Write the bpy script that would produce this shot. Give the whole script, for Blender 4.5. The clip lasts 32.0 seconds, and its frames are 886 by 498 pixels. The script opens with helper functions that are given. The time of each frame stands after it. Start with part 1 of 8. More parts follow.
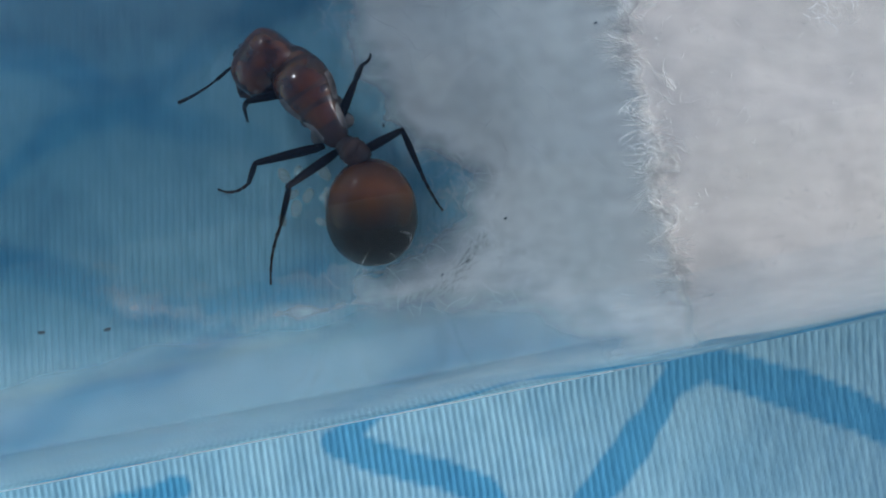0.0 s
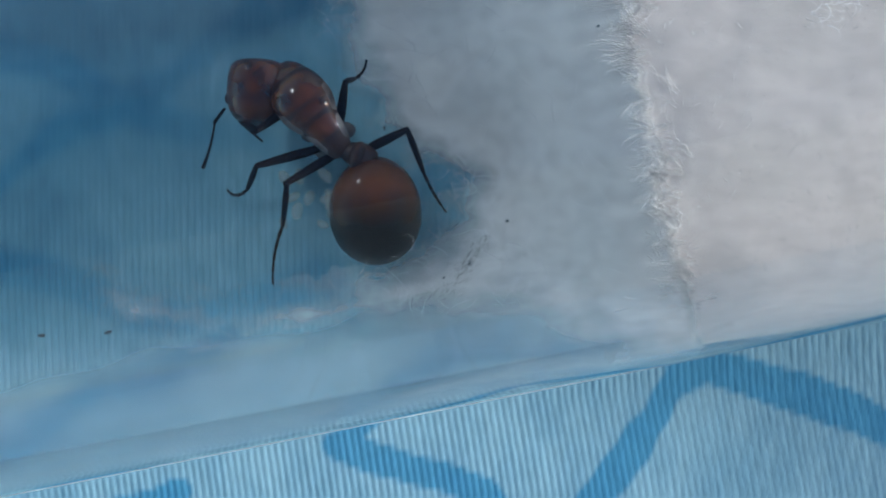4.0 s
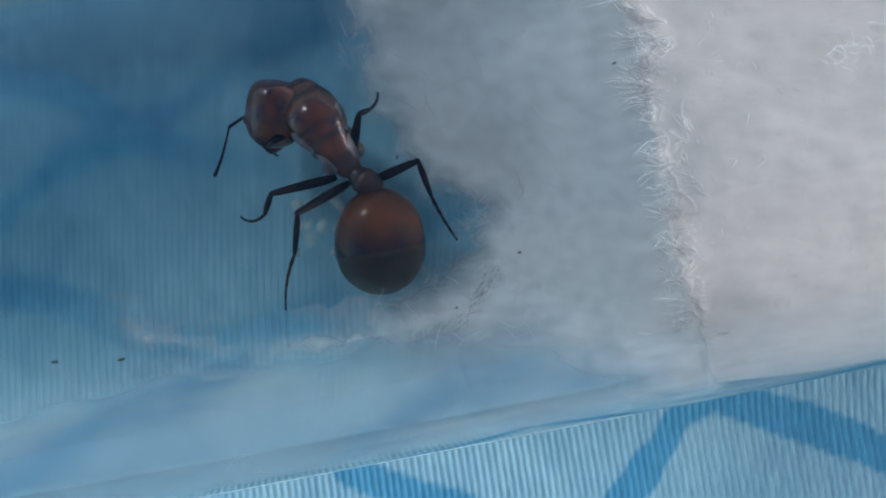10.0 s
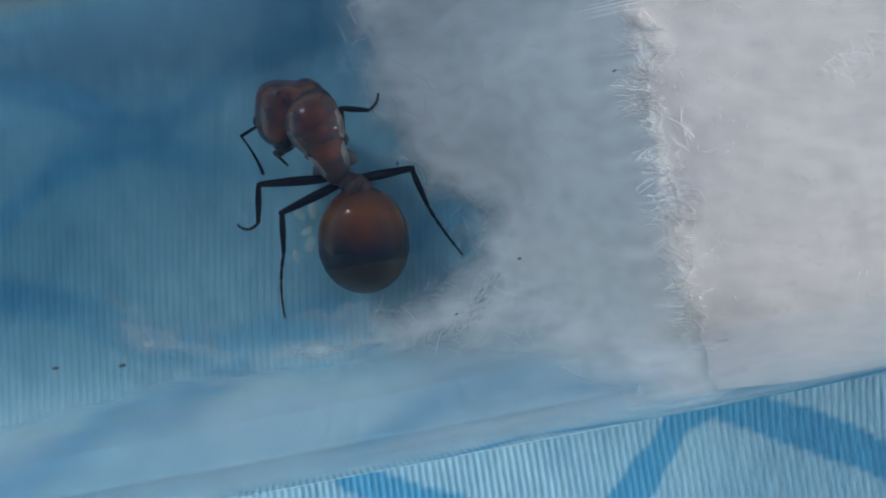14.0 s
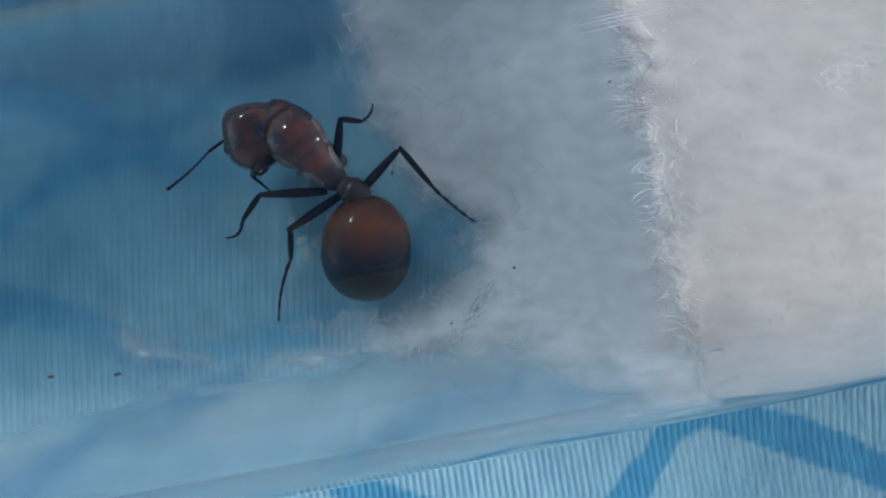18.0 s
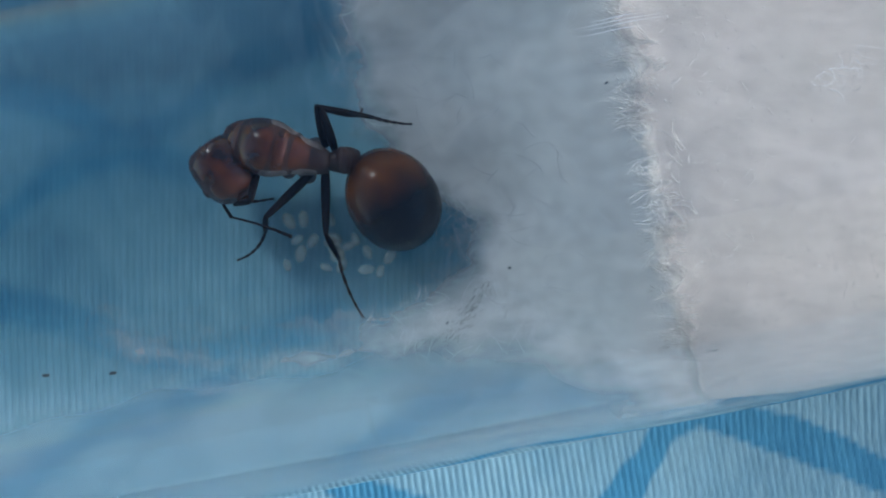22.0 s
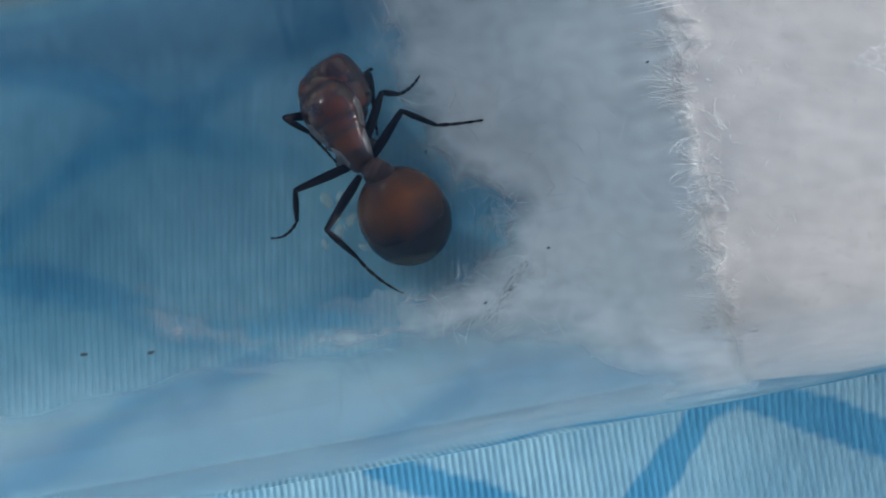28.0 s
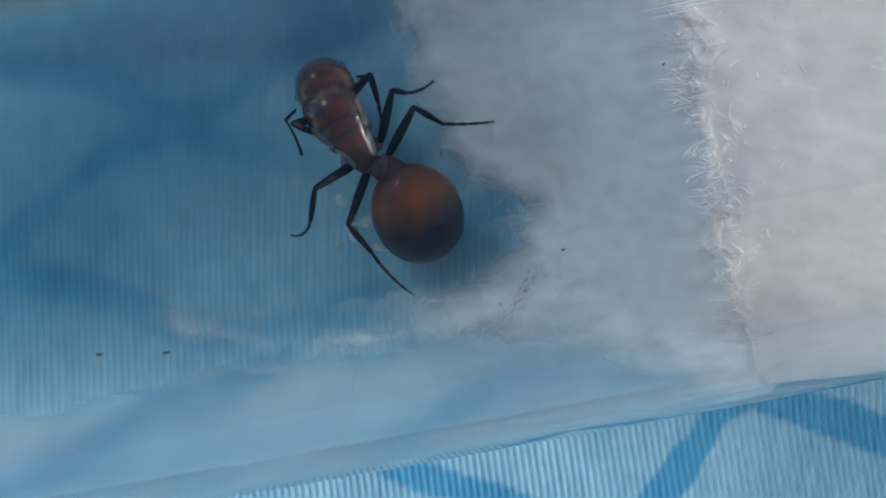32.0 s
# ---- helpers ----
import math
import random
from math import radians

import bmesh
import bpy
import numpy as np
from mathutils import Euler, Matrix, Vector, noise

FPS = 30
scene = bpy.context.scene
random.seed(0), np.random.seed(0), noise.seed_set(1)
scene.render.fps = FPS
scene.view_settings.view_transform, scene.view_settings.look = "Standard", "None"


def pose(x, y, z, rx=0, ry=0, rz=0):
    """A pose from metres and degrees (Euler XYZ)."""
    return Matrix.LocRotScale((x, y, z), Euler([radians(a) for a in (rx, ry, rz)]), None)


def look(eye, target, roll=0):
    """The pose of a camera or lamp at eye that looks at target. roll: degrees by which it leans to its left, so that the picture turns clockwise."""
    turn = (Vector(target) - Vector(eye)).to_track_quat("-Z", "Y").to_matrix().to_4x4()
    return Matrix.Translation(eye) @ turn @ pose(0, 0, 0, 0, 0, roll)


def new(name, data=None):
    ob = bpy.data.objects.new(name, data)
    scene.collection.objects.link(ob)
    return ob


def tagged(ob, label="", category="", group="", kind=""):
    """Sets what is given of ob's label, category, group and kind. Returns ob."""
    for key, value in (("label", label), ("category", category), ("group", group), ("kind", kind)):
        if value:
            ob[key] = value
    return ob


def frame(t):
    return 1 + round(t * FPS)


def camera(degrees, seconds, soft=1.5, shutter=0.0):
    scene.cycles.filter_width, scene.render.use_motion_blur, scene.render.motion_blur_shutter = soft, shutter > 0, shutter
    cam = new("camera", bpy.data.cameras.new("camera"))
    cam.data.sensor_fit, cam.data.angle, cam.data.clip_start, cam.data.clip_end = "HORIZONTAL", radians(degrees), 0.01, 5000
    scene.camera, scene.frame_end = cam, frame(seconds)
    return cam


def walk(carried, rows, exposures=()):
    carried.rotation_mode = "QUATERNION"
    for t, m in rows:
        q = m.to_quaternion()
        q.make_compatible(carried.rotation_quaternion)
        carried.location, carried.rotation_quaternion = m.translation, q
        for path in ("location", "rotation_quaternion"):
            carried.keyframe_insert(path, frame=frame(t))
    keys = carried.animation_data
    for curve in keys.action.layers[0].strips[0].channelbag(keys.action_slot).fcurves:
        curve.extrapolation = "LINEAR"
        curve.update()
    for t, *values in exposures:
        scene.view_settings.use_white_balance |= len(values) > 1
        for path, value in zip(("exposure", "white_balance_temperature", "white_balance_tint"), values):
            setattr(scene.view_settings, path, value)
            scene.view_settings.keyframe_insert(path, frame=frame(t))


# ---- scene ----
# A reddish-brown queen ant in a glass rearing tube with a cotton plug, lying on a printed ribbed cloth.
MM = 0.001
cam = camera(30, 32.0, 1.8)


def eye(x, y, z, rx, ry, rz):
    """A camera pose from millimetres and degrees; no turn looks straight down."""
    return pose(x * MM, y * MM, z * MM, rx, ry, rz)


PATH = [
    (0, eye(7.68, 1.27, 72.08, 1.94, 2.56, -0.35)),
    (0.5, eye(7.73, 1.28, 71.99, 1.90, 2.54, -0.38)),
    (1, eye(7.21, 1.49, 72.03, 1.93, 2.40, -0.26)),
    (1.5, eye(7.18, 1.31, 72.13, 2.23, 2.27, -0.18)),
    (2, eye(7.19, 1.24, 72.08, 2.27, 2.25, -0.23)),
    (2.5, eye(7.35, 1.38, 71.99, 1.96, 2.25, -0.36)),
    (3, eye(7.36, 1.51, 72.10, 1.85, 2.22, -0.40)),
    (3.5, eye(7.06, 1.55, 72.09, 1.72, 2.03, -0.43)),
    (5.5, eye(6.44, 1.81, 72.36, 2.00, 1.76, -0.30)),
    (6, eye(6.27, 1.80, 72.35, 2.03, 1.83, -0.30)),
    (6.5, eye(6.23, 1.91, 72.43, 1.90, 1.76, -0.34)),
    (7, eye(6.25, 1.90, 72.38, 1.95, 1.76, -0.36)),
    (7.5, eye(6.13, 2.16, 72.42, 1.77, 1.71, -0.38)),
    (8, eye(5.88, 2.45, 72.46, 1.58, 1.48, -0.27)),
    (8.5, eye(5.70, 2.95, 72.52, 1.28, 1.35, -0.27)),
    (9, eye(5.42, 3.13, 72.59, 1.15, 1.14, -0.21)),
    (9.5, eye(5.09, 3.61, 72.80, 1.05, 0.87, 0.07)),
    (10, eye(4.72, 4.01, 72.82, 0.86, 0.62, 0.00)),
    (10.5, eye(4.95, 3.82, 72.75, 0.98, 0.78, -0.13)),
    (11, eye(5.02, 3.79, 72.76, 0.86, 0.80, -0.20)),
    (11.5, eye(4.95, 3.73, 72.72, 0.89, 0.74, -0.22)),
    (12, eye(4.81, 3.97, 72.89, 0.81, 0.70, -0.06)),
    (12.5, eye(4.43, 4.15, 73.03, 0.83, 0.51, 0.11)),
    (13, eye(4.13, 4.39, 73.00, 0.75, 0.29, 0.09)),
    (13.5, eye(4.51, 4.38, 72.97, 0.81, 0.44, 0.03)),
    (14, eye(4.48, 4.55, 72.99, 0.64, 0.43, -0.01)),
    (14.5, eye(4.75, 4.42, 72.96, 0.84, 0.61, -0.08)),
    (16.5, eye(3.74, 5.00, 73.20, 0.77, -0.21, 0.13)),
    (17, eye(3.78, 4.97, 73.24, 0.74, -0.28, 0.10)),
    (17.5, eye(3.62, 5.03, 73.25, 0.55, -0.44, -0.03)),
    (18, eye(3.72, 4.83, 73.28, 0.73, -0.36, 0.06)),
    (18.5, eye(3.27, 4.93, 73.41, 0.78, -0.55, 0.23)),
    (19, eye(2.83, 5.08, 73.45, 0.85, -0.57, 0.30)),
    (19.5, eye(2.73, 5.13, 73.43, 0.88, -0.79, 0.27)),
    (20, eye(2.99, 4.80, 73.42, 1.04, -0.70, 0.21)),
    (20.5, eye(3.11, 5.04, 73.53, 0.77, -0.71, 0.14)),
    (21, eye(3.40, 4.84, 73.33, 0.83, -0.59, 0.13)),
    (21.5, eye(3.47, 4.93, 73.35, 0.73, -0.64, 0.12)),
    (22, eye(3.12, 5.06, 73.42, 0.54, -0.99, 0.23)),
    (22.5, eye(2.93, 5.07, 73.47, 0.68, -1.18, 0.37)),
    (23, eye(2.99, 5.19, 73.53, 0.58, -1.03, 0.34)),
    (23.5, eye(3.04, 4.99, 73.41, 0.67, -0.86, 0.31)),
    (24, eye(2.81, 4.80, 73.30, 0.43, -0.81, 0.27)),
    (24.5, eye(2.92, 4.54, 73.23, 0.41, -0.57, 0.27)),
    (25, eye(2.53, 4.61, 73.18, 0.35, -0.57, 0.33)),
    (25.5, eye(2.20, 4.95, 73.12, 0.02, -0.72, 0.41)),
    (27.5, eye(2.10, 5.00, 73.19, -0.16, -0.60, 0.33)),
    (28, eye(2.09, 4.99, 73.21, -0.11, -0.49, 0.33)),
    (28.5, eye(1.99, 5.00, 73.23, -0.13, -0.52, 0.40)),
    (29, eye(2.01, 5.15, 73.14, -0.28, -0.49, 0.40)),
    (29.5, eye(1.99, 5.15, 73.22, -0.24, -0.45, 0.40)),
    (30, eye(1.84, 5.17, 73.19, -0.19, -0.34, 0.37)),
    (30.5, eye(1.81, 4.89, 73.13, 0.02, -0.25, 0.43)),
    (31, eye(1.60, 5.04, 73.24, -0.11, -0.41, 0.43)),
    (31.5, eye(1.61, 5.21, 73.27, -0.23, -0.38, 0.46)),
    (32, eye(1.79, 5.16, 73.30, -0.20, -0.21, 0.54)),
]
walk(cam, PATH, [(0.0, 0.1, 6290, 8), (32.0, 0.1, 6290, 8)])

# ---- light ----
world = bpy.data.worlds.new("room_daylight")
scene.world = world
world.use_nodes = True
wn = world.node_tree.nodes
sky = wn.new("ShaderNodeTexSky")
sky.sky_type, sky.sun_disc = "NISHITA", False
SUN_UP, SUN_ROUND = 10.5, 84.0
sky.sun_elevation, sky.sun_rotation = radians(SUN_UP), radians(SUN_ROUND)
sky.air_density, sky.dust_density, sky.ozone_density = 1.2, 0.05, 4.0
wn["Background"].inputs["Strength"].default_value = 0.142
world.node_tree.links.new(sky.outputs[0], wn["Background"].inputs[0])
lamp = bpy.data.lights.new("sun", "SUN")
lamp.energy, lamp.angle, lamp.color = 3.8, radians(8), (1.0, 0.955, 0.92)
sun = new("sun", lamp)
sd = Vector((math.sin(radians(SUN_ROUND)) * math.cos(radians(SUN_UP)), math.cos(radians(SUN_ROUND)) * math.cos(radians(SUN_UP)), math.sin(radians(SUN_UP))))
sun.matrix_world = look(sd * 0.5, (0, 0, 0))
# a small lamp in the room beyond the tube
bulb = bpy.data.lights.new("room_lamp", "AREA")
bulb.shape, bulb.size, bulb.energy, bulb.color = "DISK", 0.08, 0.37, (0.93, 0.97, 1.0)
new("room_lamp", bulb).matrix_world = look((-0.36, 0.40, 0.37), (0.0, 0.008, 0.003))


# ---- materials ----
def mat(name, rough=0.6, colour=(0.5, 0.5, 0.5)):
    m = bpy.data.materials.new(name)
    m.use_nodes = True
    b = m.node_tree.nodes["Principled BSDF"]
    b.inputs["Roughness"].default_value = rough
    b.inputs["Base Color"].default_value = (*colour, 1)
    return m, m.node_tree.nodes, m.node_tree.links, b


def noise_node(n, l, scale, detail=4.0, stretch=(1, 1, 1)):
    co = n.new("ShaderNodeTexCoord")
    mp = n.new("ShaderNodeMapping")
    mp.inputs["Scale"].default_value = stretch
    t = n.new("ShaderNodeTexNoise")
    t.inputs["Scale"].default_value, t.inputs["Detail"].default_value = scale, detail
    l.new(co.outputs["Object"], mp.inputs[0])
    l.new(mp.outputs[0], t.inputs["Vector"])
    return t.outputs["Fac"]


def ramp(n, l, fac, stops):
    r = n.new("ShaderNodeValToRGB")
    while len(r.color_ramp.elements) < len(stops):
        r.color_ramp.elements.new(0.5)
    for e, (p, c) in zip(r.color_ramp.elements, stops):
        e.position, e.color = p, (*c, 1)
    l.new(fac, r.inputs[0])
    return r.outputs[0]


def mixed(n, l, fac, a, b, how="MIX"):
    x = n.new("ShaderNodeMix")
    x.data_type, x.blend_type = "RGBA", how
    for i, v in ((0, fac), (6, a), (7, b)):
        if hasattr(v, "is_output"):
            l.new(v, x.inputs[i])
        else:
            x.inputs[i].default_value = v if i == 0 else (*v, 1)
    return x.outputs[2]


def bumped(n, l, b, fac, strength, distance):
    u = n.new("ShaderNodeBump")
    u.inputs["Strength"].default_value, u.inputs["Distance"].default_value = strength, distance
    l.new(fac, u.inputs["Height"])
    l.new(u.outputs[0], b.inputs["Normal"])


def maths(n, l, how, a, b=0.0, c=0.0):
    x = n.new("ShaderNodeMath")
    x.operation = how
    for i, v in enumerate((a, b, c)):
        if hasattr(v, "is_output"):
            l.new(v, x.inputs[i])
        else:
            x.inputs[i].default_value = v
    return x.outputs[0]


# printed cloth: the print, with painted light and shade, is a colour attribute, the weave fine noise
CLOTH, n, l, b = mat("printed_cloth", 0.85)
at = n.new("ShaderNodeAttribute")
at.attribute_name = "print"
weave = noise_node(n, l, 2600, 3, (1, 0.35, 1))
blot = noise_node(n, l, 190, 6)
c = mixed(n, l, 1.0, at.outputs["Color"], ramp(n, l, weave, [(0.3, (0.84, 0.86, 0.87)), (0.7, (1, 1, 1))]), "MULTIPLY")
c = mixed(n, l, 1.0, c, ramp(n, l, blot, [(0.36, (0.78, 0.85, 0.89)), (0.62, (1, 1, 1))]), "MULTIPLY")
smear = noise_node(n, l, 620, 5, (1.4, 0.7, 1))
c = mixed(n, l, 1.0, c, ramp(n, l, smear, [(0.38, (0.86, 0.91, 0.94)), (0.58, (1, 1, 1))]), "MULTIPLY")
l.new(c, b.inputs["Base Color"])
bumped(n, l, b, weave, 0.5, 0.00006)

# grey-blue surface of the added, unseen wall
BLOCKER, n, l, b = mat("blocker_grey", 0.8)
l.new(ramp(n, l, noise_node(n, l, 6, 6), [(0.3, (0.36, 0.42, 0.47)), (0.7, (0.42, 0.48, 0.53))]), b.inputs["Base Color"])
bumped(n, l, b, noise_node(n, l, 160, 4), 0.2, 0.002)

# clear glass of the tube, lightly smeared
GLASS, n, l, b = mat("tube_glass", 0.02, (0.93, 0.95, 0.96))
b.inputs["Transmission Weight"].default_value, b.inputs["IOR"].default_value = 1.0, 1.47

# condensation on the lower inner wall: blurs what lies behind
FILM, n, l, b = mat("condensation", 0.9, (0.80, 0.86, 0.9))
b.inputs["Transmission Weight"].default_value, b.inputs["IOR"].default_value = 0.68, 1.12
d = n.new("ShaderNodeAttribute")
d.attribute_name = "lint"
k = maths(n, l, "MULTIPLY", d.outputs["Fac"], maths(n, l, "MULTIPLY_ADD", noise_node(n, l, 300, 5, (0.4, 1, 1)), 0.5, 0.42))
l.new(maths(n, l, "MINIMUM", k, 1.0), b.inputs["Alpha"])

# cotton: dense and thin
def cotton(name, colour, thin):
    m, n, l, b = mat(name, 0.95, colour)
    fine = noise_node(n, l, 1500, 5, (0.5, 1, 1))
    broad = noise_node(n, l, 260, 4)
    c = mixed(n, l, 1.0, colour, ramp(n, l, broad, [(0.3, (0.88, 0.895, 0.89)), (0.7, (1, 1, 1))]), "MULTIPLY")
    c = mixed(n, l, 1.0, c, ramp(n, l, fine, [(0.34, (0.88, 0.88, 0.885)), (0.62, (1, 1, 1))]), "MULTIPLY")
    l.new(c, b.inputs["Base Color"])
    bumped(n, l, b, fine, 0.09 if thin else 0.3, 0.0001)
    b.inputs["Sheen Weight"].default_value = 0.3
    if thin:
        d = n.new("ShaderNodeAttribute")
        d.attribute_name = "lint"
        wisp = noise_node(n, l, 420, 6, (0.45, 1.3, 1))
        k = maths(n, l, "MULTIPLY_ADD", wisp, 1.5, -0.75)
        k = maths(n, l, "ADD", d.outputs["Fac"], maths(n, l, "MULTIPLY", k, 0.8))
        k = maths(n, l, "MINIMUM", maths(n, l, "MAXIMUM", k, 0.0), thin)
        l.new(k, b.inputs["Alpha"])
    return m


COTTON = cotton("dense_cotton", (0.75, 0.705, 0.68), 0)
BED = cotton("thin_cotton", (0.93, 0.94, 0.93), 0.85)
FIBRE, n, l, b = mat("cotton_fibre", 0.7, (0.90, 0.91, 0.92))
b.inputs["Alpha"].default_value = 0.95
TUFT, n, l, b = mat("cotton_tuft", 0.8, (0.93, 0.925, 0.925))
b.inputs["Alpha"].default_value = 0.42
WISP, n, l, b = mat("thin_cotton_wisp", 0.8, (0.80, 0.89, 0.93))
b.inputs["Alpha"].default_value = 0.6


# ant: glossy chitin, reddish fore parts, darker limbs
def chitin(name, a, c2, rough, scale=900, coat=1.0):
    m, n, l, b = mat(name, rough)
    f = noise_node(n, l, scale, 5)
    l.new(ramp(n, l, f, [(0.3, a), (0.62, c2)]), b.inputs["Base Color"])
    g = noise_node(n, l, 9000, 2)
    bumped(n, l, b, g, 0.06, 0.00003)
    b.inputs["Coat Weight"].default_value, b.inputs["Coat Roughness"].default_value, b.inputs["Coat IOR"].default_value = coat, 0.085, 1.65
    b.inputs["Specular IOR Level"].default_value = 0.07
    return m


RED = chitin("red_brown_chitin", (0.024, 0.008, 0.004), (0.105, 0.028, 0.008), 0.24, 1500)
WAIST = chitin("brown_chitin", (0.014, 0.007, 0.005), (0.055, 0.026, 0.019), 0.4, 900, 0.45)
DARK = chitin("dark_limb_chitin", (0.006, 0.005, 0.006), (0.015, 0.009, 0.009), 0.5, 900, 0.08)
TIP = chitin("tarsus_chitin", (0.014, 0.010, 0.010), (0.03, 0.019, 0.017), 0.5, 900, 0.08)
COXA = chitin("pale_coxa_chitin", (0.035, 0.026, 0.024), (0.11, 0.085, 0.078), 0.35)
PLEURA = chitin("greyish_side_chitin", (0.03, 0.022, 0.02), (0.24, 0.21, 0.20), 0.35, 1100, 0.6)
EYE = chitin("eye_black", (0.012, 0.007, 0.006), (0.02, 0.012, 0.009), 0.15)
GAST, n, l, b = mat("gaster_chitin", 0.25)
co = n.new("ShaderNodeTexCoord")
sp = n.new("ShaderNodeSeparateXYZ")
l.new(co.outputs["Object"], sp.inputs[0])
f = noise_node(n, l, 900, 5)
along = maths(n, l, "ADD", maths(n, l, "MULTIPLY", sp.outputs["Z"], 215.0), maths(n, l, "MULTIPLY_ADD", f, 0.28, -0.14))
l.new(ramp(n, l, along, [(0.0, (0.05, 0.017, 0.008)), (0.22, (0.14, 0.047, 0.012)), (0.45, (0.05, 0.019, 0.009)), (0.56, (0.012, 0.009, 0.008)), (1.0, (0.006, 0.007, 0.011))]), b.inputs["Base Color"])
b.inputs["Coat Weight"].default_value, b.inputs["Coat Roughness"].default_value, b.inputs["Coat IOR"].default_value = 0.6, 0.07, 1.5
b.inputs["Specular IOR Level"].default_value = 0.05
bumped(n, l, b, noise_node(n, l, 2600, 2), 0.06, 0.00003)
EGG, n, l, b = mat("egg_shell", 0.3, (0.66, 0.76, 0.70))
b.inputs["Alpha"].default_value = 0.3
LINT, n, l, b = mat("grey_lint", 0.9, (0.16, 0.2, 0.22))
b.inputs["Alpha"].default_value = 0.2
SPECK, n, l, b = mat("dark_debris", 0.8, (0.07, 0.105, 0.13))


# ---- mesh helpers, in millimetres ----
def part(name, bm, material, parent=None, label="", smooth=True):
    """Links a bmesh in millimetres as one mesh object, under a thing or a part."""
    me = bpy.data.meshes.new(name)
    bmesh.ops.scale(bm, vec=(MM, MM, MM), verts=bm.verts)
    bm.to_mesh(me)
    bm.free()
    if smooth:
        me.shade_smooth()
    me.materials.append(material)
    ob = new(name, me)
    ob.parent = parent
    return tagged(ob, label)


def raw(name, verts, faces, material, parent=None, label="", smooth=True):
    me = bpy.data.meshes.new(name)
    me.from_pydata((np.asarray(verts) * MM).tolist(), [], faces)
    if smooth:
        me.shade_smooth()
    me.materials.append(material)
    ob = new(name, me)
    ob.parent = parent
    return tagged(ob, label)


def lathe(profile, flat=1.0, side=24, bend=None):
    """A closed body turned round z from (z, radius) pairs; flat squeezes y; bend(z) shifts y."""
    bm = bmesh.new()
    rings = []
    for z, r in profile:
        oy = bend(z) if bend else 0.0
        rings.append([bm.verts.new((r * math.cos(a), oy + flat * r * math.sin(a), z)) for a in [2 * math.pi * k / side for k in range(side)]])
    for p, q in zip(rings, rings[1:]):
        for k in range(side):
            bm.faces.new((p[k], p[(k + 1) % side], q[(k + 1) % side], q[k]))
    bm.faces.new(rings[0][::-1])
    bm.faces.new(rings[-1])
    return bm


def eased(pairs, steps):
    """A smooth profile through a few (z, radius) pairs."""
    zs, rs = [p[0] for p in pairs], [p[1] for p in pairs]
    out = []
    for i in range(steps + 1):
        f = i / steps * (len(pairs) - 1)
        k = min(int(f), len(pairs) - 2)
        u = f - k
        p0, p1, p2, p3 = max(k - 1, 0), k, k + 1, min(k + 2, len(pairs) - 1)
        def cr(v):
            return 0.5 * (2 * v[p1] + (v[p2] - v[p0]) * u + (2 * v[p0] - 5 * v[p1] + 4 * v[p2] - v[p3]) * u * u + (3 * v[p1] - v[p0] - 3 * v[p2] + v[p3]) * u ** 3)
        out.append((cr(zs), max(cr(rs), 0.004)))
    return out


# ---- the tube's own axes: along its axis (s), across it (w), up (z) ----
LEAN = radians(10.9)
AX = np.array([math.cos(LEAN), math.sin(LEAN)])
AW = np.array([-math.sin(LEAN), math.cos(LEAN)])
MID = np.array([0.0, 7.9])
R_OUT, WALL = 11.0, 0.15
R_IN = R_OUT - WALL
AXIS_Z = R_OUT + 0.12


def tube_xy(s, w):
    return MID[0] + s * AX[0] + w * AW[0], MID[1] + s * AX[1] + w * AW[1]


def sw(x, y):
    d = np.array([x, y]) - MID
    return float(d @ AX), float(d @ AW)


def bed_z(w):
    return AXIS_Z - math.sqrt(max(R_IN ** 2 - min(abs(w), R_IN - 0.02) ** 2, 0.0))


# ---- cloth ----
RIB = 0.31
NET = (
    "9.6,-8.7 12.1,-5.8 13.1,-4.0 14.2,-2.5 15.6,-1.4 17.4,-1.6 19.4,-2.2 21.1,-3.0 23.7,-4.2 28.2,-5.5",
    "0.0,-4.4 2.8,-5.6 6.0,-6.9 8.5,-9.0",
    "-12.6,-9.0 -8.6,-7.2 -7.3,-6.5",
    "0.3,-3.6 3.1,-2.2 4.8,-0.9 8.6,-0.4 13.1,-0.7 15.6,-1.4",
    "-20.6,3.2 -16.9,5.4 -14.4,7.6 -12.0,9.3 -9.7,10.4 -7.5,11.7 -5.0,13.3 -2.0,14.8",
    "-20.7,14.1 -16.2,12.9 -12.5,12.0 -9.7,10.6 -7.0,9.5 -5.0,8.8 -3.0,8.3",
    "-20.7,4.7 -16.9,3.6 -14.4,3.0 -11.2,2.1 -9.4,1.4 -6.4,1.0 -2.9,1.7 -0.5,2.8",
    "-4.9,-0.2 -6.9,-1.0 -10.7,-2.5 -14.4,-5.0 -18.8,-6.8",
    "2.8,5.8 4.0,6.6 5.5,7.1",
)
# line beyond which shade is painted on the cloth
SHADE_RIM = (
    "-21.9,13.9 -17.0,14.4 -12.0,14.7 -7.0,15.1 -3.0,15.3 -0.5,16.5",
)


def lines_from(text):
    return [np.array([[float(v) for v in p.split(",")] for p in row.split()]) for row in text]


def far_from(px, py, lines):
    best = np.full(px.shape, 1e9)
    for ln in lines:
        for (ax, ay), (bx, by) in zip(ln, ln[1:]):
            dx, dy = bx - ax, by - ay
            u = np.clip(((px - ax) * dx + (py - ay) * dy) / (dx * dx + dy * dy), 0, 1)
            best = np.minimum(best, np.hypot(px - ax - u * dx, py - ay - u * dy))
    return best


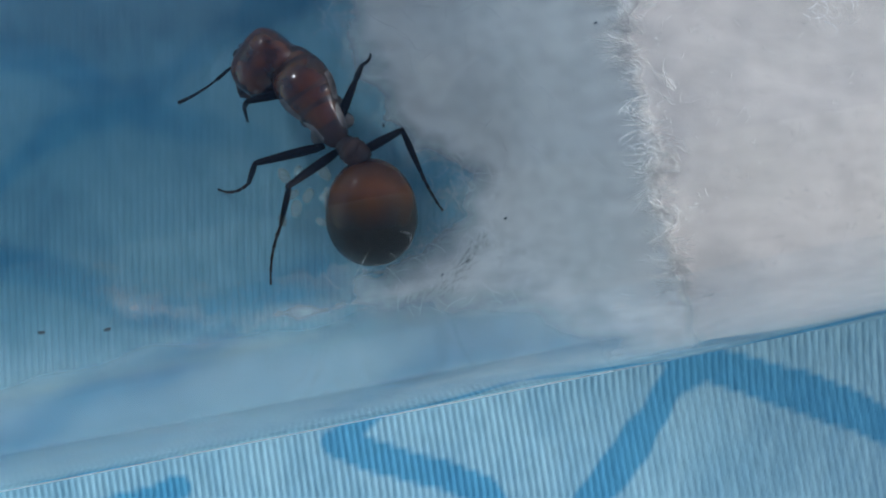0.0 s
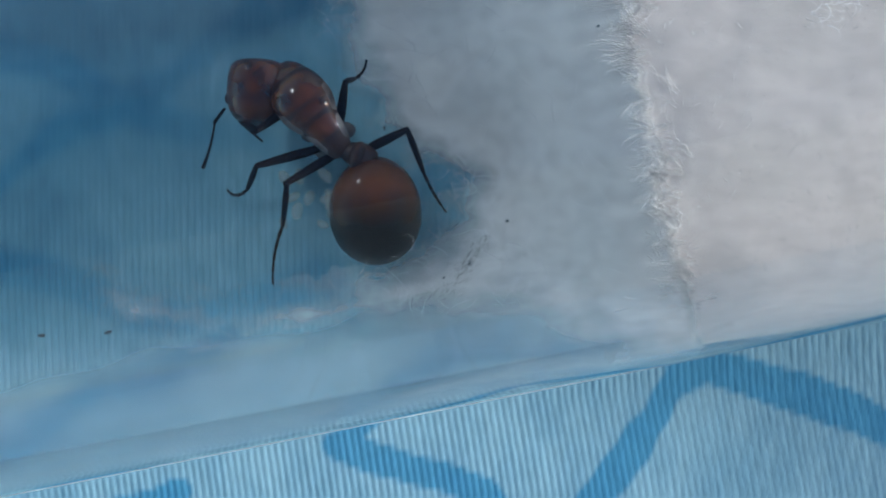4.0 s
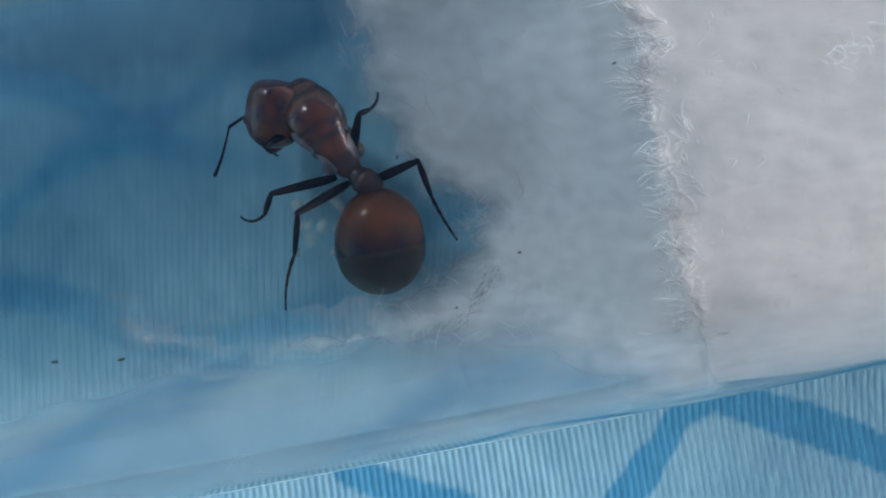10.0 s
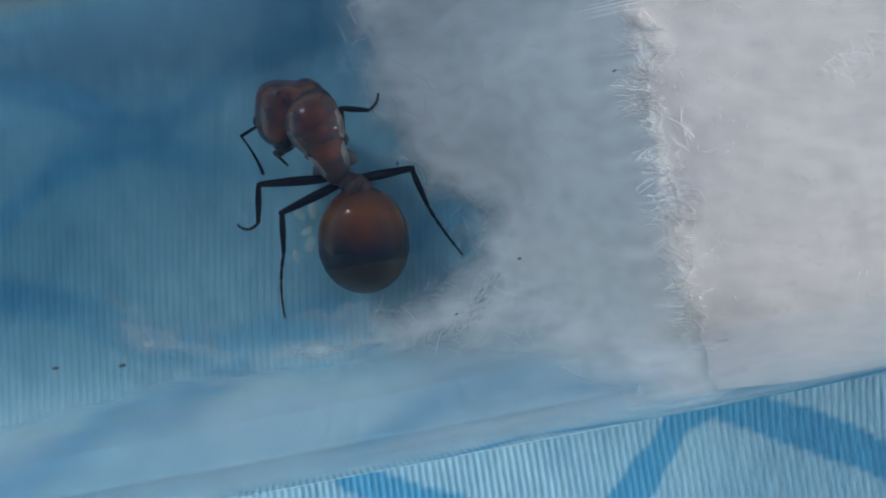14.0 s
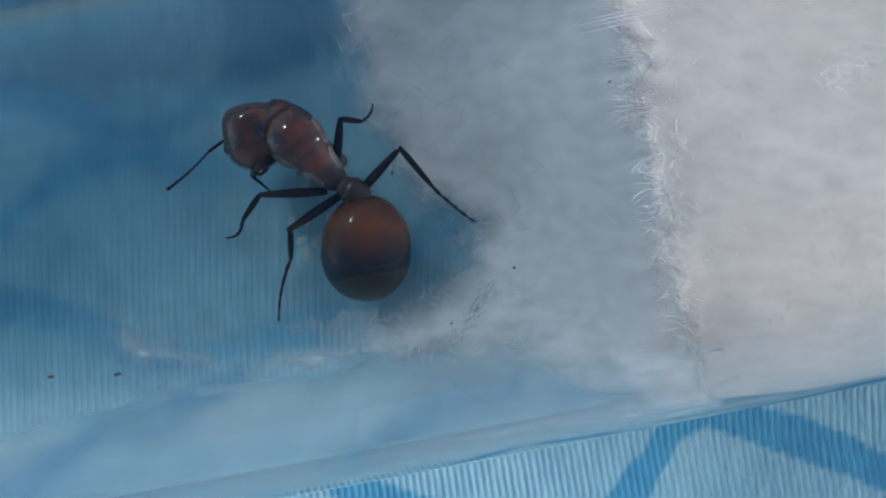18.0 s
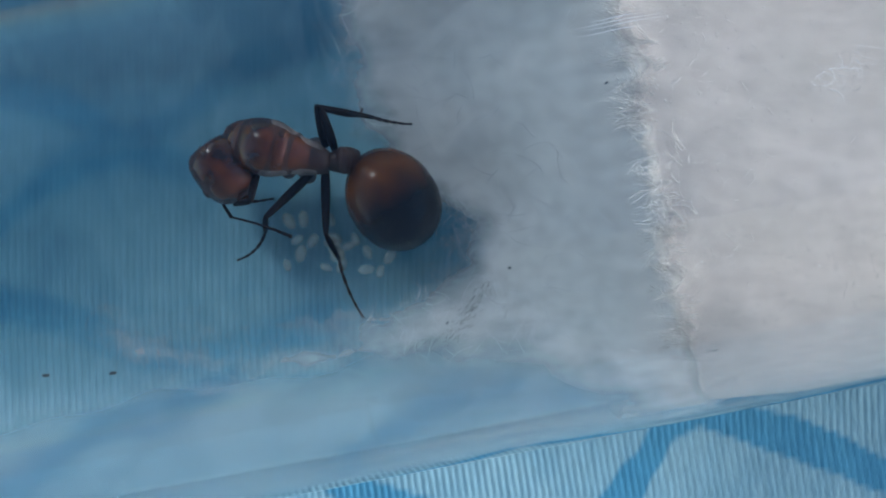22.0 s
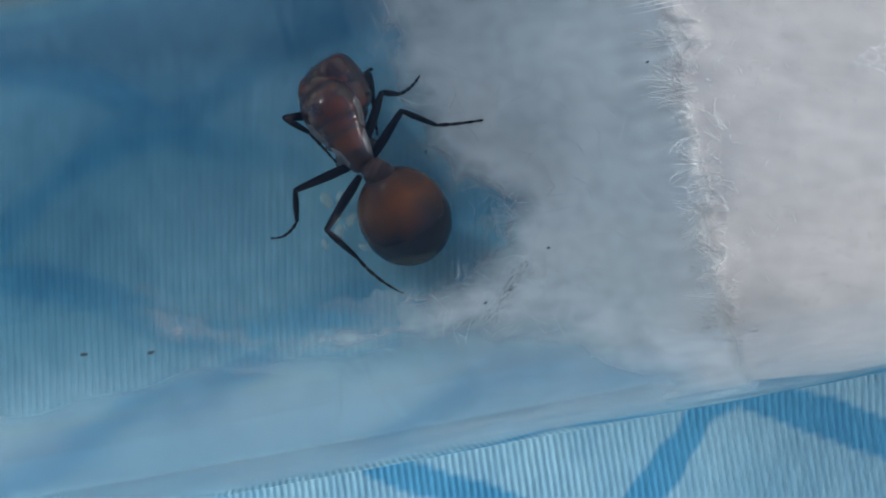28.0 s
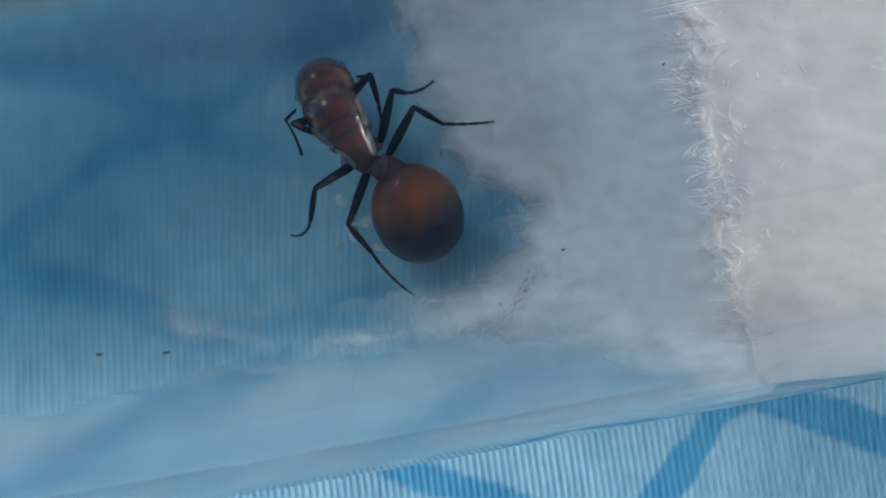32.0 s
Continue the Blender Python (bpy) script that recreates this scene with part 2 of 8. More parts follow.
def cloth():
    xs = np.concatenate([np.linspace(-260, -30, 12), np.linspace(-26, -20, 20)[:-1], np.arange(-20, 27, 0.052), np.linspace(27, 33, 20), np.linspace(38, 270, 12)])
    ys = np.concatenate([np.linspace(-250, -16, 12), np.arange(-12, 34, 0.24), np.linspace(37, 260, 12)])
    gx, gy = np.meshgrid(xs, ys)
    inside = np.clip((np.minimum(np.minimum(gx + 26, 33 - gx), np.minimum(gy + 14, 36 - gy))) / 2, 0, 1)
    warp = 0.35 * np.sin(gy * 0.21 + 1.0) + 0.12 * np.sin(gy * 0.5 + gx * 0.11)
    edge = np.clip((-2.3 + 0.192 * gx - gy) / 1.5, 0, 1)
    q = (gx + 0.02 * gy + 0.12 * np.minimum(gy + 2.5, 0) + warp * 0.3) / RIB
    rib = 0.034 * np.abs(np.sin(np.pi * q)) ** 0.7 - 0.034
    gz = rib * (0.6 + 0.4 * edge) * np.clip((12 - gy) / 8, 0.3, 1) * (1 - 0.7 * np.clip((gx - 7) / 9, 0, 1)) * inside - 0.01 - (1 - inside) * 0.07
    wob = 0.25 * np.sin(gx * 0.9 + gy * 0.4) + 0.2 * np.sin(gy * 1.3 - gx * 0.35 + 2)
    wob = wob + 0.22 * np.sin(gx * 2.1 + gy * 1.4) * np.sin(gy * 1.9 - gx * 0.8)
    dist = far_from(gx + 0.6 * wob, gy + 0.4 * np.sin(gx * 0.7 + 1.1) * 0.6, lines_from(NET))
    line = np.clip((0.8 - 0.02 * edge + 0.15 * np.sin(gx * 0.5 + gy * 0.7) - dist) / (0.55 - 0.37 * edge) + 0.3, 0, 1)
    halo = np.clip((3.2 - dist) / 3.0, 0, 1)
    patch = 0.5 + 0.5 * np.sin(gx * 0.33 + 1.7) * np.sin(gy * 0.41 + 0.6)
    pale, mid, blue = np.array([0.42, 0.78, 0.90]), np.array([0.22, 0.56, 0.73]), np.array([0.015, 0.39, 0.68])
    # Light painted into the cloth around the ant: paler ground, weaker lines.
    lit_mid = np.exp(-((gx + 1.0) ** 2 + (gy - 9.0) ** 2) / 55.0)
    # Bright band along the tube's lower wall, painted as paler cloth with stronger lines.
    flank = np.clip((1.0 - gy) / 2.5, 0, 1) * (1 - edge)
    # Weaker light under the tube and to the left is put into the colour.
    k = np.clip(0.5 * halo * patch + 0.3 * patch + 0.1 - 0.5 * lit_mid - 0.35 * flank + 0.4 * np.clip((-5 - gx) / 8, 0, 1), 0, 1)[..., None] * (1 - 0.8 * edge[..., None])
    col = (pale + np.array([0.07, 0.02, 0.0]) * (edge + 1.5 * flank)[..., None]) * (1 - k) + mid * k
    # Net lines fainter under the tube: the haze of its wall painted in.
    deep = (0.42 + 0.32 * edge - 0.22 * lit_mid + 0.3 * flank)[..., None] * line[..., None]
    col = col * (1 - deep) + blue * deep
    # Shade at the upper left, blended straight into the cloth's colour.
    rim = lines_from(SHADE_RIM)[0]
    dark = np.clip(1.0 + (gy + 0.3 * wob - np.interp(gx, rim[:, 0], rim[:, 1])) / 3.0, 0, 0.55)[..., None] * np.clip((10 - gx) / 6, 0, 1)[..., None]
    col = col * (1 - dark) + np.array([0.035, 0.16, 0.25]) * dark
    # Groove shade between the ribs also goes into the colour, besides their relief.
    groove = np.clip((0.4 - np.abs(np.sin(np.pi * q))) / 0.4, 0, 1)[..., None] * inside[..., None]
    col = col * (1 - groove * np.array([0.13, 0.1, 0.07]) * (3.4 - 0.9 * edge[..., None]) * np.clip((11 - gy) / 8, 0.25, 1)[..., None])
    h, wdt = gx.shape
    v = np.stack([gx, gy, gz], -1).reshape(-1, 3)
    i = np.arange(h * wdt).reshape(h, wdt)
    faces = np.stack([i[:-1, :-1], i[:-1, 1:], i[1:, 1:], i[1:, :-1]], -1).reshape(-1, 4)
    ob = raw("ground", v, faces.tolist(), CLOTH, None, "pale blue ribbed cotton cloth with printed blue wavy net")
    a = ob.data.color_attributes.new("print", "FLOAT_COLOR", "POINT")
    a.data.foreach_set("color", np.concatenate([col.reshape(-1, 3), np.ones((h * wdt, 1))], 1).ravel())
    return tagged(ob, category="cloth", kind="structure")


cloth()


# ---- added wall out of view: keeps the warm horizon out of the glass ----
def horizon_wall():
    bm = bmesh.new()
    bmesh.ops.create_cube(bm, size=1.0)
    bmesh.ops.scale(bm, vec=(5000, 120, 2400), verts=bm.verts)
    bmesh.ops.bevel(bm, geom=bm.edges[:], offset=6, segments=2)
    ob = part("horizon_blocker", bm, BLOCKER, None, "added plain grey-blue wall, out of view, blocking the horizon glow", False)
    ob.location = (0.0, -1.6, 0.9)
    return tagged(ob, category="wall", kind="structure")


horizon_wall()

# ---- tube ----
def tube():
    root = tagged(new("glass_tube"), "clear glass rearing tube lying on the printed cloth", "test tube")
    x, y = tube_xy(0, 0)
    root.matrix_world = Matrix.Translation((x * MM, y * MM, AXIS_Z * MM)) @ Matrix.Rotation(LEAN, 4, "Z") @ Matrix.Rotation(radians(90), 4, "Y")
    side, out = 128, []
    for s in np.linspace(-62, 44, 40):
        out.append((s, R_OUT))
    for a in np.linspace(0, 88, 14)[1:]:
        out.append((44 + R_OUT * math.sin(radians(a)), R_OUT * math.cos(radians(a))))
    for a in np.linspace(88, 0, 14):
        out.append((44 + R_IN * math.sin(radians(a)), R_IN * math.cos(radians(a))))
    for s in np.linspace(44, -62, 40)[1:]:
        out.append((s, R_IN))
    ang = np.arange(side) * 2 * math.pi / side
    v = np.concatenate([np.stack([r * np.cos(ang), r * np.sin(ang), np.full(side, s)], 1) for s, r in out])
    k = len(out)
    f = [(p * side + a, p * side + (a + 1) % side, ((p + 1) % k) * side + (a + 1) % side, ((p + 1) % k) * side + a) for p in range(k) for a in range(side)]
    wall = raw("tube_wall", v, f, GLASS, root)
    wall.visible_shadow = False
    # misted strip along the lower flank
    ss, aa = np.linspace(-34, 17, 150), np.radians(np.linspace(-88, 93, 104))
    gs, ga = np.meshgrid(ss, aa)
    rr = R_OUT + 0.03
    v = np.stack([rr * np.cos(ga), -rr * np.sin(ga), gs], -1).reshape(-1, 3)
    i = np.arange(v.shape[0]).reshape(gs.shape)
    mist = raw("condensation", v, np.stack([i[:-1, :-1], i[:-1, 1:], i[1:, 1:], i[1:, :-1]], -1).reshape(-1, 4).tolist(), FILM, root, "pale misty moisture film along the wall")
    edge = np.where(ga > math.pi / 2, rr, rr * np.sin(ga)) - 5.7 + 0.25 * np.sin(gs * 0.5) + 0.12 * np.sin(gs * 1.3 + 1)
    fade = np.clip(edge / 3.0, 0, 1)
    fade = np.maximum(fade * fade * (3 - 2 * fade), 0.02) * np.clip((15 - gs) / 8, 0, 1)
    mist.data.attributes.new("lint", "FLOAT", "POINT").data.foreach_set("value", fade.ravel())
    mist.visible_shadow = False
    # fine scratches along the upper wall
    for a, s, ln in ((-15.6, 8.4, 3.4), (-15.0, 9.0, 2.9), (-14.1, 8.8, 2.4), (-16.3, 9.3, 1.8)):
        v, f = [], []
        for k in range(9):
            for da in (-0.1, 0.1):
                t = radians(a + 0.5 * math.sin(k) * 0.2 + da * (1 - abs(k - 4) / 4.5))
                v.append(((R_OUT + 0.006) * math.cos(t + math.pi), (R_OUT + 0.006) * math.sin(t + math.pi), s + ln * k / 8))
        for k in range(8):
            f.append((2 * k, 2 * k + 1, 2 * k + 3, 2 * k + 2))
        raw("scratch", v, f, FIBRE, root, "faint whitish scratch")


tube()


# ---- cotton ----
rng = random.Random(5)
EDGE = (
    "-1.6,23.0 -0.7,17.7 0.0,14.3 0.3,12.8 1.4,10.9 2.2,8.9 3.1,7.7 4.6,7.4 5.3,6.6 5.0,5.4 4.1,4.3 1.6,2.5 -0.8,1.6 -4.6,1.2 -7.0,1.2 -10.2,2.1 -9.1,1.0 -6.3,0.5 -3.2,0.4 2.6,0.6 8.0,0.3 11.0,-0.5 13.0,-1.7 16.5,-1.7 22.0,0.3 29.5,1.8 29.5,25.0",
)


def inside_of(px, py, poly):
    ins = np.zeros(px.shape, bool)
    for (ax, ay), (bx, by) in zip(poly, np.roll(poly, -1, 0)):
        hit = ((ay > py) != (by > py)) & (px < (bx - ax) * (py - ay) / (by - ay + 1e-9) + ax)
        ins ^= hit
    return ins


BED_POLY = lines_from(EDGE)[0]
RISE_A = 1.5
CELL = 0.25
_gx, _gy = np.meshgrid(np.arange(-26, 30, CELL), np.arange(-12, 26, CELL))
MARGIN = far_from(_gx, _gy, [np.concatenate([BED_POLY, BED_POLY[:1]])])
MARGIN = np.where(inside_of(_gx, _gy, BED_POLY), MARGIN, -MARGIN)


def margin(x, y):
    """How far inside the margin of the thin cotton a place lies."""
    fx, fy = (x + 26) / CELL, (y + 12) / CELL
    i, j = min(max(int(fx), 0), MARGIN.shape[1] - 2), min(max(int(fy), 0), MARGIN.shape[0] - 2)
    u, v = min(max(fx - i, 0), 1), min(max(fy - j, 0), 1)
    m = MARGIN
    return (m[j, i] * (1 - u) + m[j, i + 1] * u) * (1 - v) + (m[j + 1, i] * (1 - u) + m[j + 1, i + 1] * u) * v
LIP = 12.0


def lip_at(w):
    """Where along the tube the wavy lip of the dense core lies."""
    return LIP + 0.7 * noise.noise(Vector((w * 0.5, 2.0, 0.0))) + 0.35 * noise.noise(Vector((w * 1.6, 5.0, 0.0)))


def bed_top(s, w):
    """Height of the cotton's top over the cloth."""
    crest = LIP + 0.4 + (lip_at(w) - LIP) * min(max((s - 9.5) / 3.0, 0.0), 1.0)
    rise = min(max((s - RISE_A) / (crest - RISE_A), 0.0), 1.0)
    n1 = noise.noise(Vector((s * 0.35, w * 0.35, 0.0)))
    n2 = noise.noise(Vector((s * 1.3, w * 1.6, 3.0)))
    low = bed_z(w) + 0.12
    z = max(1.1 + (5.85 - 0.012 * w * w) * rise ** 1.1 + 0.12 * n1 * (0.3 + rise) + 0.05 * n2, low + 0.15 + 0.3 * rise + 0.05 * n2)
    k = min(max((margin(*tube_xy(s, w)) - 1.0) / 5.0, 0.0), 1.0)
    j = min(max((s - 4.0) / 7.5, 0.0), 1.0)
    k = 1 - (1 - k * k * (3 - 2 * k)) * (1 - j * j * (3 - 2 * j))
    return low + (z - low) * k


def core_top(s, w):
    n1 = noise.noise(Vector((s * 0.3, w * 0.3, 7.0)))
    n2 = noise.noise(Vector((s * 1.1, w * 1.1, 9.0)))
    up = min(max((s - lip_at(w) + 0.5) / 5.0, 0.0), 1.0)
    up = up * up * (3 - 2 * up)
    z = (bed_top(s, w) - 0.06) * (1 - up) + (6.95 + 0.04 * n1 + 0.02 * n2 - 0.012 * w * w) * up
    wall = min(max((abs(w) - 5.5) / 5.1, 0.0), 1.0)
    return max(z, bed_z(w) + 0.2) + 2.9 * up * wall ** 4


def plug():
    root = tagged(new("cotton_plug"), "white cotton wool plug with frayed fibres inside the tube", "cotton plug")
    # thin bed that runs out beside the ant
    s0, s1, step = -19.0, 14.2, 0.16
    ss, ws = np.arange(s0, s1, step), np.arange(-R_IN + 0.1, R_IN - 0.05, step)
    gs, gw = np.meshgrid(ss, ws)
    px, py = tube_xy(gs, gw)
    d = far_from(px, py, [np.concatenate([BED_POLY, BED_POLY[:1]])])
    d = np.where(inside_of(px, py, BED_POLY), d, -d)
    d = d + np.array([[0.4 * noise.noise(Vector((a * 0.9, b2 * 1.2, 1.0))) + 0.22 * noise.noise(Vector((a * 2.6, b2 * 3.2, 4.0))) for a, b2 in zip(r1, r2)] for r1, r2 in zip(gs, gw)])
    tail = np.clip((gs + 1.0) / 6.0, 0, 1)
    low = np.clip((-gw - 0.5) / 3.0, 0, 1)
    crisp = np.exp(-((px - 4.2) ** 2 + (py - 6.3) ** 2) / 3.0)
    dens = np.clip(0.22 - 0.05 * low - 0.25 * crisp + d / (1.5 + 0.5 * tail + 1.2 * low * tail - 0.7 * crisp), 0, 1) * (0.68 + 0.32 * tail)
    z = np.array([[max(bed_top(a, b2), core_top(a, b2) + 0.05) if a > LIP - 1.6 else bed_top(a, b2) for a, b2 in zip(r1, r2)] for r1, r2 in zip(gs, gw)])
    lip = np.array([lip_at(w) for w in ws])[:, None]
    dens = np.minimum(dens, np.clip((lip + 1.1 - gs) / 0.8, 0, 1))
    h, wdt = gs.shape
    v = np.stack([px, py, z], -1).reshape(-1, 3)
    i = np.arange(h * wdt).reshape(h, wdt)
    f = np.stack([i[:-1, :-1], i[:-1, 1:], i[1:, 1:], i[1:, :-1]], -1).reshape(-1, 4)
    keep = (d > -1.0)[:-1, :-1].ravel()
    ob = raw("thin_bed", v, f[keep].tolist(), BED, root, "thin grey-white cotton layer with frayed edge")
    a = ob.data.attributes.new("lint", "FLOAT", "POINT")
    a.data.foreach_set("value", dens.ravel())
    # dense core
    us, ws = np.linspace(0, 1, 140) ** 1.3, np.linspace(-R_IN + 0.18, R_IN - 0.18, 90)
    v, h, wdt = [], len(ws), len(us)
    def along(w, u):
        near = lip_at(w) - 0.9
        near += 0.5 * min(max((abs(w) - 7.6) / 3.0, 0.0), 1.0) ** 2
        return near + (42 - near) * u
    for w in ws:
        for u in us:
            s = along(w, u)
            v.append((*tube_xy(s, w), core_top(s, w)))
    for w in ws:
        for u in us:
            v.append((*tube_xy(along(w, u), w), bed_z(w) + 0.05))
    i = np.arange(h * wdt).reshape(h, wdt)
    k = h * wdt
    f = np.stack([i[:-1, :-1], i[:-1, 1:], i[1:, 1:], i[1:, :-1]], -1).reshape(-1, 4).tolist()
    f += np.stack([i[:-1, :-1] + k, i[1:, :-1] + k, i[1:, 1:] + k, i[:-1, 1:] + k], -1).reshape(-1, 4).tolist()
    for r in range(h - 1):
        f.append((int(i[r, 0]), int(i[r + 1, 0]), int(i[r + 1, 0]) + k, int(i[r, 0]) + k))
        f.append((int(i[r, -1]), int(i[r, -1]) + k, int(i[r + 1, -1]) + k, int(i[r + 1, -1])))
    raw("dense_core", v, f, COTTON, root, "dense white cotton core")
    return root


def strand(v, f, p, heading, climb, length, thick, curl, segs=7, hold=None):
    """Adds one curled fibre with three sides."""
    x, y, z = p
    turn = rng.uniform(-curl, curl)
    rise = climb
    base = len(v)
    for k in range(segs + 1):
        t = thick * (1 - 0.6 * k / segs)
        nx, ny = -math.sin(heading), math.cos(heading)
        v += [(x + nx * t, y + ny * t, z), (x - nx * t, y - ny * t, z), (x, y, z + 1.6 * t)]
        st = length / segs
        x, y, z = x + st * math.cos(heading), y + st * math.sin(heading), z + st * rise
        if hold:
            z = max(z, hold(x, y))
        heading += turn + rng.uniform(-curl, curl) * 0.5
        rise += rng.uniform(-0.12, 0.10)
    for k in range(segs):
        a, b2 = base + 3 * k, base + 3 * k + 3
        for m in range(3):
            f.append((a + m, a + (m + 1) % 3, b2 + (m + 1) % 3, b2 + m))


def on_bed(x, y):
    s, w = sw(x, y)
    return bed_top(s, w) + 0.03


def lip_top(x, y):
    s, w = sw(x, y)
    return max(bed_top(s, w), core_top(s, w) if s > LIP - 1.6 else 0.0) + 0.02


PLUG = plug()


def fibres():
    # tufts along the lip of the dense core
    v, f = [], []
    for _ in range(230):
        w0 = rng.uniform(-9.4, 9.4)
        s0 = lip_at(w0) + 0.85 + rng.gauss(0, 0.4)
        way, reach = 2.95 + rng.gauss(0, 0.5), rng.choice((0.3, 0.5, 0.7, 1.0, 1.5)) * rng.uniform(0.8, 1.2)
        for _ in range(rng.randrange(3, 9)):
            s, w = s0 + rng.gauss(0, 0.1), w0 + rng.gauss(0, 0.08)
            x, y = tube_xy(s, w)
            strand(v, f, (x, y, lip_top(x, y)), way + rng.gauss(0, 0.14), rng.uniform(0.0, 0.12), reach * rng.uniform(0.6, 1.1), rng.uniform(0.008, 0.022), 0.16, 7, lip_top)
    tagged(raw("lip_fibres", v, f, TUFT, PLUG), kind="stuff")
    # loose fibres over the dense core
    v, f = [], []
    for _ in range(900):
        w, s = rng.uniform(-8.8, 9.0), rng.uniform(LIP + 1.2, 27)
        x, y = tube_xy(s, w)
        strand(v, f, (x, y, core_top(s, w)), rng.uniform(0, 6.28), rng.uniform(0.0, 0.05), rng.uniform(0.1, 0.42), rng.uniform(0.008, 0.017), 0.35, 4)
    tagged(raw("core_fibres", v, f, TUFT, PLUG), kind="stuff")
    # frayed margin of the thin bed
    v, f = [], []
    n_edge = len(BED_POLY)
    for _ in range(650):
        k = rng.randrange(n_edge)
        (ax, ay), (bx, by) = BED_POLY[k], BED_POLY[(k + 1) % n_edge]
        if sw(ax, ay)[0] > 9.5 or sw(bx, by)[0] > 9.5 or abs(sw(ax, ay)[1]) > 8.5:
            continue
        u = rng.random()
        x, y = ax + u * (bx - ax) + rng.gauss(0, 0.4), ay + u * (by - ay) + rng.gauss(0, 0.4)
        h = math.atan2(by - ay, bx - ax) + rng.gauss(0, 0.7) + (math.pi if rng.random() < 0.5 else 0)
        strand(v, f, (x, y, on_bed(x, y)), h, rng.uniform(-0.05, 0.15), rng.uniform(0.3, 1.3), rng.uniform(0.004, 0.009), 0.28, 7, on_bed)
    tagged(raw("margin_fibres", v, f, WISP, PLUG), kind="stuff")
    # fine hairs over the thin bed
    v, f = [], []
    for _ in range(350):
        s, w = rng.uniform(1, 11), rng.uniform(-8.0, 9.0)
        x, y = tube_xy(s, w)
        if not inside_of(np.array([x]), np.array([y]), BED_POLY)[0]:
            continue
        strand(v, f, (x, y, on_bed(x, y)), rng.gauss(2.6, 0.9), rng.uniform(-0.05, 0.1), rng.uniform(0.4, 1.6), rng.uniform(0.005, 0.011), 0.2, 6, on_bed)
    tagged(raw("bed_fibres", v, f, FIBRE, PLUG), kind="stuff")


fibres()


def stray():
    v, f = [], []
    for _ in range(12):
        u = rng.random()
        strand(v, f, (1.0 + 2.6 * u, 2.65 + 0.9 * u + rng.uniform(-0.3, 0.3), 4.3 + rng.uniform(-0.3, 0.35)), rng.gauss(0.3, 0.5), rng.uniform(-0.12, 0.06), rng.uniform(0.4, 1.2), rng.uniform(0.004, 0.008), 0.3, 9)
    for _ in range(9):
        strand(v, f, (0.0 + rng.uniform(-0.4, 0.4), 13.6 + rng.uniform(-1.4, 1.2), 4.4 + rng.uniform(-0.4, 0.5)), rng.gauss(1.9, 0.6), rng.uniform(-0.1, 0.1), rng.uniform(0.4, 1.2), rng.uniform(0.005, 0.009), 0.25)
    for _ in range(26):
        x, y = 5.2 + rng.gauss(0, 0.55), 6.4 + rng.gauss(0, 0.5)
        strand(v, f, (x, y, on_bed(x, y) + 0.05), rng.uniform(0, 6.28), rng.uniform(0, 0.15), rng.uniform(0.3, 0.9), rng.uniform(0.004, 0.009), 0.35, 6, on_bed)
    for cx, cy, cz, k, th in ((19.7, 12.6, 8.4, 14, 0.020), (20.6, 13.2, 8.4, 10, 0.018), (12.2, 1.7, 6.9, 2, 0.030), (19.1, 12.5, 8.4, 5, 0.020), (12.3, 8.0, 8.2, 6, 0.020)):
        for _ in range(k):
            strand(v, f, (cx + rng.gauss(0, 0.35), cy + rng.gauss(0, 0.3), cz + rng.uniform(0, 0.15)), rng.uniform(-0.8, 0.4), rng.uniform(0.0, 0.1), rng.uniform(0.3, 0.8), th * rng.uniform(0.6, 1.2), 0.35)
    tagged(raw("stray_fibres", v, f, FIBRE, PLUG), kind="stuff")
    # small white neps on the cotton
    bm = bmesh.new()
    for _ in range(320):
        s, w = rng.uniform(12.6, 26), rng.uniform(-7, 8.5)
        z = core_top(s, w) if s > LIP + 1 else bed_top(s, w)
        if s < LIP and margin(*tube_xy(s, w)) < 1:
            continue
        q = rng.uniform(0.012, 0.032)
        bmesh.ops.create_icosphere(bm, subdivisions=1, radius=q, matrix=Matrix.Translation((*tube_xy(s, w), z + q * 0.3)) @ Matrix.Rotation(rng.uniform(0, 3), 4, "Z") @ Matrix.Diagonal((rng.uniform(1, 2.2), 1, 0.7, 1)))
    tagged(part("neps", bm, FIBRE, PLUG, "tiny white cotton knots"), kind="stuff")
    v, f = [], []
    for k in range(150):
        u = rng.random()
        if k % 3:
            x, y = 4.36 + 1.93 * u + rng.gauss(0, 0.2), 1.54 + 2.56 * u + rng.gauss(0, 0.2)
        elif k % 2:
            x, y = 3.01 + 1.40 * u + rng.gauss(0, 0.25), 1.31 + 0.62 * u + rng.gauss(0, 0.1)
        else:
            x, y = 5.9 + rng.gauss(0, 1.2), 4.4 + rng.gauss(0, 0.9)
        strand(v, f, (x, y, on_bed(x, y) + 0.03), 0.9 + rng.gauss(0, 0.45), 0.0, rng.uniform(0.12, 0.42), rng.uniform(0.008, 0.018), 0.3, 3, on_bed)
    tagged(raw("grey_lint", v, f, LINT, PLUG, "dark grey dirt lint on the cotton"), kind="stuff")


stray()


# ---- the queen ant ----
def seg(ax, ay, az, bx, by, bz):
    """A pose at a that points its z axis to b, in millimetres."""
    a, b2 = Vector((ax, ay, az)), Vector((bx, by, bz))
    return Matrix.Translation(a * MM) @ (b2 - a).to_track_quat("Z", "Y").to_matrix().to_4x4()


ANT = tagged(new("queen_ant"), "glossy reddish-brown queen ant with dark legs, grooming herself", "ant")


